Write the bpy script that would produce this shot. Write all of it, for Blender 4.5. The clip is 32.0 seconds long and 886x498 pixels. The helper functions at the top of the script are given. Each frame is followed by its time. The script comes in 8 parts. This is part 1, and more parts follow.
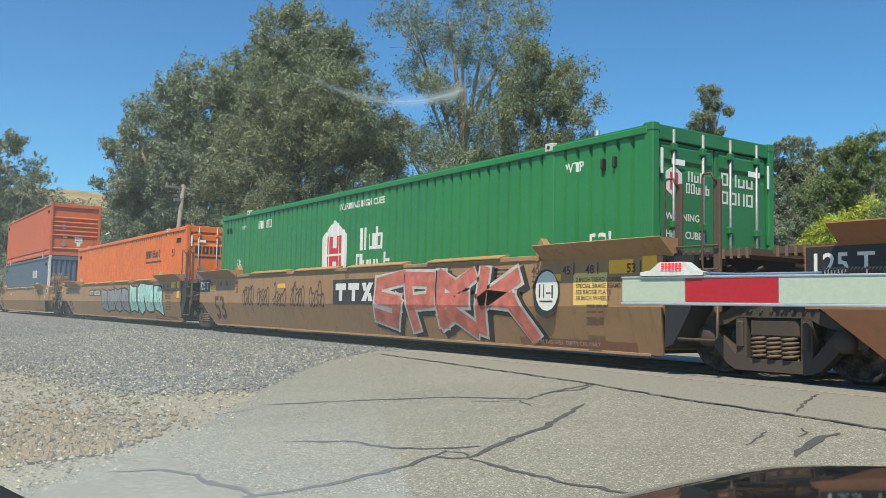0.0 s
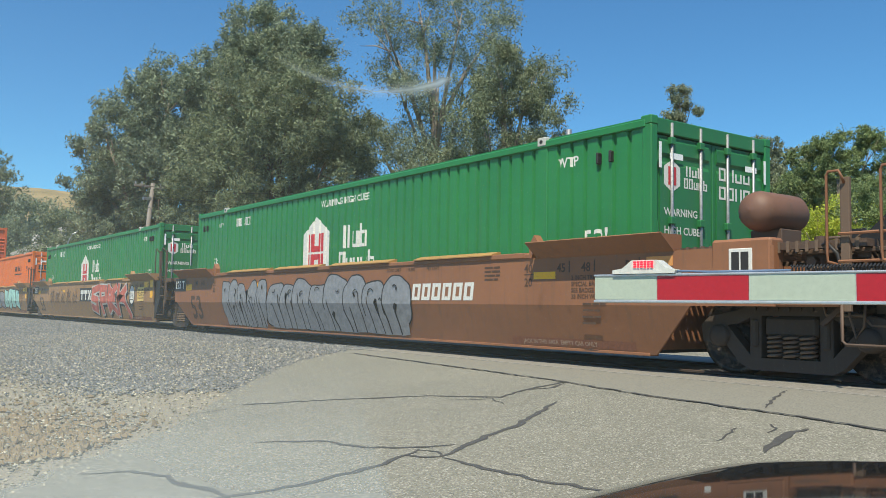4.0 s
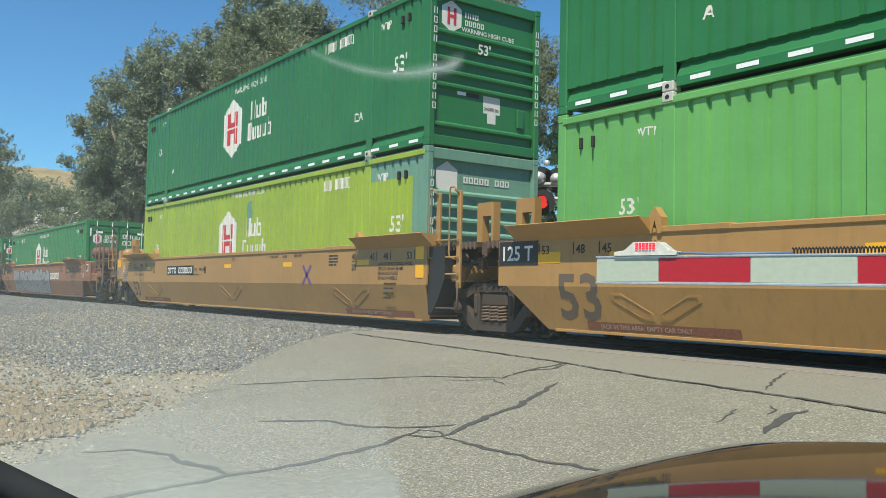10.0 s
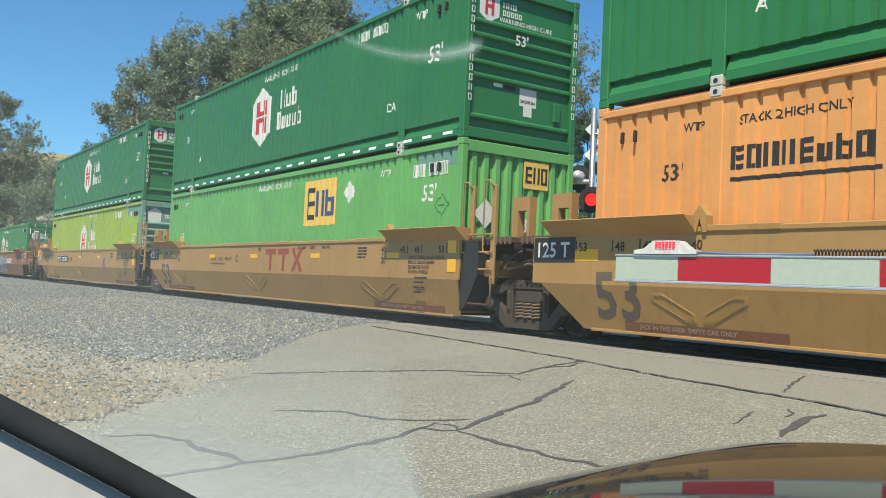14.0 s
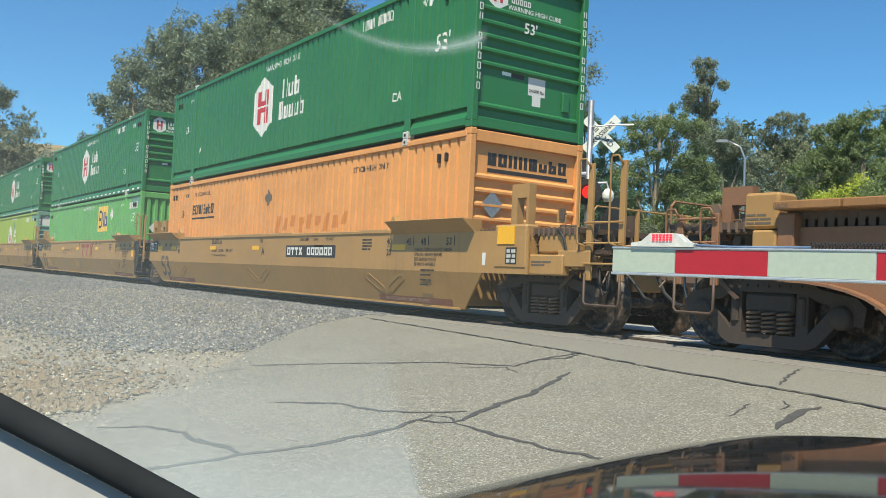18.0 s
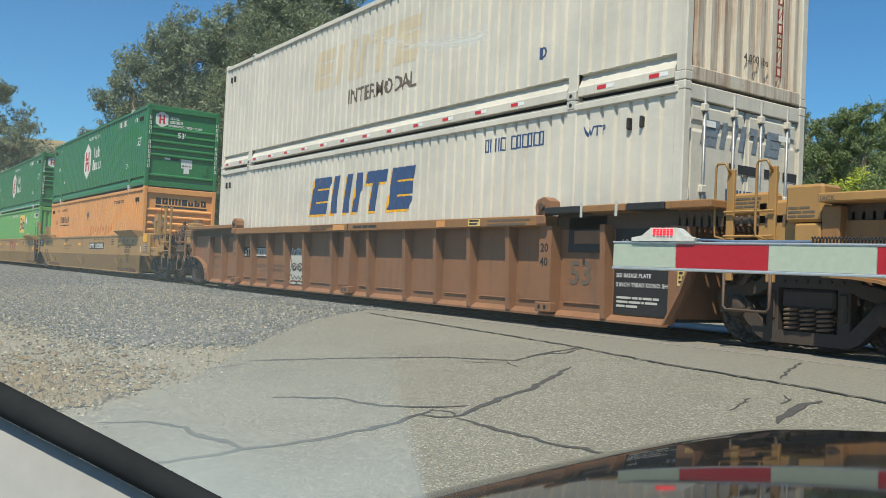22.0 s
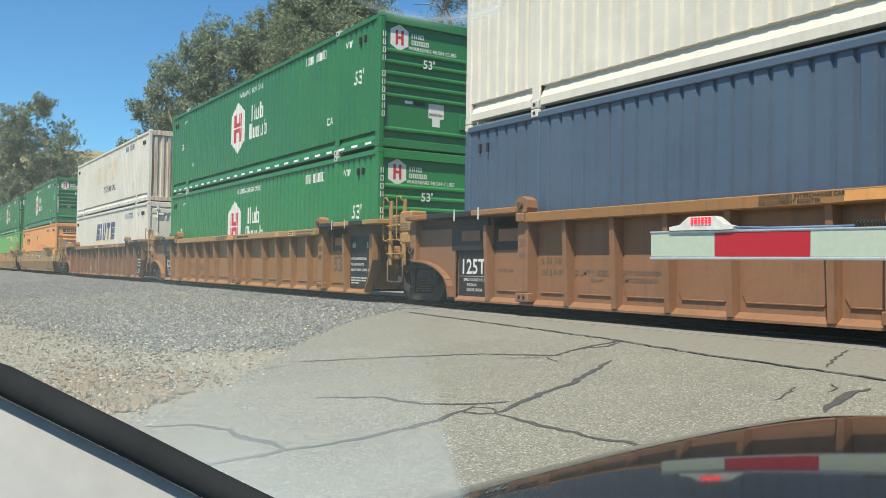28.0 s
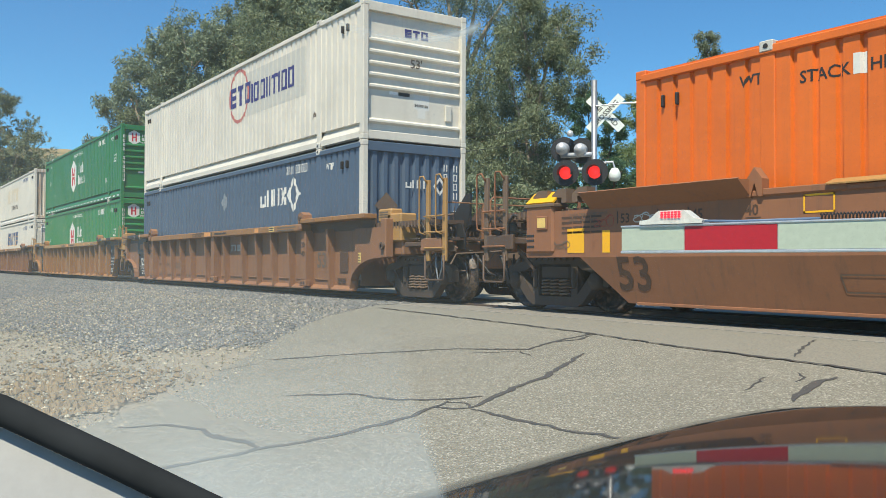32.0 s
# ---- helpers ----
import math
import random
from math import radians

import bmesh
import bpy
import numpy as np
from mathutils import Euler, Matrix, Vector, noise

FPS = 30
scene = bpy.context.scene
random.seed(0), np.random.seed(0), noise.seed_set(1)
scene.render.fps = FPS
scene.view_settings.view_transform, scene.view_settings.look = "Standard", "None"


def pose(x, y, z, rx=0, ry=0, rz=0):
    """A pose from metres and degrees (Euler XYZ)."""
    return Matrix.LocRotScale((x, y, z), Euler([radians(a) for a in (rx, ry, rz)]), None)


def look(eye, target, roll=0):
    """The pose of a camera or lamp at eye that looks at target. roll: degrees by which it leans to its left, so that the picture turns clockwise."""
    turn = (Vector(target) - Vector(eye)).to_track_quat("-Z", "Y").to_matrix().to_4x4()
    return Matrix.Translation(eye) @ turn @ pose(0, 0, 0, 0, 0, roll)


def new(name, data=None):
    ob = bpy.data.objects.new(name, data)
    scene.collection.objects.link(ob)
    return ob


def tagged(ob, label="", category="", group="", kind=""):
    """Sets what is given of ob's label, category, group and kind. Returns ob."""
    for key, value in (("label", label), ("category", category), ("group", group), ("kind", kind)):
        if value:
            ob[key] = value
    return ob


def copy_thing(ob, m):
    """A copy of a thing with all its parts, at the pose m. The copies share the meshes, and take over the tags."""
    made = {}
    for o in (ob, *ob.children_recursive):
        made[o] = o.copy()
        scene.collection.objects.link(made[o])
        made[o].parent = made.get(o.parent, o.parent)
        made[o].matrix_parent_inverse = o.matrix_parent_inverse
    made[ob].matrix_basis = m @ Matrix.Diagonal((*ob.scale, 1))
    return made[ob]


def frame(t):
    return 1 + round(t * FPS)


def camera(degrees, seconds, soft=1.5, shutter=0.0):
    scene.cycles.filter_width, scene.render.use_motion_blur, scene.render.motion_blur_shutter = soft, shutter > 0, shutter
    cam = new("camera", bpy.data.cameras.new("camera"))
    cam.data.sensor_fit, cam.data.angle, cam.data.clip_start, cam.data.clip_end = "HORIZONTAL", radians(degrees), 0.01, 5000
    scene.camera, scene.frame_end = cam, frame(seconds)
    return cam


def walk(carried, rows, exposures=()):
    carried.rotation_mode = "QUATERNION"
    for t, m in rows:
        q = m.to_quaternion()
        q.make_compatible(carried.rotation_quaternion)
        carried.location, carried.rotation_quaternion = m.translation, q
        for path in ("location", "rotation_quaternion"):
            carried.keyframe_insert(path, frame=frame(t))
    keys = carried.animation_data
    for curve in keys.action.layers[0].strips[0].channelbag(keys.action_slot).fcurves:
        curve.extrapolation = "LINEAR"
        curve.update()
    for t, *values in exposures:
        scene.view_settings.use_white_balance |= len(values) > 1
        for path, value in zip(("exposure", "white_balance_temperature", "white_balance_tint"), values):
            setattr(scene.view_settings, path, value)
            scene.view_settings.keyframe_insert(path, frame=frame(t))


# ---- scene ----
cam = camera(54.2, 32.0, soft=0.8)
PATH = [
    (0, (0.093, 0.17, 0.703), (-1.56, 1.286, 0.845), 1.2),
    (0.5, (0.092, 0.168, 0.707), (-1.56, 1.285, 0.854), 1.1),
    (1, (0.087, 0.168, 0.703), (-1.555, 1.301, 0.85), 1.1),
    (1.5, (0.09, 0.171, 0.706), (-1.543, 1.316, 0.85), 1.1),
    (2, (0.09, 0.171, 0.708), (-1.537, 1.325, 0.851), 1.1),
    (2.5, (0.089, 0.172, 0.707), (-1.534, 1.332, 0.849), 1.0),
    (3, (0.091, 0.169, 0.706), (-1.529, 1.334, 0.849), 0.9),
    (3.5, (0.084, 0.171, 0.703), (-1.531, 1.341, 0.845), 1.0),
    (5.5, (0.089, 0.17, 0.701), (-1.536, 1.327, 0.832), 0.9),
    (6, (0.094, 0.17, 0.702), (-1.533, 1.326, 0.829), 0.9),
    (6.5, (0.091, 0.168, 0.703), (-1.541, 1.318, 0.824), 0.9),
    (7, (0.088, 0.167, 0.7), (-1.553, 1.304, 0.817), 1.0),
    (7.5, (0.087, 0.168, 0.699), (-1.556, 1.303, 0.81), 1.2),
    (8, (0.084, 0.168, 0.698), (-1.557, 1.306, 0.807), 1.2),
    (8.5, (0.086, 0.168, 0.7), (-1.541, 1.326, 0.805), 1.4),
    (9, (0.09, 0.168, 0.702), (-1.532, 1.333, 0.801), 1.4),
    (9.5, (0.09, 0.165, 0.701), (-1.524, 1.343, 0.8), 1.3),
    (10, (0.087, 0.165, 0.701), (-1.533, 1.333, 0.798), 1.2),
    (10.5, (0.09, 0.164, 0.702), (-1.545, 1.312, 0.8), 1.2),
    (11, (0.085, 0.17, 0.701), (-1.562, 1.3, 0.802), 1.0),
    (11.5, (0.092, 0.168, 0.7), (-1.548, 1.309, 0.798), 0.8),
    (12, (0.086, 0.166, 0.693), (-1.563, 1.293, 0.787), 1.3),
    (12.5, (0.09, 0.165, 0.692), (-1.569, 1.278, 0.785), 2.0),
    (13, (0.086, 0.167, 0.692), (-1.587, 1.259, 0.785), 2.4),
    (13.5, (0.09, 0.163, 0.693), (-1.563, 1.284, 0.784), 2.6),
    (14, (0.094, 0.162, 0.695), (-1.553, 1.295, 0.779), 2.6),
    (14.5, (0.089, 0.164, 0.693), (-1.553, 1.303, 0.772), 2.5),
    (16.5, (0.093, 0.16, 0.696), (-1.55, 1.298, 0.765), 2.6),
    (17, (0.086, 0.163, 0.691), (-1.556, 1.303, 0.76), 2.7),
    (17.5, (0.09, 0.161, 0.694), (-1.55, 1.303, 0.759), 2.7),
    (18, (0.09, 0.162, 0.696), (-1.552, 1.302, 0.762), 2.7),
    (18.5, (0.086, 0.163, 0.694), (-1.564, 1.293, 0.763), 2.7),
    (19, (0.092, 0.159, 0.695), (-1.566, 1.276, 0.761), 2.8),
    (19.5, (0.091, 0.161, 0.692), (-1.573, 1.267, 0.756), 2.8),
    (20, (0.091, 0.16, 0.693), (-1.566, 1.278, 0.756), 2.8),
    (20.5, (0.095, 0.159, 0.695), (-1.557, 1.285, 0.755), 2.8),
    (21, (0.089, 0.16, 0.694), (-1.559, 1.292, 0.752), 2.8),
    (21.5, (0.088, 0.161, 0.693), (-1.557, 1.297, 0.75), 2.7),
    (22, (0.091, 0.16, 0.696), (-1.551, 1.299, 0.75), 2.6),
    (22.5, (0.088, 0.162, 0.695), (-1.551, 1.306, 0.744), 2.5),
    (23, (0.092, 0.16, 0.697), (-1.546, 1.307, 0.742), 2.5),
    (23.5, (0.092, 0.159, 0.697), (-1.546, 1.305, 0.741), 2.5),
    (24, (0.091, 0.161, 0.696), (-1.548, 1.307, 0.741), 2.4),
    (24.5, (0.092, 0.16, 0.692), (-1.553, 1.296, 0.738), 2.5),
    (25, (0.091, 0.162, 0.693), (-1.566, 1.281, 0.739), 2.4),
    (25.5, (0.093, 0.162, 0.694), (-1.567, 1.277, 0.738), 2.4),
    (26, (0.095, 0.162, 0.695), (-1.564, 1.278, 0.738), 2.3),
    (26.5, (0.094, 0.163, 0.692), (-1.575, 1.264, 0.733), 2.1),
    (28.5, (0.087, 0.171, 0.690), (-1.602, 1.240, 0.739), 0.7),
    (29, (0.088, 0.173, 0.693), (-1.591, 1.258, 0.744), 0.2),
    (29.5, (0.085, 0.170, 0.695), (-1.588, 1.264, 0.747), 0.0),
    (30, (0.090, 0.166, 0.695), (-1.574, 1.274, 0.745), -0.0),
    (30.5, (0.095, 0.159, 0.695), (-1.562, 1.277, 0.740), 0.1),
    (31, (0.092, 0.162, 0.695), (-1.564, 1.282, 0.734), 0.1),
    (31.5, (0.101, 0.157, 0.696), (-1.555, 1.277, 0.734), 0.2),
    (32, (0.092, 0.162, 0.697), (-1.562, 1.286, 0.732), 0.2),
]
walk(cam, [(t, look(e, g, r)) for t, e, g, r in PATH],
     [(0.0, 0.31), (2.0, 0.34), (6.0, 0.28), (10.0, 0.31), (14.0, 0.39), (18.6, 0.35), (20.0, 0.13), (22.0, 0.11), (24.0, 0.10), (26.0, 0.29), (29.0, 0.37), (32.0, 0.36)])

# ---- light ----
SUN = Vector((0.30, -0.41, 0.86)).normalized()
world = bpy.data.worlds.new("world")
scene.world = world
world.use_nodes = True
wn = world.node_tree.nodes
sky = wn.new("ShaderNodeTexSky")
sky.sky_type = "NISHITA"
sky.sun_disc = False
sky.sun_elevation = math.asin(SUN.z)
sky.sun_rotation = math.atan2(SUN.x, SUN.y)
sky.air_density, sky.dust_density, sky.ozone_density = 1.0, 0.0, 5.0
wn["Background"].inputs[1].default_value = 0.110
tint = wn.new("ShaderNodeMix")
tint.data_type, tint.blend_type = "RGBA", "MULTIPLY"
tint.inputs[0].default_value, tint.inputs[7].default_value = 1.0, (0.50, 0.86, 0.99, 1)
world.node_tree.links.new(sky.outputs[0], tint.inputs[6])
world.node_tree.links.new(tint.outputs[2], wn["Background"].inputs[0])
sun_data = bpy.data.lights.new("sun", "SUN")
sun_data.energy, sun_data.angle, sun_data.color = 4.8, radians(0.53), (1.0, 0.93, 0.75)
sun = new("sun", sun_data)
sun.matrix_world = look(SUN * 50, (0, 0, 0))


# ---- geometry helpers ----
class Geo:
    """Collects vertices and faces of one mesh."""

    def __init__(self):
        self.v, self.f = [], []

    def add(self, verts, faces):
        n = len(self.v)
        self.v += [tuple(p) for p in verts]
        self.f += [tuple(i + n for i in f) for f in faces]
        return self

    def box(self, x0, x1, y0, y1, z0, z1, c=0.0):
        if c <= 0:
            return self.add([(x, y, z) for x in (x0, x1) for y in (y0, y1) for z in (z0, z1)],
                            [(0, 1, 3, 2), (4, 6, 7, 5), (0, 4, 5, 1), (2, 3, 7, 6), (0, 2, 6, 4), (1, 5, 7, 3)])
        c = min(c, (x1 - x0) * .4, (y1 - y0) * .4, (z1 - z0) * .4)
        vs, ix = [], {}
        for a, (xo, xi) in enumerate(((x0, x0 + c), (x1, x1 - c))):
            for b, (yo, yi) in enumerate(((y0, y0 + c), (y1, y1 - c))):
                for d, (zo, zi) in enumerate(((z0, z0 + c), (z1, z1 - c))):
                    for k, p in enumerate(((xo, yi, zi), (xi, yo, zi), (xi, yi, zo))):
                        ix[a, b, d, k] = len(vs)
                        vs.append(p)
        fs = []
        for s in (0, 1):
            fs.append([ix[s, b, d, 0] for b, d in ((0, 0), (0, 1), (1, 1), (1, 0))])
            fs.append([ix[a, s, d, 1] for a, d in ((0, 0), (0, 1), (1, 1), (1, 0))])
            fs.append([ix[a, b, s, 2] for a, b in ((0, 0), (0, 1), (1, 1), (1, 0))])
        for p in (0, 1):
            for q in (0, 1):
                fs.append([ix[p, q, 0, 0], ix[p, q, 1, 0], ix[p, q, 1, 1], ix[p, q, 0, 1]])
                fs.append([ix[p, 0, q, 0], ix[p, 1, q, 0], ix[p, 1, q, 2], ix[p, 0, q, 2]])
                fs.append([ix[0, p, q, 1], ix[1, p, q, 1], ix[1, p, q, 2], ix[0, p, q, 2]])
                for r in (0, 1):
                    fs.append([ix[p, q, r, k] for k in (0, 1, 2)])
        return self.add(vs, fs)

    def prism(self, pts, a, b, axis="y"):
        """A flat outline pushed along an axis. The outline is in xz (axis y), yz (axis x) or xy (axis z)."""
        put = {"y": lambda p, h: (p[0], h, p[1]), "x": lambda p, h: (h, p[0], p[1]), "z": lambda p, h: (p[0], p[1], h)}[axis]
        n = len(pts)
        return self.add([put(p, a) for p in pts] + [put(p, b) for p in pts],
                        [tuple(range(n)), tuple(range(2 * n - 1, n - 1, -1))] + [(i, (i + 1) % n, (i + 1) % n + n, i + n) for i in range(n)])

    def tube(self, pts, r, n=8, caps=True):
        pts = [Vector(p) for p in pts]
        rs = r if isinstance(r, (list, tuple)) else [r] * len(pts)
        vs, fs = [], []
        for i, p in enumerate(pts):
            d = (pts[min(i + 1, len(pts) - 1)] - pts[max(i - 1, 0)]).normalized()
            u = d.orthogonal().normalized() if i == 0 else (u - u.dot(d) * d).normalized()
            w = d.cross(u)
            vs += [p + rs[i] * (math.cos(2 * math.pi * k / n) * u + math.sin(2 * math.pi * k / n) * w) for k in range(n)]
        for i in range(len(pts) - 1):
            fs += [(i * n + k, i * n + (k + 1) % n, (i + 1) * n + (k + 1) % n, (i + 1) * n + k) for k in range(n)]
        if caps:
            fs += [tuple(range(n)), tuple(range(len(pts) * n - 1, len(pts) * n - n - 1, -1))]
        return self.add(vs, fs)

    def lathe(self, prof, origin=(0, 0, 0), axis="y", n=24):
        """Turns a profile of (radius, along) round an axis."""
        vs, fs = [], []
        for r, h in prof:
            for k in range(n):
                a, b = r * math.cos(2 * math.pi * k / n), r * math.sin(2 * math.pi * k / n)
                p = {"y": (a, h, b), "x": (h, a, b), "z": (a, b, h)}[axis]
                vs.append([p[j] + origin[j] for j in range(3)])
        for i in range(len(prof) - 1):
            fs += [(i * n + k, i * n + (k + 1) % n, (i + 1) * n + (k + 1) % n, (i + 1) * n + k) for k in range(n)]
        return self.add(vs, fs)

    def mesh(self, name, material, smooth=False):
        me = bpy.data.meshes.new(name)
        me.from_pydata([tuple(p) for p in self.v], [], self.f)
        bm = bmesh.new()
        bm.from_mesh(me)
        bmesh.ops.recalc_face_normals(bm, faces=bm.faces)
        bm.to_mesh(me)
        bm.free()
        if smooth:
            me.shade_smooth()
        me.materials.append(material)
        return me


def part(name, geo, material, parent, label="", smooth=False):
    """One mesh object under a thing or a part."""
    ob = new(name, geo.mesh(name, material, smooth) if isinstance(geo, Geo) else geo)
    ob.parent = parent
    return tagged(ob, label)


def thing(name, label, category, group="", kind=""):
    return tagged(new(name), label, category, group, kind)


def solid(name, geo, material, label, category="", group="", kind="", smooth=False):
    return tagged(new(name, geo.mesh(name, material, smooth)), label, category, group, kind)


# ---- materials ----
class Nodes:
    def __init__(self, name):
        self.m = bpy.data.materials.new(name)
        self.m.use_nodes = True
        self.t = self.m.node_tree
        self.b = self.t.nodes["Principled BSDF"]
        self.co = self.t.nodes.new("ShaderNodeTexCoord")

    def link(self, a, b):
        self.t.links.new(a, b)

    def scaled(self, v, space="Object"):
        n = self.t.nodes.new("ShaderNodeMapping")
        n.inputs["Scale"].default_value = v
        self.link(self.co.outputs[space], n.inputs["Vector"])
        return n.outputs[0]

    def noise(self, scale, detail=4, rough=0.6, stretch=None, space="Object"):
        n = self.t.nodes.new("ShaderNodeTexNoise")
        n.inputs["Scale"].default_value, n.inputs["Detail"].default_value, n.inputs["Roughness"].default_value = scale, detail, rough
        self.link(self.scaled(stretch or (1, 1, 1), space), n.inputs["Vector"])
        return n.outputs[0]

    def voronoi(self, scale, out="Color", space="Object"):
        n = self.t.nodes.new("ShaderNodeTexVoronoi")
        n.inputs["Scale"].default_value = scale
        self.link(self.co.outputs[space], n.inputs["Vector"])
        return n.outputs[out]

    def ramp(self, fac, stops):
        n = self.t.nodes.new("ShaderNodeValToRGB")
        e = n.color_ramp.elements
        while len(e) < len(stops):
            e.new(0.5)
        for k, (p, c) in zip(e, stops):
            k.position, k.color = p, (c, c, c, 1) if isinstance(c, (int, float)) else (*c, 1)
        self.link(fac, n.inputs[0])
        return n.outputs[0]

    def mix(self, fac, a, b, mode="MIX"):
        n = self.t.nodes.new("ShaderNodeMix")
        n.data_type, n.blend_type = "RGBA", mode
        for sock, v in ((n.inputs[0], fac), (n.inputs[6], a), (n.inputs[7], b)):
            if isinstance(v, (int, float)):
                sock.default_value = v if sock is n.inputs[0] else (v, v, v, 1)
            elif isinstance(v, tuple):
                sock.default_value = (*v, 1)
            else:
                self.link(v, sock)
        return n.outputs[2]

    def bump(self, height, strength=0.3, distance=0.01):
        n = self.t.nodes.new("ShaderNodeBump")
        n.inputs["Strength"].default_value, n.inputs["Distance"].default_value = strength, distance
        self.link(height, n.inputs["Height"])
        self.link(n.outputs[0], self.b.inputs["Normal"])

    def done(self, color=None, rough=0.6, metal=0.0):
        if color is not None:
            if isinstance(color, tuple):
                self.b.inputs["Base Color"].default_value = (*color, 1)
            else:
                self.link(color, self.b.inputs["Base Color"])
        if isinstance(rough, (int, float)):
            self.b.inputs["Roughness"].default_value = rough
        else:
            self.link(rough, self.b.inputs["Roughness"])
        self.b.inputs["Metallic"].default_value = metal
        return self.m


def scale_rgb(c, k):
    return tuple(min(1.0, v * k) for v in c)


def paint(name, rgb, rough=0.45, grime=0.35, rust=0.0, grime_rgb=(0.09, 0.075, 0.055), runs=0.52):
    """Weathered paint on steel: blotches, vertical run-off streaks, chips of rust."""
    n = Nodes(name)
    big = n.noise(0.7, 5, 0.65)
    col = n.mix(n.ramp(big, [(0.3, 0.0), (0.72, 1.0)]), scale_rgb(rgb, 0.86), scale_rgb(rgb, 1.08))
    streak = n.noise(1.0, 5, 0.7, (9, 9, 0.35))
    k = n.ramp(streak, [(runs, 0.0), (runs + 0.26, grime)])
    col = n.mix(k, col, grime_rgb)
    fine = n.noise(45, 3, 0.6)
    col = n.mix(n.ramp(fine, [(0.35, 0.0), (0.75, 0.12)]), col, scale_rgb(rgb, 0.6))
    if rust:
        spots = n.noise(2.6, 8, 0.75, (1.6, 1.6, 0.7))
        col = n.mix(n.ramp(spots, [(0.66 - rust * 0.14, 0.0), (0.76, 0.9)]), col, (0.16, 0.065, 0.028))
    scuff = n.noise(3.2, 7, 0.75, (1, 1, 2.2))
    col = n.mix(n.ramp(scuff, [(0.50, 0.0), (0.72, 0.22)]), col, scale_rgb(rgb, 1.35))
    col = n.mix(n.ramp(n.noise(2.0, 6, 0.8, (14, 14, 0.5)), [(0.58, 0.0), (0.74, 0.30)]), col, scale_rgb(rgb, 0.62))
    chips = n.noise(11, 7, 0.8)
    col = n.mix(n.ramp(chips, [(0.66, 0.0), (0.70, 0.55)]), col, (rgb[0] * 0.3 + 0.05, rgb[1] * 0.3 + 0.03, rgb[2] * 0.3 + 0.02))
    dents = n.noise(1.6, 9, 0.72)
    n.bump(dents, 0.16, 0.012)
    return n.done(col, n.ramp(big, [(0.2, rough - 0.06), (0.8, rough + 0.14)]))


def plain(name, rgb, rough=0.5, metal=0.0, grain=30.0, vary=0.12, emit=0.0):
    n = Nodes(name)
    f = n.noise(grain, 4, 0.6)
    col = n.mix(n.ramp(f, [(0.3, 0.0), (0.7, 1.0)]), scale_rgb(rgb, 1 - vary), scale_rgb(rgb, 1 + vary))
    n.bump(f, 0.06, 0.003)
    if emit:
        n.b.inputs["Emission Color"].default_value = (*rgb, 1)
        n.b.inputs["Emission Strength"].default_value = emit
    return n.done(col, rough, metal)


GREEN = paint("green_paint", (0.022, 0.205, 0.055), 0.4, 0.2)
GREEN_DARK = paint("dark_green_paint", (0.022, 0.172, 0.052), 0.42, 0.24)
LIME = paint("lime_paint", (0.315, 0.43, 0.042), 0.45, 0.2)
TEAL = paint("faded_teal_paint", (0.15, 0.31, 0.23), 0.6, 0.4)
EMPGREEN = paint("light_green_paint", (0.14, 0.40, 0.108), 0.45, 0.2)
ORANGE = paint("orange_paint", (0.72, 0.155, 0.016), 0.42, 0.15)
PALE_ORANGE = paint("faded_orange_paint", (0.74, 0.33, 0.10), 0.55, 0.2)
RED_ORANGE = paint("red_orange_paint", (0.55, 0.11, 0.035), 0.5, 0.2)
WHITE = paint("white_paint", (0.67, 0.63, 0.54), 0.5, 0.22, 0.0, (0.22, 0.15, 0.09))
WHITE_RUSTY = paint("rust_streaked_white_paint", (0.62, 0.56, 0.46), 0.55, 0.95, 0.60, (0.27, 0.11, 0.04), 0.43)
WHITE_GHOST = paint("sun_bleached_lettering", (0.66, 0.56, 0.40), 0.55, 0.2)
BLUE = paint("blue_grey_paint", (0.074, 0.112, 0.170), 0.5, 0.3)
TAN = paint("yellow_tan_car_paint", (0.40, 0.225, 0.075), 0.5, 0.3, 0.12)
TAN_OLD = paint("weathered_tan_car_paint", (0.34, 0.195, 0.092), 0.6, 0.55, 0.5)
TAN_BROWN = paint("brown_car_paint", (0.275, 0.118, 0.056), 0.6, 0.5, 0.5)
TAN_BROWN_DULL = paint("dull_brown_tank_paint", (0.17, 0.085, 0.055), 0.6, 0.5, 0.3)
TAN_RIB = paint("orange_tan_car_paint", (0.305, 0.150, 0.053), 0.55, 0.6, 0.6)
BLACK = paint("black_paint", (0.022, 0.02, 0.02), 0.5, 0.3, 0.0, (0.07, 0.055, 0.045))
STEEL = paint("dusty_cast_steel", (0.16, 0.105, 0.07), 0.7, 0.5, 0.4)
wheel_n = Nodes("oily_wheel_steel")
WHEEL = wheel_n.done(wheel_n.mix(wheel_n.ramp(wheel_n.noise(9, 5, 0.7), [(0.46, 0.0), (0.66, 1.0)]), (0.028, 0.023, 0.02), (0.17, 0.12, 0.085)), 0.5, 0.2)
CAST = paint("grimy_truck_casting", (0.060, 0.044, 0.034), 0.75, 0.5, 0.25)
TAN_RIB_RUST = paint("rusty_pink_tan_car_paint", (0.255, 0.124, 0.062), 0.6, 0.6, 0.65)
DARKWORK = paint("dark_brown_gear_and_ledge_shade", (0.10, 0.062, 0.042), 0.6, 0.5, 0.4)
GALV = plain("galvanised_steel", (0.42, 0.43, 0.44), 0.4, 0.8, 25, 0.15)
GREY_STEEL = plain("grey_steel", (0.30, 0.31, 0.32), 0.45, 0.5, 20, 0.2)
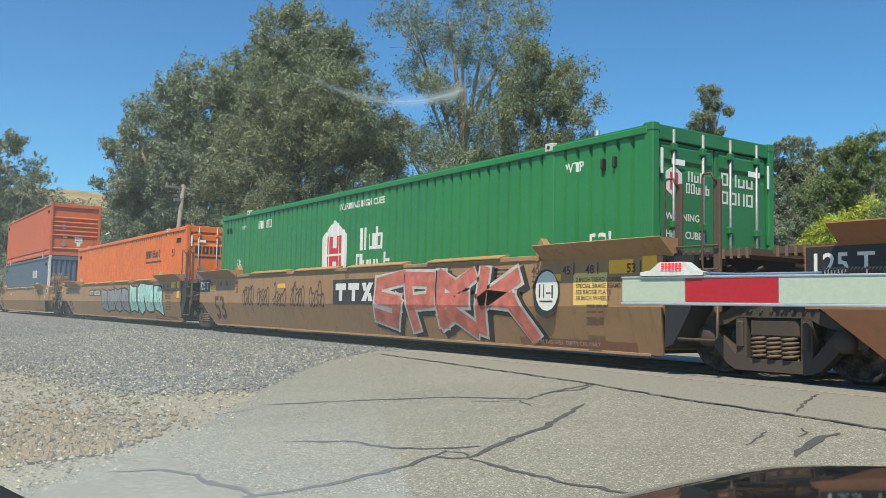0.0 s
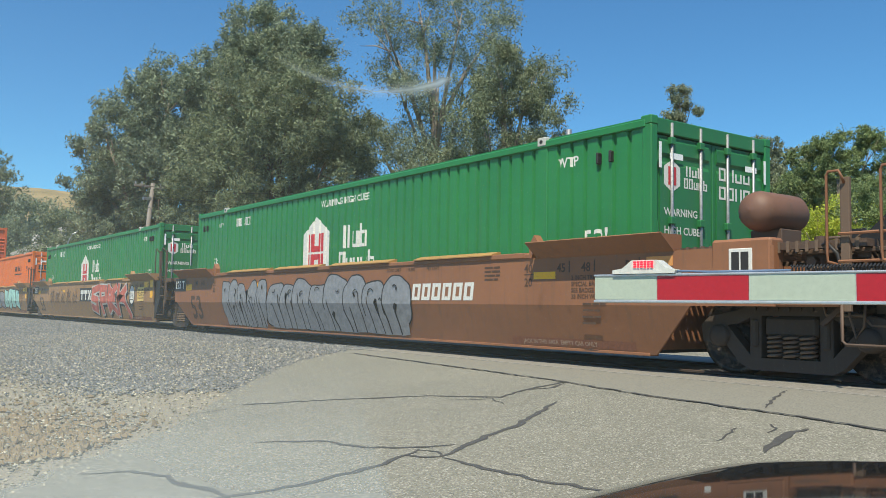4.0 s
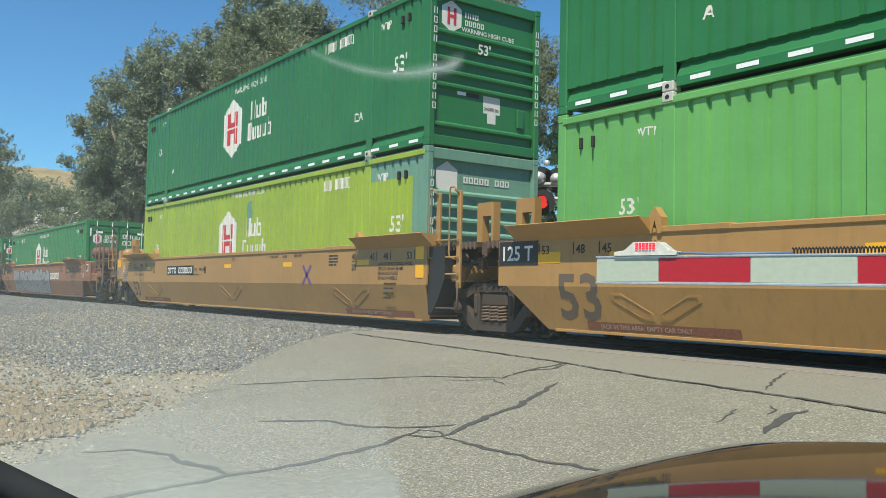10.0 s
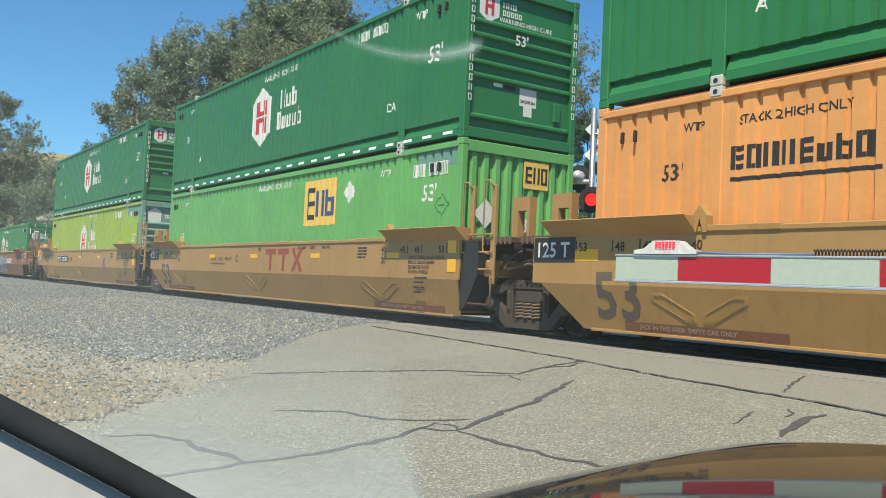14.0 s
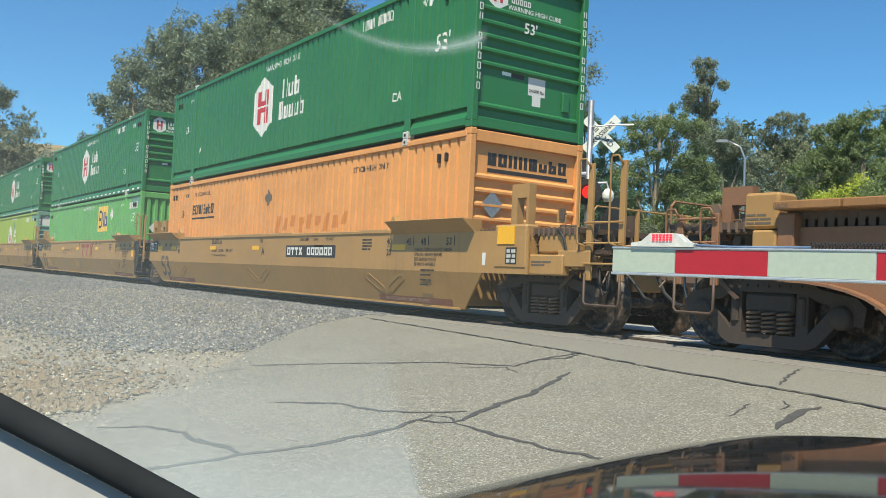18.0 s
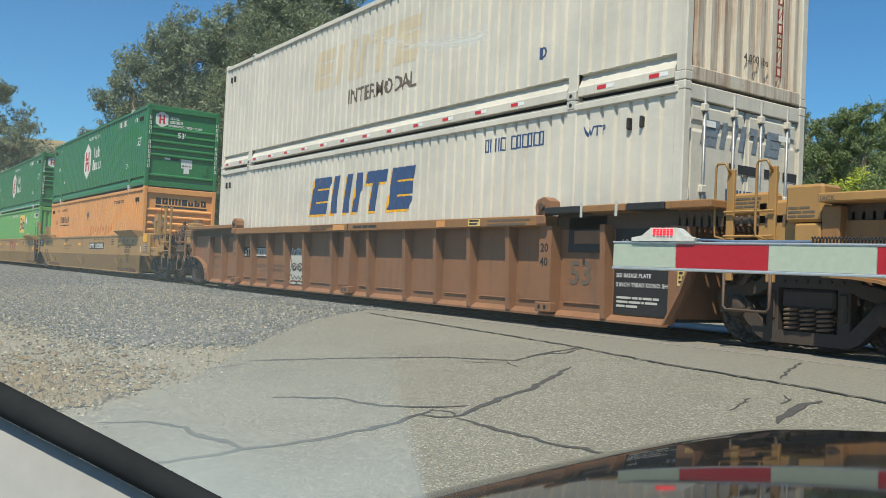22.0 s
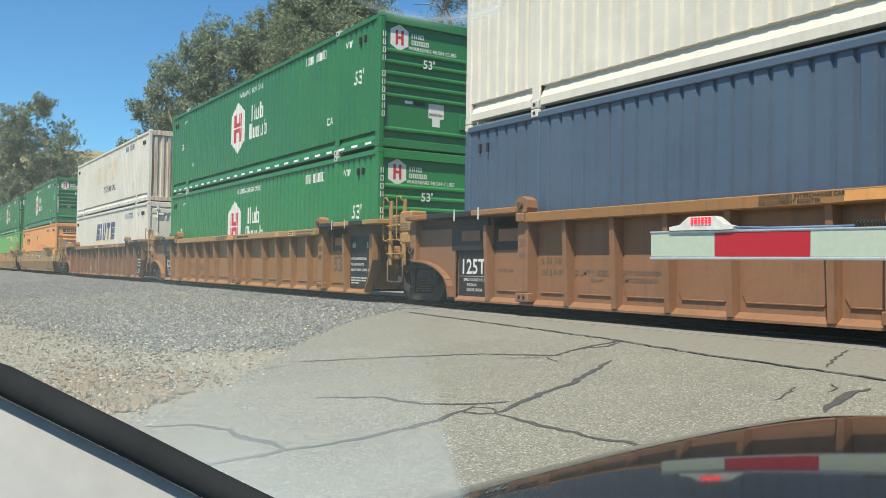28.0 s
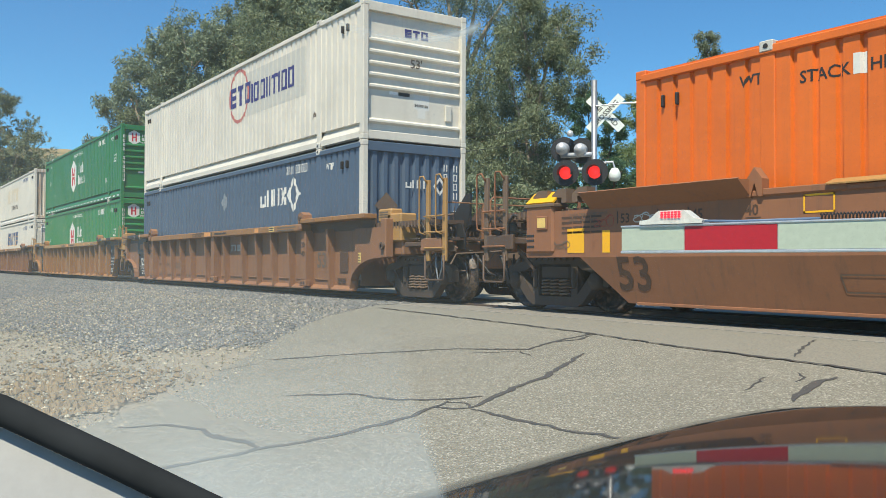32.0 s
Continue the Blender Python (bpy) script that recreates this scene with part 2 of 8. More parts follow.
INK_WHITE = plain("white_marking", (0.68, 0.67, 0.62), 0.6, 0, 60, 0.06)
INK_FADED = plain("faded_white_marking", (0.50, 0.49, 0.44), 0.65, 0, 60, 0.12)
INK_BLACK = plain("black_marking", (0.028, 0.025, 0.023), 0.6, 0, 60, 0.15)
INK_WORN = plain("worn_dark_marking", (0.085, 0.048, 0.03), 0.65, 0, 40, 0.25)
INK_GREY = plain("grey_marking", (0.13, 0.10, 0.075), 0.65, 0, 60, 0.15)
INK_RED = plain("red_marking", (0.50, 0.035, 0.045), 0.55, 0, 60, 0.1)
INK_BLUE = plain("blue_marking", (0.032, 0.075, 0.19), 0.55, 0, 60, 0.12)
INK_DARKBLUE = plain("dark_blue_marking", (0.035, 0.035, 0.16), 0.55, 0, 60, 0.12)
INK_YELLOW = plain("yellow_reflector", (0.85, 0.43, 0.012), 0.4, 0, 60, 0.06)
SIGN_YELLOW = plain("yellow_sign_paint", (0.78, 0.50, 0.10), 0.5, 0, 60, 0.08)
INK_PALE = plain("pale_yellow_sign", (0.75, 0.52, 0.16), 0.55, 0, 60, 0.1)
INK_RUSTRED = plain("red_brown_marking", (0.30, 0.055, 0.03), 0.6, 0, 60, 0.2)
STRIP_INK = plain("faded_strip_writing", (0.40, 0.27, 0.19), 0.65, 0, 60, 0.15)
STRIP_RED = plain("faded_red_brown_strip", (0.225, 0.090, 0.050), 0.65, 0, 30, 0.2)
INK_PURPLE = plain("purple_marking", (0.14, 0.07, 0.23), 0.6, 0, 60, 0.15)
SPRAY_SILVER = plain("silver_spray_paint", (0.27, 0.275, 0.29), 0.5, 0.2, 9, 0.2)
SPRAY_PINK = plain("pink_red_spray_paint", (0.52, 0.14, 0.10), 0.6, 0, 5, 0.3)
SPRAY_PALE = plain("pale_grey_spray_paint", (0.50, 0.47, 0.42), 0.6, 0, 6, 0.2)
SPRAY_TEAL = plain("pale_teal_spray_paint", (0.36, 0.62, 0.55), 0.6, 0, 6, 0.2)
REFLECT = plain("white_reflector", (0.85, 0.85, 0.82), 0.35, 0, 50, 0.04)
REFLECT_RED = plain("red_reflector", (0.62, 0.03, 0.03), 0.35, 0, 50, 0.06)

# ---- markings ----
DG_CACHE = {}


def lettering(body, size):
    """Outline of readable writing in the built-in font, x along and z up, its left end at 0, on its base line."""
    key = (body, size)
    if key not in DG_CACHE:
        cu = bpy.data.curves.new("writing", "FONT")
        cu.body, cu.size, cu.resolution_u, cu.align_x = body, size, 2, "LEFT"
        cu.offset = 0.018 * size
        ob = bpy.data.objects.new("writing", cu)
        me = ob.to_mesh()
        DG_CACHE[key] = ([(v.co.x, 0.0, v.co.y) for v in me.vertices], [tuple(p.vertices) for p in me.polygons])
        ob.to_mesh_clear()
        bpy.data.objects.remove(ob)
        bpy.data.curves.remove(cu)
    g = Geo()
    return g.add(*DG_CACHE[key])


def flat(*outlines):
    """Flat outlines in x, z."""
    g = Geo()
    for o in outlines:
        g.add([(x, 0.0, z) for x, z in o], [tuple(range(len(o)))])
    return g


def rect(x0, x1, z0, z1, slant=0.0):
    return [(x0, z0), (x1, z0), (x1 + slant * (z1 - z0), z1), (x0 + slant * (z1 - z0), z1)]


def blocks(pattern, h, w, slant=0.0, stroke=0.32, gap=0.22):
    """Plain blocks in the rhythm of a word mark: n two bars, o a hollow block, i one bar, - a bar across, space a gap."""
    out, x = [], 0.0
    for c in pattern:
        s = w * stroke
        if c == "n":
            out += [rect(x, x + s, 0, h, slant), rect(x + w - s, x + w, 0, h, slant)]
        elif c == "t":
            out += [[(a + slant * b, b) for a, b in ((x, h - s), (x + w, h - s), (x + w, h), (x, h))], rect(x + w / 2 - s / 2, x + w / 2 + s / 2, 0, h - s - 0.003, slant)]
        elif c == "e":
            out += [rect(x, x + s, 0, h, slant)] + [[(a + slant * b, b) for a, b in ((x + s + .002, z), (x + w, z), (x + w, z + s), (x + s + .002, z + s))] for z in (0, h / 2 - s / 2, h - s)]
        elif c == "o":
            out += [rect(x, x + s, 0, h, slant), rect(x + w - s, x + w, 0, h, slant)]
            out += [[(a + slant * b, b) for a, b in ((x + s + .002, z), (x + w - s - .002, z), (x + w - s - .002, z + s * .8), (x + s + .002, z + s * .8))] for z in (0, h - s * .8)]
        elif c == "u":
            out += [rect(x, x + s, s * .8 + .002, h * .7, slant), rect(x + w - s, x + w, s * .8 + .002, h * .7, slant), rect(x, x + w, 0, s * .8, slant)]
        elif c == "x":
            out += [[(a + slant * b, b) for a, b in ((x, 0), (x + s * 1.3, 0), (x + w, h), (x + w - s * 1.3, h))]]
            out += [[(a + slant * b, b) for a, b in ((x + w - s * 1.3, 0), (x + w, 0), (x + w / 2 + s, h * .46), (x + w / 2 + s * .2, h * .40))], [(a + slant * b, b) for a, b in ((x, h), (x + s * 1.3, h), (x + w / 2 - s * .2, h * .60), (x + w / 2 - s, h * .54))]]
        elif c == "d":
            out += [rect(x, x + s, 0, h, slant), rect(x + w - s, x + w, 0, h * .7, slant)]
            out += [[(a + slant * b, b) for a, b in ((x + s + .002, z), (x + w - s - .002, z), (x + w - s - .002, z + s * .8), (x + s + .002, z + s * .8))] for z in (0, h * .7 - s * .8)]
        elif c == "i":
            out += [rect(x, x + s, 0, h, slant)]
            x -= w - s
        elif c == "#":
            out += [rect(x, x + w, 0, h, slant)]
        x += w * (1 + gap)
    return flat(*out)


def lines(rows, h, pitch):
    """Rows of small bars for writing too small to read."""
    out = []
    for k, widths in enumerate(rows):
        x = 0.0
        for w in widths:
            out.append(rect(x, x + w, -k * pitch, -k * pitch + h))
            x += w + h * 0.6
    return flat(*out)


PITCH, GROOVE = 0.269, 0.040
KNOTS = ((0.0, 0.0), (0.184, 0.0), (0.204, 1.0), (0.249, 1.0), (0.269, 0.0))


def ripple(u):
    """How deep the corrugated side lies at the distance u from the start of its panel."""
    u %= PITCH
    for (a, da), (b, db) in zip(KNOTS, KNOTS[1:]):
        if a <= u <= b:
            return GROOVE * (da + (db - da) * (u - a) / (b - a))
    return 0.0


SIDE_Y = -1.272
PANELS = ((0.16, 1.90), (2.10, 14.00), (14.20, 15.99))


SPLIT = {"word_blocks": "word_block", "emblem_bars": "emblem_bar", "word_shadow": "word_edge", "round_emblem": "ring_piece", "graffiti_stroke": "graffiti_stroke"}


def pieces(geo):
    """Each outline of a flat marking by itself."""
    for f in geo.f:
        yield Geo().add([geo.v[i] for i in f], [tuple(range(len(f)))])


def on_side(name, geo, material, parent, x, z, label="", lift=0.003):
    """Paints a marking on the near corrugated side of a container, following its grooves."""
    if name in SPLIT:
        for g in pieces(geo):
            on_side(SPLIT[name], g, material, parent, x, z, label, lift)
        return None
    bm = bmesh.new()
    vs = [bm.verts.new((a + x, 0, c + z)) for a, _, c in geo.v]
    for f in geo.f:
        try:
            bm.faces.new([vs[i] for i in f])
        except ValueError:
            pass
    x0, x1 = min(v.co.x for v in bm.verts), max(v.co.x for v in bm.verts)
    start = next((p for p in PANELS if p[0] - 0.2 <= (x0 + x1) / 2 <= p[1] + 0.2), PANELS[1])[0]
    k = math.floor((x0 - start) / PITCH)
    while start + k * PITCH < x1:
        for u, _ in KNOTS[:-1]:
            cut = start + k * PITCH + u
            if x0 < cut < x1:
                bmesh.ops.bisect_plane(bm, geom=bm.verts[:] + bm.edges[:] + bm.faces[:], plane_co=(cut, 0, 0), plane_no=(1, 0, 0))
        k += 1
    for v in bm.verts:
        v.co.y = SIDE_Y + ripple(v.co.x - start) - lift
    me = bpy.data.meshes.new(name)
    bmesh.ops.recalc_face_normals(bm, faces=bm.faces)
    bm.to_mesh(me)
    bm.free()
    me.materials.append(material)
    return tagged(part(name, me, material, parent, label), kind="stuff" if name in ("number_bars",) else "")


def on_flat(name, geo, material, parent, x, y, z, label="", end=False, lift=0.004, lean=0.0):
    """Lays a marking on a flat plate: on a side that faces -y, or on an end that faces +x. lean: how much y grows with height."""
    if name in SPLIT:
        for one in pieces(geo):
            on_flat(SPLIT[name], one, material, parent, x, y, z, label, end, lift, lean)
        return None
    g = Geo()
    if end:
        g.add([(x + lift, y + a, z + c) for a, _, c in geo.v], geo.f)
    else:
        g.add([(x + a, y - lift + lean * c, z + c) for a, _, c in geo.v], geo.f)
    return tagged(part(name, g, material, parent, label), kind="stuff" if name in ("number_bars", "small_writing", "chord_writing", "caption_bars", "scrawl", "tag_strokes") else "")


HEX = [(0, .86), (-.65, .47), (-.65, -.47), (0, -.86), (.65, -.47), (.65, .47)]


def green_emblem(thing_, x, z, low=False):
    """White six-sided emblem with red bars, and white word blocks beside it."""
    x -= 0.04
    on_side("emblem", flat([(a * .9, b * .9) for a, b in HEX]), INK_WHITE, thing_, x, z, "white six-sided emblem")
    red = [rect(a * .9, b * .9, c * .9, d * .9) for a, b in ((-.37, -.31), (-.26, -.13), (.13, .20), (.25, .37)) for c, d in ((-.48, -.02), (.03, .46))]
    red += [rect(-.12, .12, -.14, -.02), rect(-.12, .12, .03, .15)]
    on_side("emblem_bars", flat(*red), INK_RED, thing_, x, z, "red bars", 0.005)
    on_side("word_blocks", blocks("nud", 0.46, 0.27), INK_WHITE, thing_, x + 1.16, z + 0.05, "white word blocks")
    on_side("word_blocks", blocks("ouuud", 0.44, 0.235), INK_WHITE, thing_, x + 1.00, z - 0.46, "white word blocks")


def container(label, side, z_dec=(), end="louvre", end_mat=None, posts=None, upper=False, dashes=None, group="containers on the train", rear=None):
    """A 53-foot container: corrugated near side with posts at the 40-foot marks, rails, castings, one detailed end."""
    t = thing("shipping_container", label, "container", group)
    posts, end_mat, rear = posts or side, end_mat or side, rear or side
    L, W, H = 16.154, 1.295, 2.896
    zb, zt = 0.36, H - 0.14
    for (x0, x1), m in zip(PANELS, (side, side, rear)):
        xs, u = [x0], 0.0
        k = 0
        while True:
            row = [x0 + k * PITCH + a for a, _ in KNOTS[1:]]
            if row[0] >= x1:
                break
            xs += [min(r, x1) for r in row]
            k += 1
        xs = sorted(set(round(v, 4) for v in xs if v <= x1)) + [x1]
        g, nv = Geo(), len(xs)
        ys = [SIDE_Y + (0 if v in (x0, x1) else ripple(v - x0)) for v in xs]
        g.add([(v, y, zb) for v, y in zip(xs, ys)] + [(v, y, zt) for v, y in zip(xs, ys)], [(i, i + 1, nv + i + 1, nv + i) for i in range(nv - 1)])
        part("side_panel", g, m, t)
    part("far_side", Geo().box(0.1, L - 0.1, W - 0.05, W - 0.02, 0.1, H - 0.1), side, t)
    part("roof", Geo().box(0.08, L - 0.08, -W + 0.05, W - 0.05, H - 0.06, H - 0.02), posts, t)
    part("floor", Geo().box(0.05, L - 0.05, -W + 0.03, W - 0.03, 0.14, 0.20), BLACK, t)
    part("top_rail", Geo().box(0.1, L - 0.1, -W - 0.014, -W + 0.06, H - 0.155, H - 0.055, 0.012).box(0.1, L - 0.1, W - 0.06, W, H - 0.15, H - 0.02), side, t)
    # bottom rail: a lower flange and a recess above it
    g = Geo()
    for a, b in ((0.18, 1.88), (2.12, 13.98), (14.22, 15.97)):
        g.prism([(-W + 0.005, 0.05), (-W + 0.005, 0.17), (-W + 0.02, 0.19), (-W + 0.10, 0.35), (-W + 0.03, 0.37), (-W + 0.16, 0.37), (-W + 0.16, 0.05)], a, b, "x")
    part("bottom_rail", g, side, t)
    part("far_bottom_rail", Geo().box(0.1, L - 0.1, W - 0.1, W, 0.02, 0.2), side, t)
    for x0, x1 in ((1.90, 2.10), (14.00, 14.20)):
        part("intermediate_post", Geo().box(x0, x1, -W + 0.004, -W + 0.05, 0.12, H - 0.12, 0.012), side, t)
        for z in (0.0, H - 0.13):
            part("corner_casting", Geo().box(x0 + 0.01, x1 - 0.01, -W - 0.022, -W + 0.14, z, z + 0.13, 0.012), posts if posts is not side else INK_FADED, t, "worn pale casting")
            on_flat("casting_hole", flat([(x0 + .10 + .035 * math.cos(a * .7), .03 * math.sin(a * .7)) for a in range(9)]), INK_BLACK, t, 0, -W - 0.023, z + 0.065)
    for x0, x1 in ((0.0, 0.16), (L - 0.16, L)):
        for y0, y1 in ((-W, -W + 0.13), (W - 0.13, W)):
            part("corner_post", Geo().box(x0, x1, y0, y1, 0.11, H - 0.11, 0.015), posts if x0 else side, t)
            for z in (0.0, H - 0.12):
                part("corner_casting", Geo().box(x0 - 0.004 if x0 == 0 else x0 - 0.02, x1 + 0.004 if x0 else x1 + 0.02, y0 - 0.004, y1 + 0.004, z, z + 0.12, 0.014), posts, t, "steel corner casting")
    if end == "door":
        for y in (-0.92, 0.70):
            part("reflector", Geo().box(L - 0.01, L - 0.006, y, y + 0.26, 2.36, 2.44), REFLECT, t)
        for y in () if side is WHITE else (-1.15, 1.12):
            part("reflector", Geo().box(L + 0.002, L + 0.006, y, y + 0.05, 2.22, 2.56), REFLECT, t)
    part("front_end", Geo().box(0.03, 0.08, -W + 0.1, W - 0.1, 0.1, H - 0.1), side, t)
    # end that faces back along the track
    yi = W - 0.13
    part("end_sill", Geo().box(L - 0.14, L - 0.01, -yi, yi, 0.02, 0.20, 0.012), end_mat, t)
    part("end_header", Geo().box(L - 0.14, L - 0.01, -yi, yi, H - 0.22, H - 0.02, 0.012), end_mat, t)
    if end == "door":
        for y0, y1 in ((-yi, -0.012), (0.012, yi)):
            door = part("door", Geo().box(L - 0.10, L - 0.05, y0, y1, 0.21, H - 0.23, 0.01), end_mat, t)
            g = Geo()
            for z, h in ((0.28, 0.40), (0.76, 1.56), (2.38, 0.26)):
                g.prism([(L - 0.052, z), (L - 0.028, z + 0.05), (L - 0.028, z + h - 0.05), (L - 0.052, z + h)], y0 + 0.07, y1 - 0.07, "y")
            part("door_ribs", g, end_mat, door)
            for y in (y0 + 0.28, y1 - 0.28):
                rod = part("lock_rod", Geo().tube([(L - 0.005, y, 0.06), (L - 0.005, y, H - 0.06)], 0.021, 8), GREY_STEEL, door, "dull galvanised lock rod", True)
                for z in (0.12, 0.8, 1.55, H - 0.3):
                    part("rod_bracket", Geo().box(L - 0.05, L + 0.026, y - 0.05, y + 0.05, z - 0.05, z + 0.05, 0.01), end_mat, rod)
                part("rod_handle", Geo().box(L - 0.01, L + 0.02, y - 0.02, y + 0.40, 0.98, 1.03, 0.006), GALV, rod)
            for z in (0.5, 1.4, 2.3):
                part("hinge", Geo().tube([(L - 0.02, y0 if y0 < -0.5 else y1, z), (L - 0.02, y0 if y0 < -0.5 else y1, z + 0.14)], 0.025, 8), end_mat, door)
    elif end == "louvre":
        part("end_panel", Geo().box(L - 0.12, L - 0.09, -yi, yi, 0.2, H - 0.22), end_mat, t)
        for z in (0.34, 1.06, 1.30, 1.54, 1.78, 2.02):
            g = Geo().prism([(L - 0.092, z), (L - 0.03, z + 0.045), (L - 0.03, z + 0.085), (L - 0.092, z + 0.13)], -yi + 0.02, yi - 0.02, "y")
            part("end_rib", g, end_mat, t)
        plate = flat(rect(0, .40, .12, .46), rect(.10, .30, -.06, .12))
        on_flat("rating_plate", plate, INK_WHITE, t, L - 0.092, -0.02, 0.62, "white rating plate", True)
        on_flat("rating_text", lettering("24,000 lbs", 0.085), INK_BLACK, t, L - 0.092, 0.0, 0.80, "", True, 0.008)
        part("document_box", Geo().box(L - 0.09, L - 0.04, 0.78, 0.94, 0.55, 0.90, 0.012), end_mat, t)
        on_flat("reflector", flat(rect(-.62, -.42, 1.0, 1.09)), REFLECT, t, L - 0.092, 0, 0, "", True)
        on_flat("reflector", flat(rect(-.40, -.12, .985, 1.075)), BLACK, t, L - 0.092, 0, 0, "", True)
    else:
        g = Geo()
        n = 9
        w = 2 * yi / n
        pts = []
        for k in range(n):
            y = -yi + k * w
            pts += [(L - 0.10, y), (L - 0.10, y + w * .35), (L - 0.04, y + w * .5), (L - 0.04, y + w * .85)]
        pts.append((L - 0.10, yi))
        m = len(pts)
        g.add([(a, b, 0.2) for a, b in pts] + [(a, b, H - 0.22) for a, b in pts], [(i, i + 1, m + i + 1, m + i) for i in range(m - 1)])
        part("end_panel", g, end_mat, t)
    if dashes:
        x = 0.35
        while x < 15.7:
            if not 1.75 < x < 2.25 and not 13.6 < x < 14.2:
                if dashes == "white":
                    on_flat("reflector", flat(rect(0, 0.30, 0, 0.055)), REFLECT, t, x, -W + 0.005, 0.09)
                else:
                    on_flat("reflector", flat(rect(0, 0.17, 0, 0.055)), REFLECT_RED, t, x, -W + 0.005, 0.09)
                    on_flat("reflector", flat(rect(0.18, 0.32, 0, 0.055)), REFLECT, t, x, -W + 0.005, 0.09)
            x += 0.66 if dashes == "white" else 0.95
    for x in (0.45, 0.68, 15.2, 15.43):
        part("tie_hook", Geo().box(x, x + 0.04, SIDE_Y - 0.05, SIDE_Y + 0.04, 2.36, 2.52, 0.012), BLACK, t)
    return t


def common_marks(t, ink, h_warn=2.50, warn_x=7.25, num=True, z53=1.42, z53f=1.40, wtp=14.4):
    on_side("warning_text", lettering("WARNING HIGH CUBE", 0.19), ink, t, warn_x, h_warn)
    on_side("length_text", lettering("53'", 0.42), ink, t, 14.9, z53)
    on_side("length_text", lettering("53'", 0.30), ink, t, 1.15, z53f)
    on_side("post_text", lettering("WTP", 0.20), ink, t, wtp, 2.40)
    on_side("post_text", lettering("WTP", 0.16), ink, t, 1.45, 2.40)
    if num:
        on_side("number_bars", blocks("noon oooooo", 0.22, 0.085, stroke=0.35), ink, t, 12.25, 2.38)


def upright_number(t, ink, x, y, w=0.075, h=0.12, step=0.17, count=11):
    g = Geo()
    for k in range(count):
        if k != 4:
            one = blocks("o" if k % 3 else "n", h, w, 0.0, 0.26)
            g.add([(a, b, c + 2.35 - k * step) for a, b, c in one.v], one.f)
    on_flat("number_bars", g, ink, t, x, y, 0, "", True)


def end_marks(t, ink, emblem=True):
    L = 16.154
    if emblem:
        on_flat("emblem", flat([(a * .34, b * .34) for a, b in HEX]), INK_WHITE, t, L - 0.088, -0.78, 2.40, "", True)
        on_flat("emblem_bars", flat(rect(-.10, -.04, -.16, .16), rect(.04, .10, -.16, .16), rect(-.04, .04, -.03, .03)), INK_RED, t, L - 0.088, -0.78, 2.40, "", True, 0.009)
        on_flat("word_blocks", blocks("nno", 0.10, 0.09), INK_WHITE, t, L - 0.088, -0.48, 2.43, "", True)
        on_flat("word_blocks", blocks("ooooo", 0.10, 0.075), INK_WHITE, t, L - 0.088, -0.48, 2.29, "", True)
    on_flat("warning_text", lettering("WARNING HIGH CUBE", 0.12), ink, t, L - 0.088, -0.55, 2.17, "", True)
    on_flat("length_text", lettering("53'", 0.26), ink, t, L - 0.025, -0.22, 1.80, "", True)
    for y in (-1.23, 1.17):
        upright_number(t, ink, L, y)


# ---- well cars ----
def stack_guide(t, x, mat, y=-1.18, z=1.48, h=0.66):
    """Upright guide for the box: a broad leg, an open window and a thin leg under a deep head."""
    part("stack_guide", Geo().prism([(x, z), (x, z + h), (x + .42, z + h), (x + .42, z), (x + .36, z), (x + .36, z + h - .22), (x + .14, z + h - .22), (x + .14, z)], y, y + 0.14, "y"), mat, t)


def ladder(t, x0, x1, mat, top=2.60, y=-1.45, foot=0.42, post=None):
    """End ladder: two flat posts, each with a tubular grab loop beside it, rungs and a stirrup."""
    top -= 0.26
    for x, k in ((x0, -1), (x1, -1)):
        part("ladder_post", Geo().box(x, x + 0.10, y, y + 0.05, 0.75, top, 0.008), post or mat, t)
        g = x + (-0.10 if k < 0 else 0.20)
        part("grab_loop", Geo().tube([(x + 0.02, y - 0.02, 1.22), (g, y - 0.06, 1.26), (g, y - 0.07, 1.34), (g, y - 0.07, top + 0.02), (g + 0.02, y - 0.07, top + 0.06), (x + 0.03, y - 0.07, top + 0.06), (x + 0.05, y - 0.05, top), (x + 0.05, y, top - 0.06)], 0.015, 6), mat, t, "", True)
    for z in (0.98, 1.26, 1.54):
        part("rung", Geo().tube([(x0, y - 0.03, z), (x1 + 0.10, y - 0.03, z)], 0.015, 6), mat, t)
    part("stirrup", Geo().tube([(x0 + 0.02, y - 0.02, 0.85), (x0 + 0.02, y - 0.02, foot + 0.04), (x0 + 0.06, y - 0.02, foot), (x1 + 0.04, y - 0.02, foot), (x1 + 0.08, y - 0.02, foot + 0.04), (x1 + 0.08, y - 0.02, 0.85)], 0.018, 6), DARKWORK, t, "", True)


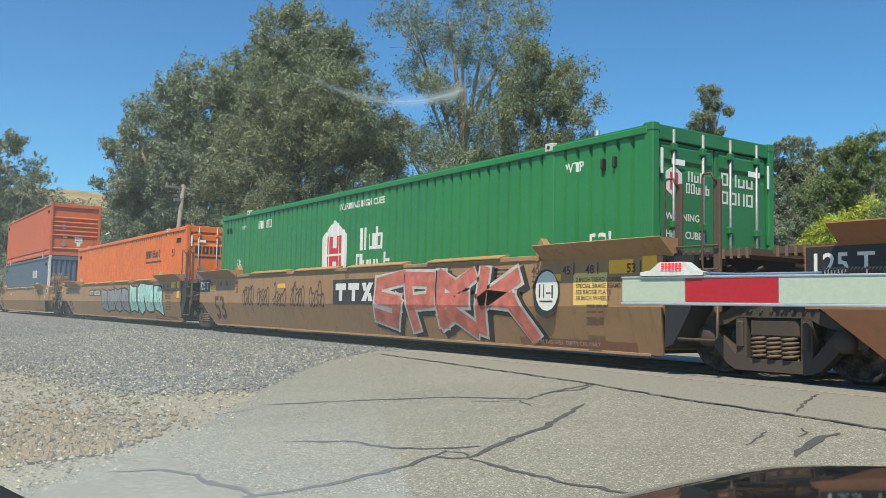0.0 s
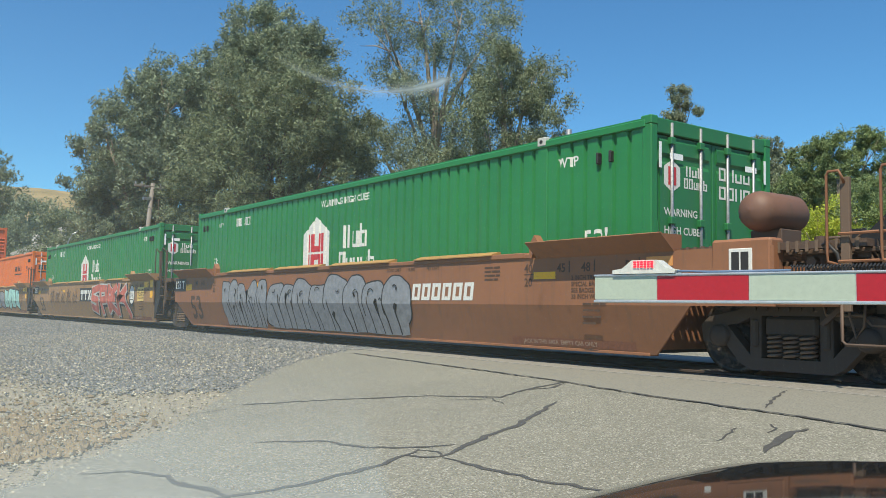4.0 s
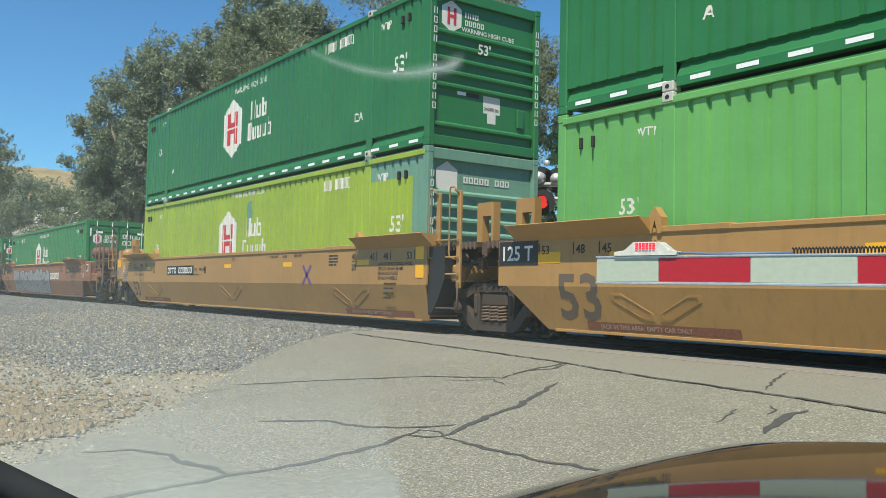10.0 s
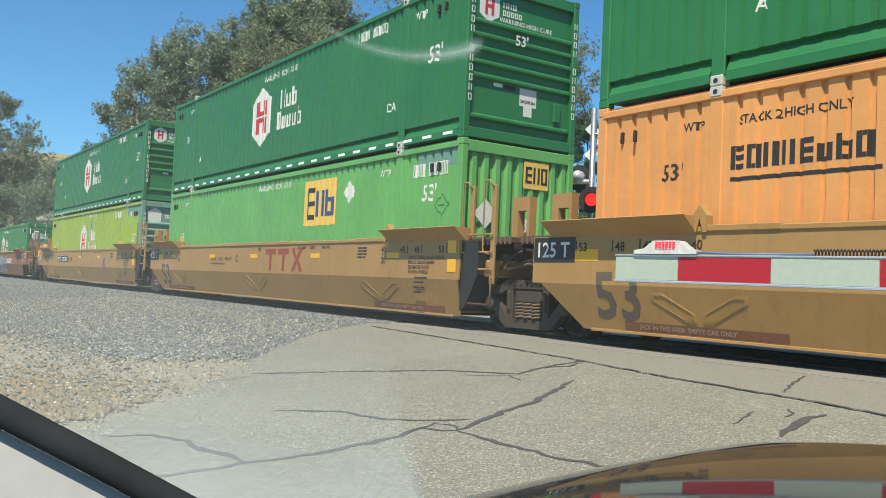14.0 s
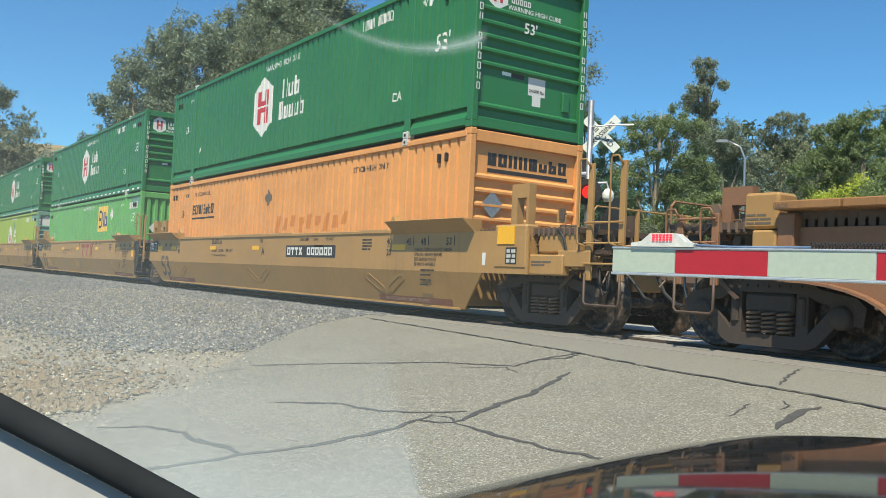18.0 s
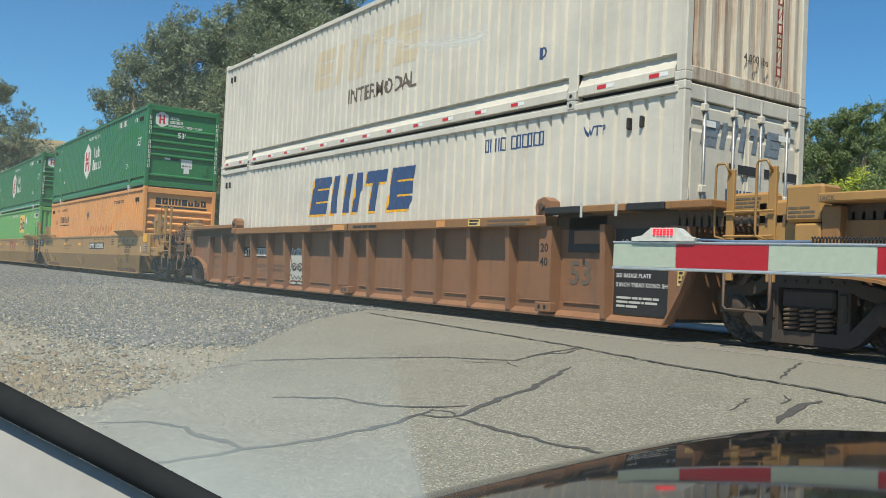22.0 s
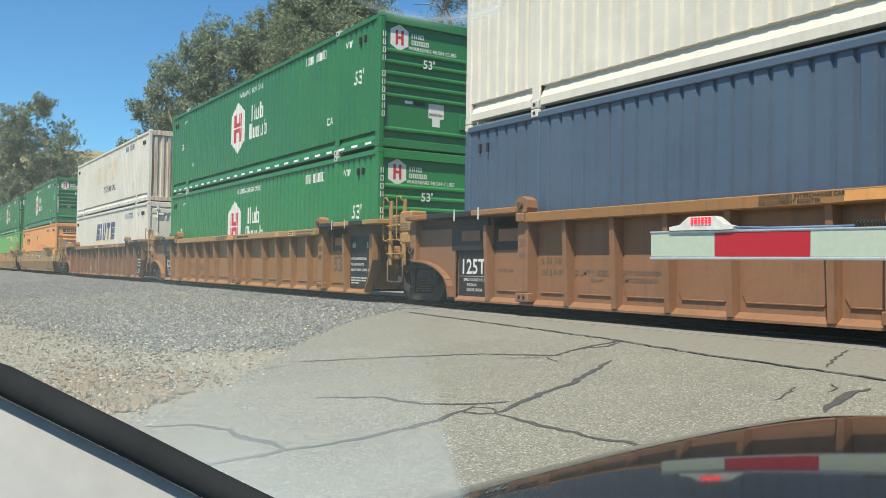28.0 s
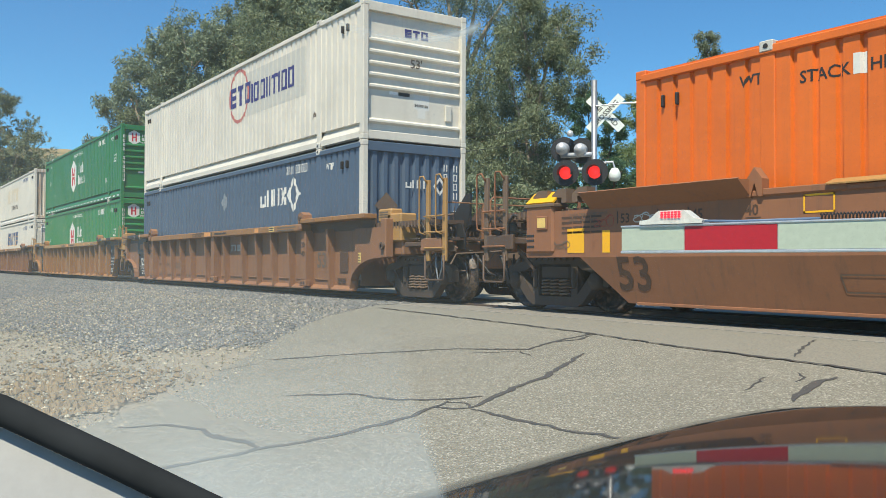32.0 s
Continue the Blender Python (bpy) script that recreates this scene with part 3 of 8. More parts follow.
def end_frame(t, xa, xb, mat, seed):
    """Draft sill, platform grating, brackets, pipes and chains over a truck, between xa and xb."""
    rng = random.Random(seed)
    part("draft_sill", Geo().box(xa, xb, -0.32, 0.32, 0.62, 1.12, 0.02), mat, t)
    part("bolster_arm", Geo().box((xa + xb) / 2 - 0.22, (xa + xb) / 2 + 0.22, -1.35, 1.35, 0.86, 1.14, 0.03), mat, t)
    g = Geo().box(xa, xb, -1.42, -1.36, 1.41, 1.49).box(xa, xb, 1.36, 1.42, 1.41, 1.49).box(xa, xa + 0.05, -1.36, 1.36, 1.41, 1.49).box(xb - 0.05, xb, -1.36, 1.36, 1.41, 1.49)
    n = int((xb - xa) / 0.115)
    for k in range(1, n):
        x = xa + (xb - xa) * k / n
        g.box(x - 0.034, x + 0.034, -1.36, 1.36, 1.472, 1.482)
    for k in range(1, 24):
        y = -1.36 + 2.72 * k / 24
        g.box(xa + 0.05, xb - 0.05, y - 0.034, y + 0.034, 1.4725, 1.4815)
    part("platform", g, DARKWORK, t, "perforated dark steel walkway")
    g = Geo()
    x = xa + 0.05
    while x < xb - 0.05:
        g.box(x, x + 0.035, -1.43, -1.40, 1.38, 1.50)
        x += 0.11
    tagged(part("walkway_grating", g, STEEL, t), kind="stuff")
    for k in range(3):
        y = rng.uniform(-1.3, -0.5)
        z = rng.uniform(0.95, 1.3)
        part("brake_pipe", Geo().tube([(xa, y, z), ((xa * 2 + xb) / 3, y, z - 0.03), ((xa + 2 * xb) / 3, y - 0.06, z - 0.12), (xb, y - 0.02, z - 0.02)], 0.022, 6), STEEL, t)


def chain(a, b, sag, n=12):
    """A hanging chain: links turned by turns."""
    g = Geo()
    a, b = Vector(a), Vector(b)
    for i in range(n):
        f = (i + 0.5) / n
        p = a.lerp(b, f) - Vector((0, 0, sag * 4 * f * (1 - f)))
        d = (b - a).normalized() * ((b - a).length / n * 0.75)
        u = Vector((0, 0, 0.018)) if i % 2 else d.cross(Vector((0, 0, 1))).normalized() * 0.018
        g.tube([p - d * .5, p - d * .3 + u, p + d * .3 + u, p + d * .5, p + d * .3 - u, p - d * .3 - u, p - d * .5], 0.007, 4, False)
    return g


def end_gear(t, x, s, mat, seed, brake=False):
    """Brake and step gear on a coupler end. x: the body's end, s: +1 or -1 outwards along the track."""
    rng = random.Random(seed)
    X = lambda d: x + s * d
    dark = mat if brake else DARKWORK
    # tall flat posts, cross rail, end sill and steps
    part("end_sill", Geo().box(min(X(.55), X(.72)), max(X(.55), X(.72)), -1.40, 1.40, 0.90, 1.12, 0.02), mat, t)
    part("sill_plate", Geo().box(min(X(.35), X(1.0)), max(X(.35), X(1.0)), -1.46, -1.40, 0.93, 1.16, 0.012), dark, t)
    part("handrail", Geo().tube([(X(.98), -1.40, 1.16), (X(.98), -1.40, 1.72), (X(.98), -1.34, 1.78), (X(.98), 1.34, 1.78), (X(.98), 1.40, 1.72), (X(.98), 1.40, 1.16)], 0.016, 6), mat, t)
    for y in (-0.55, 0.5, 1.15):
        part("rail_post", Geo().box(X(.98) - .03, X(.98) + .03, y, y + .05, 1.1, 1.80, 0.008), mat, t)
    part("crossover_step", Geo().box(min(X(.75), X(1.02)), max(X(.75), X(1.02)), -1.25, 1.25, 1.12, 1.15), DARKWORK, t)
    g = Geo()
    for k in range(22):
        y = -1.2 + k * 0.11
        g.box(min(X(.75), X(1.02)), max(X(.75), X(1.02)), y, y + .03, 1.15, 1.18)
    tagged(part("step_grating", g, DARKWORK, t), kind="stuff")
    # brake cylinder, valves, levers and pipes on the sill
    part("brake_cylinder", Geo().lathe([(0.0, -0.26), (0.10, -0.25), (0.13, -0.20), (0.13, 0.16), (0.16, 0.17), (0.16, 0.20), (0.06, 0.24), (0.0, 0.25)], (X(.30), -0.82, 1.28), "x", 14), DARKWORK, t, "", True)
    part("control_valve", Geo().box(X(.08) - .12, X(.08) + .12, -1.22, -0.98, 1.15, 1.46, 0.03).lathe([(0.0, 0.0), (0.07, 0.0), (0.07, 0.10), (0.0, 0.11)], (X(.08), -1.10, 1.46), "z", 10).lathe([(0.0, -1.30), (0.055, -1.30), (0.06, -1.22)], (X(.08), 0, 1.28), "y", 10), DARKWORK, t)
    part("brake_lever", Geo().prism([(X(.10), 0.62), (X(.15), 0.60), (X(.62), 0.98), (X(.58), 1.03)], -1.20, -1.175, "y"), DARKWORK, t)
    part("brake_lever", Geo().prism([(X(.42), 0.52), (X(.47), 0.50), (X(.36), 1.02), (X(.30), 1.02)], -0.98, -0.955, "y"), DARKWORK, t)
    for k in range(5):
        y, z = -1.34 + 0.17 * k + rng.uniform(-.04, .04), rng.uniform(0.72, 1.36)
        dz = rng.uniform(-.22, .18)
        part("brake_pipe", Geo().tube([(X(-.25), y, z), (X(.1), y, z), (X(.16), y, z + dz), (X(.55), y, z + dz), (X(.62), y + .05, z + dz - .1), (X(1.0), y + .05, z + dz - .1)], rng.choice((.014, .02, .024)), 6), rng.choice((DARKWORK, STEEL, mat)), t, "", True)
    for k in range(8):
        xx, y, z = X(rng.uniform(-.1, 1.0)), rng.uniform(-1.38, -.55), rng.uniform(.72, 1.62)
        w, h = rng.uniform(.05, .13), rng.uniform(.06, .20)
        part("bracket", Geo().prism([(xx - w, z), (xx + w, z), (xx + w, z + h * .5), (xx + w * .3, z + h), (xx - w, z + h)], y, y + rng.uniform(.02, .09), "y"), rng.choice((DARKWORK, DARKWORK, STEEL, mat)), t)
    part("chain", chain((X(.42), -1.12, 1.52), (X(.85), -0.90, 1.15), 0.10), DARKWORK, t)
    part("chain", chain((X(.70), -1.05, 1.0), (X(.95), -0.75, 0.70), 0.06, 9), DARKWORK, t)
    part("air_hose", Geo().tube([(X(.75), -.62, .92), (X(.95), -.66, .86), (X(1.10), -.62, .70), (X(1.18), -.55, .55), (X(1.30), -.50, .50)], 0.026, 8), BLACK, t, "black rubber air hose", True)
    part("air_hose", Geo().tube([(X(.20), -1.36, 1.42), (X(.34), -1.44, 1.46), (X(.46), -1.45, 1.34), (X(.48), -1.42, 1.16), (X(.60), -1.38, 1.08)], 0.02, 8), BLACK, t, "black rubber air hose", True)
    # upright dark plates, a sloping apron and a reservoir behind the posts
    for k, (d, y) in enumerate(((.02, -1.05), (.34, -0.72), (.66, -0.40), (.92, -0.98))):
        h = 1.42 + 0.12 * ((k * 2) % 3)
        part("gear_plate", Geo().prism([(X(d) - .13, .96), (X(d) + .13, .96), (X(d) + .13, h - .22), (X(d) + .02, h), (X(d) - .13, h)], y, y + .03, "y"), BLACK if k % 2 else DARKWORK, t)
    part("apron", Geo().prism([(X(.02), 1.18), (X(.02), 1.24), (X(.80), 1.96 if brake else 1.62), (X(.92), 1.96 if brake else 1.62), (X(.92), 1.40), (X(.62), 1.18)], -0.78, -0.74, "y"), BLACK, t, "sloping dark apron plate")
    part("apron", Geo().prism([(X(-.1), 1.16), (X(-.1), 1.24), (X(.55), 1.74), (X(.70), 1.74), (X(.70), 1.16)], -0.30, -0.26, "y"), DARKWORK, t, "sloping dark apron plate")
    part("cross_beam", Geo().box(min(X(-.35), X(.95)), max(X(-.35), X(.95)), -1.36, -1.28, 1.02, 1.10, 0.01).box(min(X(-.2), X(.9)), max(X(-.2), X(.9)), -1.30, -1.24, 1.36, 1.41, 0.008), DARKWORK, t)
    for k in range(3):
        d = .12 + .26 * k
        part("pipe_riser", Geo().tube([(X(d), -1.12 + .2 * k, .82), (X(d), -1.12 + .2 * k, 1.48 + .06 * k), (X(d + .05), -1.10 + .2 * k, 1.54 + .06 * k), (X(d + .22), -1.10 + .2 * k, 1.54 + .06 * k)], 0.017, 6), STEEL if k % 2 else DARKWORK, t, "", True)
    if brake:
        part("bell_crank", Geo().prism([(X(.45), .85), (X(.62), .82), (X(.70), .98), (X(.60), 1.06), (X(.48), 1.0)], -1.08, -1.05, "y"), DARKWORK, t)
        part("chain", chain((X(.68), -0.94, 1.74), (X(.62), -1.0, 0.95), 0.0, 22), DARKWORK, t)
    for k in range(5):
        xx, y = X(rng.uniform(.1, 1.1)), rng.uniform(-1.30, -.6)
        part("hanging_hose", Geo().tube([(xx, y, .92), (xx + .04, y - .03, .70), (xx + .10, y - .02, rng.uniform(.38, .55)), (xx + .17, y, .60), (xx + .19, y, .86)], 0.015, 6), rng.choice((BLACK, STEEL, GREY_STEEL)), t, "", True)


def joint_gear(t, x, mat, seed):
    """Pipes, hoses and brackets over a shared truck."""
    rng = random.Random(seed)
    part("air_hose", Geo().tube([(x - .5, -1.2, 1.30), (x - .2, -1.26, 1.18), (x + .1, -1.26, 1.14), (x + .45, -1.2, 1.28)], 0.024, 8), BLACK, t, "black rubber air hose", True)
    part("slack_lever", Geo().prism([(x - .3, .72), (x - .25, .70), (x + .12, 1.20), (x + .06, 1.22)], -1.22, -1.19, "y"), DARKWORK, t)
    for k in range(6):
        xx, y, z = x + rng.uniform(-.6, .6), rng.uniform(-1.36, -.7), rng.uniform(.95, 1.40)
        w, h = rng.uniform(.05, .12), rng.uniform(.06, .2)
        part("bracket", Geo().prism([(xx - w, z), (xx + w, z), (xx + w, z + h * .5), (xx + w * .3, z + h), (xx - w, z + h)], y, y + rng.uniform(.03, .1), "y"), DARKWORK, t)


def on_plate(name, geo, mat, t, x, z, lift=0.005):
    """Writing on a smooth car's side that follows the plate over its knuckle."""
    bm = bmesh.new()
    vs = [bm.verts.new((a + x, 0, c + z)) for a, _, c in geo.v]
    for f in geo.f:
        bm.faces.new([vs[i] for i in f])
    bmesh.ops.bisect_plane(bm, geom=bm.verts[:] + bm.edges[:] + bm.faces[:], plane_co=(0, 0, 0.8), plane_no=(0, 0, 1))
    for v in bm.verts:
        v.co.y = -1.545 + max(0.0, 0.80 - v.co.z) * 0.295 - lift
    me = bpy.data.meshes.new(name)
    bm.to_mesh(me)
    bm.free()
    me.materials.append(mat)
    return part(name, me, mat, t)


def well_car_smooth(label, mat, front, back, low=None, seed=1, worn=False):
    """One unit of a smooth-sided well car; front and back are 'coupler' or 'joint'. Its own space begins at the well's front end."""
    t = thing("well_car", label, "rail car", "cars of the train")
    low = low or mat
    fx = -1.95 if front == "coupler" else -0.98
    bx = 18.05 if back == "coupler" else 16.55
    for s in (-1, 1):
        o = lambda v: s * v
        pts = [(-0.12, 0.80), (-0.78, 0.80), (fx, 0.80), (fx, 1.46), (bx, 1.46), (bx, 0.80)]
        name = "side_plate" if s < 0 else "far_side_plate"
        g = Geo().prism(pts, o(1.545), o(1.515), "y")
        side_up = part(name, g, mat, t)
        # the lower half leans in under the well
        xs_lo = (-0.05, 16.30 if back == "coupler" else 16.40)
        xs_hi = (-0.80, 16.95 if back == "coupler" else 16.52)
        g = Geo()
        va = [(xs_hi[0], o(1.545), 0.80), (xs_hi[1], o(1.545), 0.80), (xs_lo[1], o(1.365), 0.19), (xs_lo[0], o(1.365), 0.19)]
        vb = [(x, y - o(0.03), z) for x, y, z in va]
        g.add(va + vb, [(0, 1, 2, 3), (7, 6, 5, 4), (0, 4, 5, 1), (1, 5, 6, 2), (2, 6, 7, 3), (3, 7, 4, 0)])
        part(name, g, low, t)
        for a, b in ((2.1, 3.12), (5.7, 9.9), (13.0, 14.05)):
            part("chord_plate", Geo().box(a, b, min(o(1.572), o(1.42)), max(o(1.572), o(1.42)), 1.47, 1.545, 0.008), mat, t)
        part("top_chord", Geo().box(1.9, 14.2, min(o(1.565), o(1.40)), max(o(1.565), o(1.40)), 1.46, 1.53, 0.012), mat, t)
        part("bottom_flange", Geo().box(0.1, 16.2, min(o(1.38), o(1.20)), max(o(1.38), o(1.20)), 0.17, 0.21, 0.006), low, t)
        for a, b in ((-0.58, 1.98), (14.30, 16.72)):
            g = Geo()
            q = [(a, o(1.55), 1.45), (b, o(1.55), 1.45), (b, o(1.80), 1.66), (a, o(1.80), 1.66)]
            q2 = [(x, y - o(0.02), z + 0.012) for x, y, z in q]
            g.add(q + q2, [(0, 1, 2, 3), (7, 6, 5, 4), (0, 4, 5, 1), (1, 5, 6, 2), (2, 6, 7, 3), (3, 7, 4, 0)])
            guard = part("guide_plate", g, mat, t)
            for x in (a + 0.02, b - 0.02):
                part("gusset", Geo().prism([(o(1.40), 1.47), (o(1.56), 1.47), (o(1.78), 1.655), (o(1.40), 1.66)], x - 0.012, x + 0.012, "x"), mat, guard)
        for x in (2.04, 14.26):
            part("corner_guide", Geo().prism([(x - 0.10, 1.46), (x - 0.10, 1.66), (x, 1.79), (x + 0.10, 1.66), (x + 0.10, 1.46), (x + 0.05, 1.46), (x, 1.62), (x - 0.05, 1.46)], o(1.585), o(1.46), "y"), mat, t)
    part("well_floor", Geo().box(0.1, 16.1, -1.2, 1.2, 0.20, 0.26), BLACK, t)
    for x in (-0.10, 16.20):
        part("bulkhead", Geo().prism([(-1.31, 0.25), (-1.47, 0.80), (-1.47, 1.44), (1.47, 1.44), (1.47, 0.80), (1.31, 0.25)], x, x + 0.04, "x"), low, t)
    # panels bolted on the lower side
    for x in () if worn else (1.27, 7.2, 13.2):
        for flip in (0, 1):
            q = [(0, .72), (.17, .72), (.66, .47), (.66, .38), (.50, .38), (0, .63)]
            q = [(x + (1.42 - a if flip else a), b) for a, b in q]
            cx, cz = sum(p[0] for p in q) / 6, sum(p[1] for p in q) / 6
            r = [(cx + (a - cx) * .84, cz + (b - cz) * .80) for a, b in q]
            lean = lambda b: -1.535 + (0.80 - b) * 0.295
            g = Geo()
            g.add([(a, lean(b) + .01, b) for a, b in q] + [(a, lean(b) - .018, b) for a, b in q] + [(a, lean(b) - .021, b) for a, b in r] + [(a, lean(b) - .013, b) for a, b in r],
                  [(k * 6 + i, k * 6 + (i + 1) % 6, (k + 1) * 6 + (i + 1) % 6, (k + 1) * 6 + i) for k in range(3) for i in range(6)] + [(18, 19, 20, 21, 22, 23)])
            part("stiffener", g, low, t)
    # ends
    if back == "joint":
        end_frame(t, 16.2, 17.75, mat, seed)
        ladder(t, 16.66, 17.24, DARKWORK if worn else mat)
        part("end_cover", Geo().prism([(16.55, 0.30), (16.55, 1.44), (17.0, 1.44), (17.0, 0.90), (16.85, 0.62), (16.68, 0.36)], -1.50, 1.50, "y"), BLACK, t, "dark end sheet")
        for y in () if worn else (-1.18, 0.95):
            stack_guide(t, 17.44, mat, y)
        for z in (1.24, 0.92):
            part("yellow_panel", Geo().box(16.22, 16.46, -1.553, -1.545, z, z + 0.22), INK_YELLOW, t)
        joint_gear(t, 17.3, mat, seed)
        if worn:
            on_flat("yellow_panel", flat(rect(15.62, 16.06, 1.24, 1.42)), INK_YELLOW, t, 0, -1.545, 0)
    else:
        end_frame(t, 16.2, 19.0, mat, seed)
        ladder(t, 18.74 if worn else 19.15, 19.30 if worn else 19.75, mat, 2.38 if worn else 2.62, -1.45, 0.42, STEEL if worn else None)
        part("equipment_box", Geo().box(17.25, 18.02, -1.56, -1.30, 0.88, 1.55, 0.03), mat, t)
        if worn:
            part("yellow_panel", Geo().box(16.30, 16.70, -1.555, -1.545, 1.28, 1.40), PALE_ORANGE, t, "faded orange reflector")
            part("framed_tag", Geo().box(17.50, 17.80, -1.575, -1.56, 1.16, 1.44, 0.006), INK_WHITE, t, "pale framed placard")
            on_flat("tag_panel", flat(rect(.04, .14, .04, .24), rect(.16, .26, .04, .24)), INK_BLACK, t, 17.50, -1.575, 1.16)
            part("air_reservoir", Geo().lathe([(0.0, -1.42), (0.12, -1.40), (0.20, -1.33), (0.23, -1.24), (0.23, -0.60), (0.18, -0.50), (0.0, -0.46)], (17.66, 0, 1.88), "y", 18), TAN_BROWN_DULL, t, "brown air reservoir", True)
            part("reservoir_saddle", Geo().box(17.46, 17.86, -1.10, -0.70, 1.45, 1.68, 0.01), DARKWORK, t)
        else:
            part("yellow_panel", Geo().box(17.35, 17.75, -1.575, -1.56, 1.25, 1.52), INK_YELLOW, t)
            part("valve_box", Geo().box(18.10, 18.95, -1.40, -1.10, 1.12, 1.50, 0.03), mat, t)
        end_gear(t, 18.25, 1, mat, seed, True)
        if not worn:
            on_flat("badge_plate", flat(rect(.40, .66, 0.95, 1.20)), INK_BLACK, t, 17.15, -1.56, 0, "dark stencil plate")
            on_flat("badge_writing", lines([(.08, .10), (.10, .08), (.08, .10)], 0.05, 0.075), INK_FADED, t, 17.58, -1.565, 1.12)
        on_flat("white_tag", flat(rect(0, .09, 0, .20)), INK_WHITE, t, 16.95, -1.545, 0.92)
        part("jack_pad", Geo().box(18.0, 18.75, -1.50, -1.34, 0.80, 1.10, 0.02), mat, t)
        on_flat("small_writing", lines([(.22, .2), (.3,)], 0.025, 0.045), INK_GREY, t, 18.08, -1.50, 0.98)
        if not worn:
            stack_guide(t, 17.18, mat, -1.18, 1.48, 0.74)
    if front == "joint":
        end_frame(t, -1.45, 0.0, mat, seed + 5)
        part("load_panel", Geo().box(fx + 0.02, -0.10, -1.552, -1.545, 1.10, 1.45), BLACK, t, "black panel")
        on_flat("load_text", lettering("125 T", 0.30), INK_WHITE, t, fx + 0.06, -1.552, 1.17)
        on_flat("yellow_panel", flat(rect(-.06, .42, 1.12, 1.28)), INK_YELLOW, t, -0.06, -1.545, 0)
        for y in () if worn else (-1.18, 0.95):
            stack_guide(t, -1.02, mat, y)
    else:
        end_frame(t, -3.1, 0.0, mat, seed + 5)
        ladder(t, -3.14, -2.66, mat, 2.62 if not worn else 2.35, -1.45, 0.42, STEEL)
        part("equipment_box", Geo().box(fx + 0.02, fx + 0.62, -1.58, -1.30, 0.86, 1.58, 0.03), mat, t)
        end_gear(t, -2.05, -1, mat, seed + 3)
        if worn:
            for k in range(3):
                part("top_lug", Geo().prism([(fx + .10 + .42 * k, 1.58), (fx + .10 + .42 * k, 1.70), (fx + .22 + .42 * k, 1.78), (fx + .40 + .42 * k, 1.78), (fx + .40 + .42 * k, 1.58), (fx + .30 + .42 * k, 1.58), (fx + .30 + .42 * k, 1.66), (fx + .20 + .42 * k, 1.66), (fx + .20 + .42 * k, 1.58)], -1.50, -1.34, "y"), STEEL, t)
            part("yellow_flap", Geo().prism([(-1.58, 1.60), (-1.40, 1.76), (-1.38, 1.74), (-1.56, 1.58)], fx + 0.02, fx + 0.62, "x"), INK_YELLOW, t, "yellow tilted flap")
            part("box_rim", Geo().box(fx, fx + 0.66, -1.60, -1.30, 1.53, 1.58, 0.008), STEEL, t)
            for k in range(4):
                on_flat("small_writing", lines([(.22, .18, .14, .2)], 0.03, 0.05), INK_WORN, t, fx + 0.78, -1.545, 1.34 - 0.07 * k)
        else:
            on_flat("yellow_sticker", flat(rect(0.10, 0.50, 1.27, 1.52)), INK_YELLOW, t, fx, -1.58, 0)
        if not worn:
            on_flat("grey_plate", flat(rect(0.27, 0.58, 1.02, 1.17)), GREY_STEEL, t, fx, -1.58, 0, "grey metal plate")
        for z in (1.10, 1.03, 0.94):
            on_flat("vent_slot", flat(rect(0.05, 0.22, z, z + 0.035)), INK_BLACK, t, fx, -1.58, 0)
        if worn:
            part("framed_tag", Geo().box(fx + .28, fx + .52, -1.60, -1.58, 1.20, 1.40, 0.008), mat, t)
            on_flat("yellow_tag", flat(rect(.31, .49, 1.23, 1.37)), INK_PALE, t, fx, -1.60, 0)
        else:
            on_flat("white_tag", flat(rect(0.68, 0.80, 1.10, 1.34)), INK_WHITE, t, fx, -1.545, 0)
            on_flat("tag_writing", lines([(.06,), (.05,), (.06,)], 0.03, 0.06), INK_BLACK, t, fx + .71, -1.55, 1.27)
            on_flat("grey_plate", flat(rect(0.70, 1.08, 0.84, 1.08)), GREY_STEEL, t, fx, -1.545, 0, "grey metal plate")
            on_flat("plate_writing", lines([(.12, .08), (.1, .14), (.14, .06)], 0.02, 0.06), INK_GREY, t, fx + .74, -1.55, 1.02)
        for k, tx in enumerate(("2 INCH TREAD COND. SHOES", "SPECIAL BRAKE BEAMS", "SEE BADGE PLATE", "SPEC. 2 OC G-5", "2 OC B-432", "2 OC B-433")[:2 if worn else 6]):
            on_flat("mark_text", lettering(tx, 0.055), INK_GREY, t, fx + 0.94, -1.545, 1.37 - k * 0.075)
        if not worn:
            stack_guide(t, -1.64, mat, -1.20, 1.50, 0.72)
        if not worn:
            part("air_tank", Geo().lathe([(0.0, -1.42), (0.10, -1.40), (0.17, -1.33), (0.19, -1.26), (0.19, 0.1), (0.10, 0.18), (0.0, 0.2)], (-1.86, 0, 1.74), "y", 16), mat, t, "", True)
            part("tank_bracket", Geo().box(-2.22, -2.02, -1.46, -1.20, 1.50, 1.86, 0.02).box(-2.02, -1.70, -1.30, -1.24, 1.48, 1.60, 0.01), mat, t)
    ink = INK_WORN if worn else INK_BLACK
    if worn:
        for a, b in ((2.9, 5.2), (5.6, 7.7), (8.2, 10.4), (11.2, 13.3)):
            part("chord_cap", Geo().prism([(-1.60, 1.53), (-1.60, 1.545), (-1.44, 1.60), (-1.40, 1.60), (-1.40, 1.53)], a, b, "x"), TAN, t, "yellow-tan chord cap")
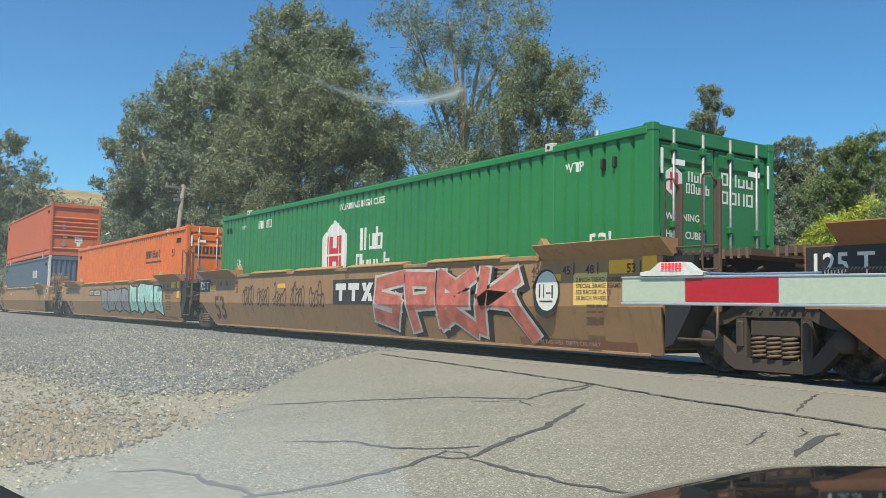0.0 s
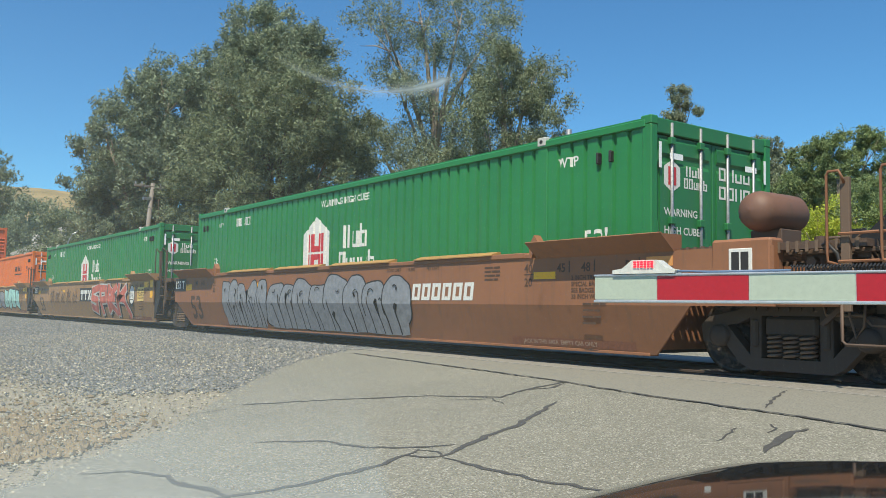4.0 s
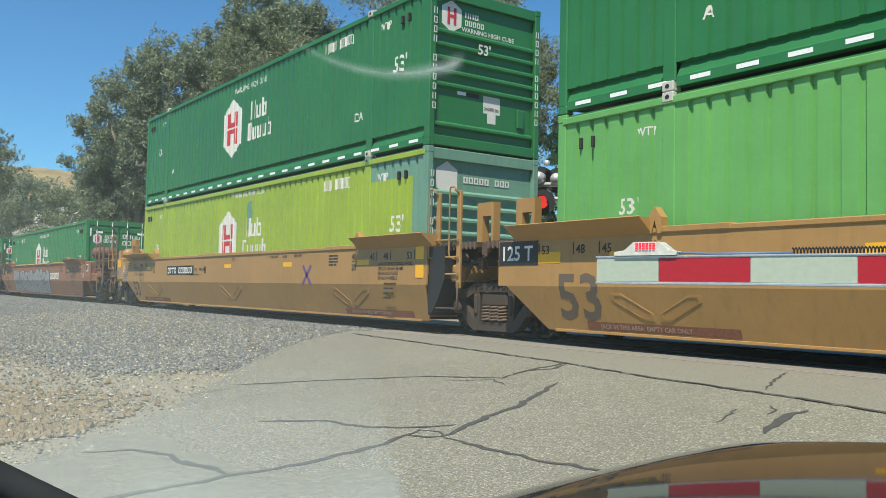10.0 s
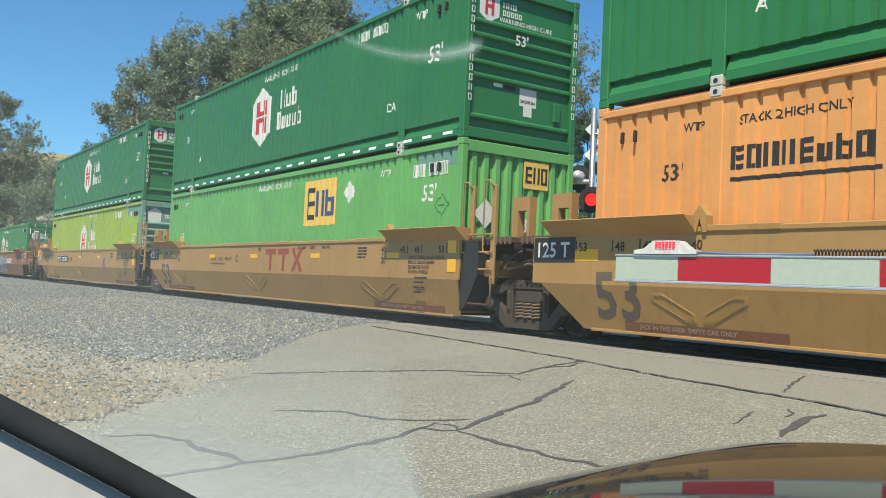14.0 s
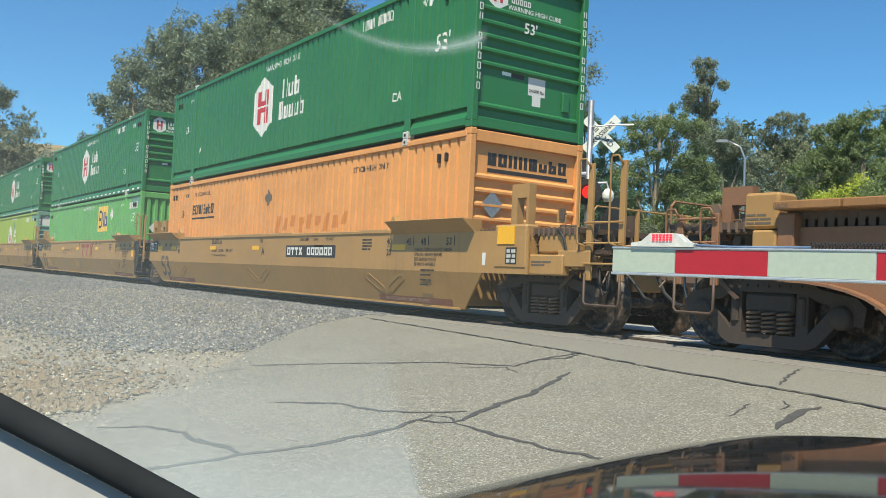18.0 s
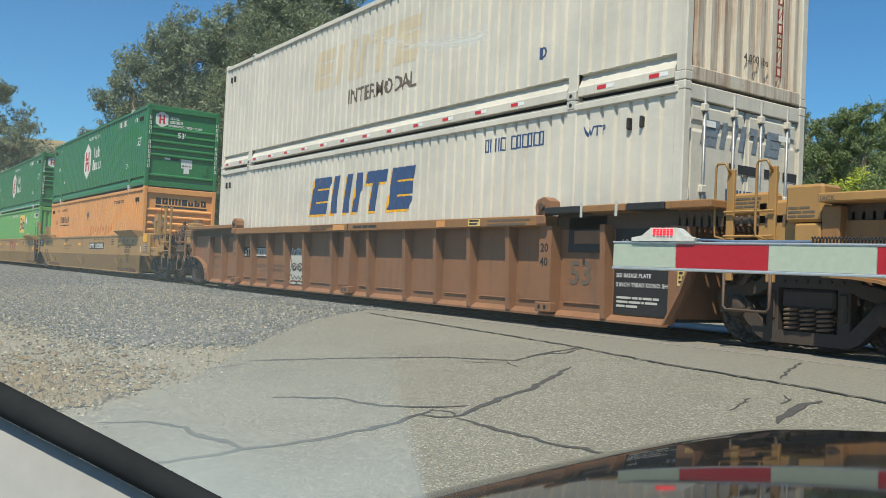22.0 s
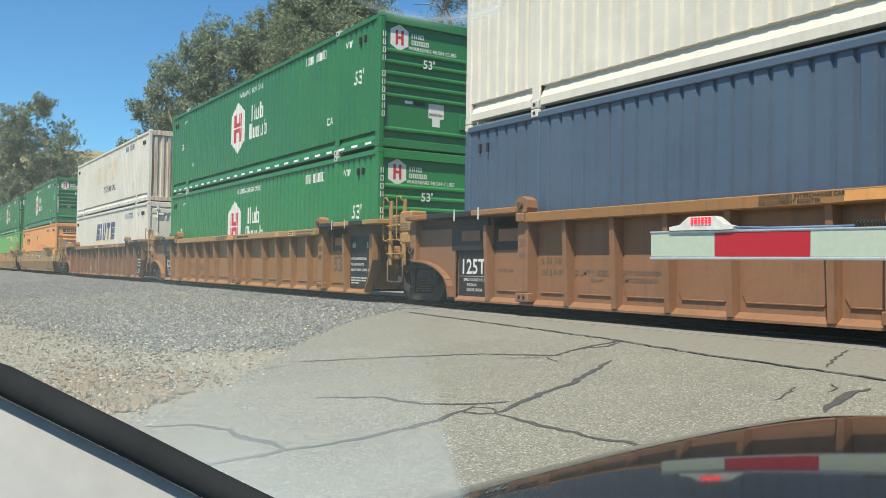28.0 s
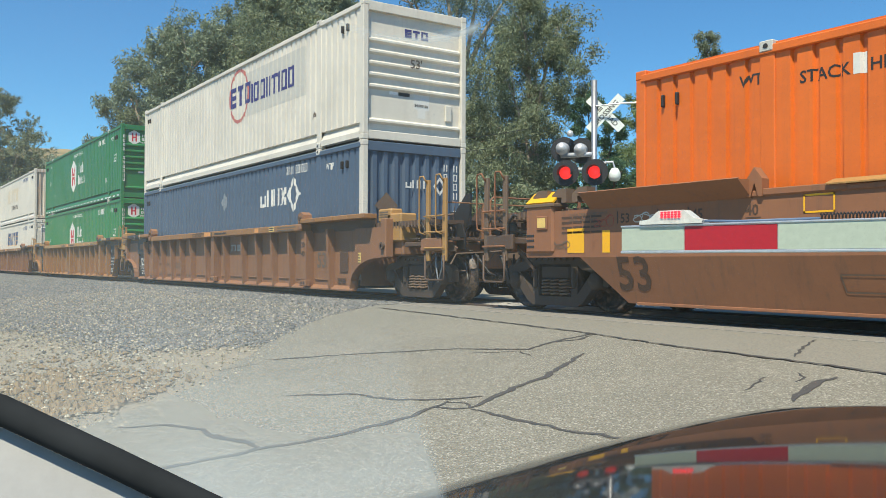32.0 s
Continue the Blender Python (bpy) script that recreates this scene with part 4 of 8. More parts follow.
    for k, tx in enumerate(("LOAD LIMIT", "116,800", "PER UNIT")):
        on_flat("load_limit_text", lettering(tx, 0.085), ink, t, 10.3 + 0.62 * k, -1.545, 1.36)
    if not worn:
        for x in (0.0,) if front == "coupler" else ():
            on_flat("clearance_text", lettering("5-2054-16 REEFER CLEARANCE", 0.125), INK_GREY, t, x, -1.60, 1.49, "", False, 0.006, -1.19)
    on_plate("length_text", lettering("53", 0.62 if front == "coupler" else 0.86), INK_WORN if worn else INK_GREY, t, -0.16 if front == "coupler" else 0.26, 0.37)
    for x, tx in ((-0.05, "53"), (0.64, "48"), (1.12, "45"), (14.70, "45"), (15.17, "48"), (15.94, "53")):
        if x < 2:
            on_flat("mark_text", flat(rect(0, .022, 0, .16)), ink, t, x - 0.04, -1.545, 1.24)
            on_flat("mark_text", lettering(tx, 0.17), ink, t, x + 0.02, -1.545, 1.25)
        else:
            on_flat("mark_text", flat(rect(0, .022, 0, .16)), ink, t, x + 0.23, -1.545, 1.24)
            on_flat("mark_text", lettering(tx, 0.17), ink, t, x, -1.545, 1.25)
    for x in (14.02, 1.90):
        on_flat("mark_text", lettering("40", 0.17), ink, t, x, -1.545, 1.26)
        on_flat("mark_text", lettering("20", 0.17), ink, t, x, -1.545, 1.06)
        on_flat("mark_text", flat(rect(0, .20, 0, .012)), ink, t, x, -1.545, 1.225)
    on_flat("mark_text", lettering("20", 0.13), ink, t, 8.12, -1.545, 1.33)
    on_flat("mark_text", flat(rect(0, .02, 0, .15)), ink, t, 8.08, -1.545, 1.32)
    for x in (1.27, 4.65, 7.6, 11.0, 14.22):
        if not worn or x in (4.65, 14.22):
            on_flat("yellow_reflector", flat(rect(0, .45, 0, .10)), INK_YELLOW, t, x, -1.545, 1.16)
    for k, tx in enumerate(("2 INCH TREAD COND. SHOES", "SPECIAL BRAKE BEAMS", "SEE BADGE PLATE", "38 INCH WHEELS")):
        on_flat("mark_text", lettering(tx, 0.085), ink, t, 14.98, -1.545, 1.14 - k * 0.085)
    on_flat("small_writing", lines([(.16, .12, .1), (.2, .1), (.2, .12), (.25,)], 0.028, 0.085), ink, t, 15.2, -1.545, 0.80)
    on_flat("small_writing", lines([(.2, .15), (.15, .2), (.25, .1), (.2, .1)], 0.03, 0.06), ink, t, 13.1, -1.545, 1.34)
    if not worn:
        for x, tx in ((0.0, "LD LMT"), (0.50, "117,300"), (1.04, "PER UNIT")):
            on_flat("limit_text", lettering(tx, 0.115), INK_BLACK, t, 4.8 + x, -1.545, 1.10)
        on_flat("limit_text", lettering("20 FT CONTAINER LIMIT 57,500 EACH", 0.062), INK_BLACK, t, 4.8, -1.545, 0.99)
    for x in (13.6,) if worn else (13.6, 0.75):
        on_plate("red_strip", flat(rect(0, 2.4, 0, .11)), STRIP_RED, t, x, 0.225, 0.004)
        on_plate("strip_text", lettering("JACK IN THIS AREA  EMPTY CAR ONLY", 0.085), STRIP_INK, t, x + 0.25, 0.25, 0.008)
    return t


def number_panel(t, x, z, y=-1.545, w=1.5, dark=True):
    """Reporting mark: white bars on a black panel."""
    if dark:
        on_flat("number_panel", flat(rect(0, w, 0, .26)), INK_BLACK, t, x, y, z, "black number panel", False, 0.004)
    on_flat("number_bars", blocks("ottx oooooo", 0.17, w / 14.6, stroke=0.3), INK_WHITE if dark else INK_FADED, t, x + 0.08, y, z + 0.045, "", False, 0.007)


RIBS = [8.08 + s_ * d for s_ in (-1, 1) for d in (0.76, 2.07, 3.05, 4.02, 5.02)]


def well_car_ribbed(label, mat, front, back, seed=1, dark_front=False, dark_back=False):
    """One unit of a well car with ribbed sides, arched wheel openings and a box chord."""
    t = thing("well_car", label, "rail car", "cars of the train")
    fx, bx = -1.40, 16.62
    top = TAN if mat is TAN_RIB else TAN_RIB
    for s in (-1, 1):
        o = lambda v: s * v
        span = lambda a, b: (min(o(a), o(b)), max(o(a), o(b)))
        part("side_sheet" if s < 0 else "far_side_sheet", Geo().box(0.0, 16.1, *span(1.40, 1.37), 0.20, 1.58), mat, t)
        part("top_chord", Geo().box(2.06, 14.04, *span(1.66, 1.36), 1.43, 1.58, 0.012), top, t)
        part("bottom_chord", Geo().prism([(o(1.38), 0.14), (o(1.50), 0.14), (o(1.50), 0.17), (o(1.41), 0.24), (o(1.37), 0.24)], 0.05, 16.1, "x"), mat, t)
        for a, b in ((fx, 2.05), (14.05, 16.95)):
            # end stretches: a deep ledge in short lengths; the dark plate below paints its shade
            part("shade_plate", Geo().box(a, b, *span(1.43, 1.405), 1.38, 1.585), DARKWORK, t, "dark plate painting the shade under the ledge")
            cut = [a, a + 0.78, a + 1.56, a + 2.2, b]
            for k, (p, q) in enumerate(zip(cut, cut[1:])):
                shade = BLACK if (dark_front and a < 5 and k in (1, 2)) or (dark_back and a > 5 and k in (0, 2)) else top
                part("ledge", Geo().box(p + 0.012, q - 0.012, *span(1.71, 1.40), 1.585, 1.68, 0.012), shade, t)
        for x in (2.14, 13.98):
            bracket = part("lift_bracket", Geo().prism([(x - .13, 1.585), (x - .16, 1.70), (x - .12, 1.80), (x + .02, 1.84), (x + .14, 1.78), (x + .16, 1.66), (x + .12, 1.585)], o(1.66), o(1.46), "y"), mat, t)
            part("bracket_pin", Geo().tube([(x, o(1.71), 1.70), (x, o(1.66), 1.70)], 0.055, 10), DARKWORK, bracket)
            part("bracket_lug", Geo().box(x - .10, x + .10, *span(1.70, 1.66), 1.44, 1.58, 0.02), mat, bracket)
        # end sheets with wheel arch
        for flip, joint in ((0, front), (1, back)):
            X = (lambda v: v) if not flip else (lambda v: 16.154 - v)
            arc = [(-1.30 + 1.25 * math.sin(a * math.pi / 16) ** 1.0, 0.20 + 0.62 * math.cos(a * math.pi / 16) ** 0.8) for a in range(0, 9)]
            pts = [(X(0.0), 1.41), (X(-1.30), 1.41)] + [(X(a), b) for a, b in arc] + [(X(0.0), 0.16)]
            if flip and joint == "joint":
                arc = [(-0.40, 1.38), (-0.40, 0.86), (-0.30, 0.60), (-0.06, 0.18)]
                pts = [(X(0.0), 1.41)] + [(X(a), b) for a, b in arc] + [(X(0.0), 0.16)]
            part("end_sheet", Geo().prism(pts, o(1.47), o(1.44), "y"), mat, t)
            flange = Geo()
            for (a0, b0), (a1, b1) in zip(arc, arc[1:]):
                n = math.hypot(a1 - a0, b1 - b0)
                ux, uz = -(b1 - b0) / n * 0.03, (a1 - a0) / n * 0.03
                flange.prism([(X(a0), b0), (X(a1), b1), (X(a1 + ux), b1 + uz), (X(a0 + ux), b0 + uz)], o(1.60), o(1.42), "y")
            part("arch_flange", flange, mat, t)
            if flip and joint == "joint":
                continue
            part("end_post", Geo().box(min(X(-1.42), X(-1.22)), max(X(-1.42), X(-1.22)), *span(1.58, 1.40), 0.82, 1.56, 0.015), mat, t)
            part("lift_eye", Geo().lathe([(0.035, 0), (0.075, 0), (0.075, 0.05), (0.035, 0.05)], (X(-1.32), o(1.58) - (0.05 if s < 0 else 0), 1.04), "y", 12), DARKWORK, t)
            part("eye_hole", Geo().prism([(X(-1.32) + .04 * math.cos(k * .785), 1.04 + .065 * math.sin(k * .785)) for k in range(8)], o(1.584), o(1.575), "y"), INK_BLACK, t)
        for x in RIBS + [1.05, 15.10]:
            w = 0.05
            g = Geo()
            va = [(x - w, o(1.40), 1.43), (x + w, o(1.40), 1.43), (x + w, o(1.40), 0.18), (x - w, o(1.40), 0.18),
                  (x - w * .9, o(1.585), 1.43), (x + w * .9, o(1.585), 1.43), (x + w * .9, o(1.52), 0.18), (x - w * .9, o(1.52), 0.18)]
            g.add(va, [(0, 1, 2, 3), (4, 5, 6, 7), (0, 1, 5, 4), (1, 2, 6, 5), (2, 3, 7, 6), (3, 0, 4, 7)])
            part("rib", g, mat, t)
        for x in (2.12, 8.08, 14.0):
            w = 0.13
            part("wide_post", Geo().prism([(o(1.40), 0.20), (o(1.53), 0.20), (o(1.60), 0.36), (o(1.60), 1.43), (o(1.40), 1.43)], x - w, x + w, "x"), mat, t)
            if s < 0:
                foot = part("jacking_lug", Geo().box(x - w - .03, x + w + .03, -1.62, -1.50, 0.20, 0.34, 0.012), mat, t)
                for dx in (-.06, .06):
                    on_flat("lug_hole", flat([(dx + .035 * math.cos(k * .785), .035 * math.sin(k * .785)) for k in range(8)]), INK_BLACK, foot, x, -1.62, 0.27)
        # a pressed panel in each bay, its lower corners cut off
        if s < 0:
            edges = sorted([(x - .05, x + .05) for x in RIBS + [1.05, 15.10]] + [(x - .13, x + .13) for x in (2.12, 8.08, 14.0)])
            for (_, a), (b, _) in zip(edges, edges[1:]):
                if b - a > 0.45:
                    c = 0.10
                    q = [(a + .04, 1.40), (b - .04, 1.40), (b - .04, .34 + c), (b - .04 - c * .7, .34), (a + .04 + c * .7, .34), (a + .04, .34 + c)]
                    part("pressed_panel", Geo().prism(q, -1.412, -1.398, "y"), mat, t)
                    part("panel_lip", Geo().box(a + .10, b - .10, -1.425, -1.41, .345, .365, 0.004), mat, t)
    for z, tx in ((1.06, "20"), (0.86, "40")):
        on_flat("mark_text", lettering(tx, 0.17), INK_BLACK, t, 13.90, -1.60, z)
        on_flat("mark_text", lettering(tx, 0.17), INK_GREY, t, 2.02, -1.60, z)
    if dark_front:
        part("black_band", Geo().box(-0.10, 1.0, -1.476, -1.432, 1.02, 1.56), BLACK, t, "black band under the ledge")
        part("black_band", Geo().box(1.11, 1.97, -1.43, -1.413, 1.02, 1.56), BLACK, t, "black band under the ledge")
        part("tan_patch", Geo().box(0.22, 0.78, -1.485, -1.476, 1.18, 1.36, 0.003), mat, t)
        part("tan_patch", Geo().box(1.25, 1.85, -1.44, -1.43, 1.16, 1.36, 0.003), mat, t)
        on_flat("white_mark", flat(rect(0, .05, 0, .20), rect(.72, .77, 0, .20)), INK_FADED, t, 0.30, -1.711, 1.52)
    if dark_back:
        part("black_band", Geo().box(14.30, 15.04, -1.43, -1.413, 1.06, 1.56), BLACK, t, "black band under the ledge")
        part("tan_patch", Geo().box(14.42, 14.92, -1.44, -1.43, 1.18, 1.36, 0.003), mat, t)
        on_flat("white_mark", flat(rect(0, .05, 0, .20), rect(.64, .69, 0, .20)), INK_FADED, t, 14.80, -1.711, 1.52)
    part("well_floor", Geo().box(0.1, 16.1, -1.2, 1.2, 0.20, 0.26), BLACK, t)
    for x in (-0.10, 16.20):
        part("bulkhead", Geo().box(x, x + 0.04, -1.36, 1.36, 0.25, 1.42), mat, t)
    on_flat("chord_writing", lines([(.35, .2, .3)], 0.05, 0.09), INK_BLACK, t, 8.4, -1.66, 1.48)
    on_flat("chord_joint", flat(rect(0, .04, 0, .14)), INK_BLACK, t, 8.16, -1.66, 1.435)
    on_flat("chord_patch", flat(rect(0, .50, 0, .11), rect(3.75, 4.0, 0, .11)), PALE_ORANGE, t, 7.55, -1.66, 1.45)
    for k, tx in enumerate(("CONTROLLED INTERCHANGE CAR", "SEE EQUIPMENT REGISTER")):
        on_flat("chord_text", lettering(tx, 0.066), INK_BLACK, t, 6.51, -1.66, 1.515 - k * 0.06)
    on_flat("chord_plate", flat(rect(0, .32, 0, .11)), INK_PALE, t, 12.2, -1.66, 1.45)
    on_flat("chord_writing", lines([(.25,), (.22,)], 0.03, 0.05), INK_BLACK, t, 12.23, -1.662, 1.52)
    on_flat("chord_writing", lines([(.5, .5), (.5, .4)], 0.03, 0.06), INK_GREY, t, 12.7, -1.66, 1.51)
    if front == "coupler":
        for a, b in ((2.28, 2.92), (3.05, 3.75)):
            on_flat("number_panel", flat(rect(a, b, 0, .26)), INK_BLACK, t, 0, -1.412, 0.86, "black number panel", False, 0.004)
        on_flat("number_bars", blocks("uttx", 0.19, 0.13, stroke=0.28), INK_FADED, t, 2.34, -1.412, 0.90, "", False, 0.008)
        on_flat("number_bars", blocks("oooooo", 0.19, 0.085, stroke=0.3), INK_WHITE, t, 3.10, -1.412, 0.90, "", False, 0.008)
        part("rib", Geo().box(-0.03, 0.07, -1.55, -1.40, 0.16, 1.38, 0.01), mat, t)
    on_flat("mark_text", lettering("LD LMT 118500", 0.115), INK_GREY, t, 3.08, -1.412, 0.63, "", False, 0.006)
    on_flat("mark_text", lettering("PER UNIT", 0.06), INK_GREY, t, 3.48, -1.412, 0.54, "", False, 0.006)
    on_flat("mark_text", lettering("20 FT CONTAINER", 0.085), INK_GREY, t, 4.12, -1.412, 0.65, "", False, 0.006)
    on_flat("mark_text", lettering("LIMIT 57,500 EACH", 0.08), INK_GREY, t, 4.12, -1.412, 0.55, "", False, 0.006)
    if front != "coupler":
        on_flat("mark_text", lettering("IL 53 1-3/4", 0.13), INK_GREY, t, 2.35, -1.412, 0.80, "", False, 0.006)
        on_flat("mark_text", lettering("IW 8 9-7/8", 0.13), INK_GREY, t, 2.35, -1.412, 0.62, "", False, 0.006)
        on_flat("mark_text", lettering("OL 75 1-3/4", 0.08), INK_GREY, t, 1.25, -1.412, 0.66, "", False, 0.006)
    on_flat("length_text", lettering("53", 0.46), INK_GREY, t, 14.32, -1.412, 0.62, "", False, 0.006)
    if dark_back:
        # black-painted bays at the back end with their stencils
        part("stencil_panel", Geo().prism([(15.20, .26), (16.16, .26), (16.16, 1.38), (15.20, 1.38)], -1.424, -1.413, "y"), BLACK, t, "black stencil panel")
        for k, tx in enumerate(("SPECIAL BRAKE BEAM", "SEE BADGE PLATE", "2 INCH TREAD COND. SHOES")):
            on_flat("mark_text", lettering(tx, 0.075), INK_WHITE, t, 15.24, -1.424, 0.86 - k * 0.12, "", False, 0.005)
        for x, tx in ((15.28, "48"), (15.96, "53")):
            on_flat("mark_text", lettering(tx, 0.17), INK_FADED, t, x, -1.424, 1.12, "", False, 0.005)
        on_flat("small_writing", lines([(.25, .1, .05, .15, .1), (.2, .2, .04, .2), (.15, .2)], 0.03, 0.055), INK_FADED, t, 15.26, -1.424, 0.46, "", False, 0.005)
    else:
        on_flat("faded_panel", flat(rect(0, .36, 0, .42)), INK_WORN, t, 15.40, -1.412, 0.52, "worn dark stencil", False, 0.004)
        on_flat("small_writing", lines([(.2, .15), (.15, .2)], 0.035, 0.07), INK_WORN, t, 15.3, -1.412, 0.36, "", False, 0.005)
    on_flat("yellow_sticker", flat(rect(0, .13, 0, .26)), INK_PALE, t, 16.30, -1.47, 0.66)
    on_flat("tag_writing", lines([(.04, .03), (.06,), (.03, .04), (.06,)], 0.03, 0.055), INK_BLACK, t, 16.32, -1.475, 0.86)
    ladder(t, 16.95 if back == "joint" else 18.75, 17.50 if back == "joint" else 19.28, TAN, 2.30 if back == "joint" else 2.45)
    end_frame(t, 16.2, 17.75 if back == "joint" else 19.0, mat, seed)
    end_frame(t, -1.45 if front == "joint" else -3.1, 0.0, mat, seed + 9)
    if back == "coupler":
        end_gear(t, 18.25, 1, mat, seed, True)
    else:
        joint_gear(t, 17.3, mat, seed)
    if front == "coupler":
        end_gear(t, -2.05, -1, mat, seed + 3)
    part("end_box", Geo().box(17.35, 17.85, -1.42, -1.05, 1.12, 1.66, 0.03), TAN, t)
    part("jack_box", Geo().box(17.0, 17.5, -1.42, -1.15, 1.50, 1.76, 0.03), TAN, t)
    on_flat("small_writing", lines([(.2, .12), (.16, .14), (.1, .2)], 0.022, 0.045), INK_GREY, t, 17.06, -1.42, 1.68)
    part("jack_box", Geo().box(-1.86, -1.42, -1.56, -1.2, 1.40, 1.80, 0.03), TAN, t)
    on_flat("small_writing", lines([(.12, .12), (.16, .14), (.1, .2)], 0.022, 0.045), INK_GREY, t, -1.82, -1.56, 1.54)
    part("jack_step", Geo().box(-1.72, -1.42, -1.60, -1.2, 1.18, 1.38, 0.02), TAN, t)
    on_flat("mark_text", lettering("JACK", 0.07), INK_GREY, t, -1.36, -1.71, 1.60)
    if front == "joint":
        part("load_panel", Geo().prism([(0.06, .22), (0.98, .22), (0.98, 1.38), (0.06, 1.38)], -1.424, -1.401, "y"), BLACK, t, "black stencil panel")
        on_flat("load_text", lettering("125T", 0.36), INK_WHITE, t, 0.12, -1.424, 0.62, "", False, 0.005)
        on_flat("panel_line", flat(rect(.02, .90, 0, .008)), INK_FADED, t, 0.06, -1.424, 0.57, "", False, 0.005)
        for k, tx in enumerate(("SPRG 7 OC D5 7 IC D5", "5 IC D6-A", "2 B-353 2 B-354")):
            on_flat("mark_text", lettering(tx, 0.07), INK_WHITE, t, 0.22 + 0.1 * (k > 0), -1.424, 0.49 - k * 0.085, "", False, 0.005)
    else:
        ladder(t, -2.90, -2.38, mat, 1.86)
        stack_guide(t, -2.46, mat, -1.16, 1.30, 0.64)
        for k, tx in enumerate(("EMPTY 25200", "SPRG 7 OC D")):
            on_flat("mark_text", lettering(tx, 0.09), INK_GREY, t, 0.10 + .1 * k, -1.40, 0.80 - .24 * k, "", False, 0.005)
        on_flat("pale_tag", flat(rect(0, .20, 0, .24)), INK_FADED, t, -0.26, -1.47, 1.02)
        on_flat("tag_writing", lines([(.05, .06), (.08, .04), (.05, .05)], 0.04, 0.07), INK_BLACK, t, -0.23, -1.475, 1.18)
    return t


# ---- trucks ----
WHEEL_R = 0.46


def truck():
    """Two-axle truck: cast side frames with windows, spring nests, wheelsets with bearings."""
    t = thing("rail_truck", "grimy cast-steel two-axle truck under the train", "rail truck", "trucks of the train")
    for s in (-1, 1):
        o = lambda v: s * v
        g = Geo()
        y = o(1.04)
        ya, yb = min(o(.965), o(1.115)), max(o(.965), o(1.115))
        g.prism([(-1.14, .38), (-1.17, .58), (-1.06, .68), (-.64, .76), (-.52, .84), (.52, .84), (.64, .76), (1.06, .68), (1.17, .58), (1.14, .38), (1.03, .38), (1.0, .54), (.62, .62), (.46, .70), (-.46, .70), (-.62, .62), (-1.0, .54), (-1.03, .38)], ya, yb, "y")
        g.prism([(-1.02, .56), (-.82, .60), (-.50, .25), (-.40, .22), (.40, .22), (.50, .25), (.82, .60), (1.02, .56), (.62, .14), (.50, .08), (-.50, .08), (-.62, .14)], ya + .002, yb - .002, "y")
        for c in (-.43, .43):
            g.box(c - .075, c + .075, ya + .004, yb - .004, .20, .72, .01)
            g.box(c - .045, c + .045, ya - .03, yb + .03, .34, .66, .02)
        for k in range(7):
            xk = -.42 + .14 * k
            g.lathe([(0.0, o(1.135)), (.02, o(1.135)), (.022, o(1.11))], (xk, 0, .775), "y", 6)
        part("side_frame", g, CAST, t)
        for x in (-.20, 0.0, .20):
            coil = []
            for k in range(37):
                a = k / 36 * 5 * 2 * math.pi
                coil.append((x + 0.085 * math.cos(a), o(1.06) + 0.085 * math.sin(a), 0.22 + 0.25 * k / 36))
            part("spring", Geo().tube(coil, 0.019, 5), STEEL, t, "", True)
        part("bolster_end", Geo().box(-.32, .32, min(o(1.10), o(0.85)), max(o(1.10), o(0.85)), 0.47, 0.69, 0.03), CAST, t)
        for x in (-0.90, 0.90):
            part("bearing", Geo().lathe([(0.0, o(1.18)), (0.09, o(1.18)), (0.13, o(1.15)), (0.13, o(0.98))], (x, 0, WHEEL_R), "y", 14), CAST, t, "", True)
    part("bolster", Geo().box(-.26, .26, -0.95, 0.95, 0.50, 0.72, 0.03), CAST, t)
    for x in (-0.90, 0.90):
        w = part("wheelset", Geo().tube([(0, -0.95, 0), (0, 0.95, 0)], 0.085, 10), WHEEL, t)
        w.matrix_basis = pose(x, 0, WHEEL_R)
        for s in (-1, 1):
            prof = [(0.10, s * .86), (0.17, s * .85), (0.20, s * .78), (0.36, s * .76), (0.40, s * .83), (0.455, s * .835), (0.46, s * .74), (0.485, s * .72), (0.485, s * .69), (0.40, s * .70), (0.34, s * .72), (0.18, s * .73), (0.10, s * .70)]
            part("wheel", Geo().lathe(prof, (0, 0, 0), "y", 28), WHEEL, w, "", True)
    return t

# ---- ground ----
TRACK_Y = 10.015


def ground_z(x, y):
    """Height of the land: level at the rails, falling towards the waiting car, flat beyond."""
    ramp = min(1.0, max(0.0, (7.6 - y) / 7.2))
    ramp = ramp * ramp * (3 - 2 * ramp) * 0.35 + ramp * 0.65
    z = -0.03 - 0.47 * ramp
    back = min(1.0, max(0.0, (y - 13.0) / 6.0))
    return z - 0.25 * back


def sheet(xs, ys, zf):
    g, n = Geo(), len(ys)
    g.add([(x, y, zf(x, y)) for x in xs for y in ys], [(i * n + j, (i + 1) * n + j, (i + 1) * n + j + 1, i * n + j + 1) for i in range(len(xs) - 1) for j in range(n - 1)])
    return g


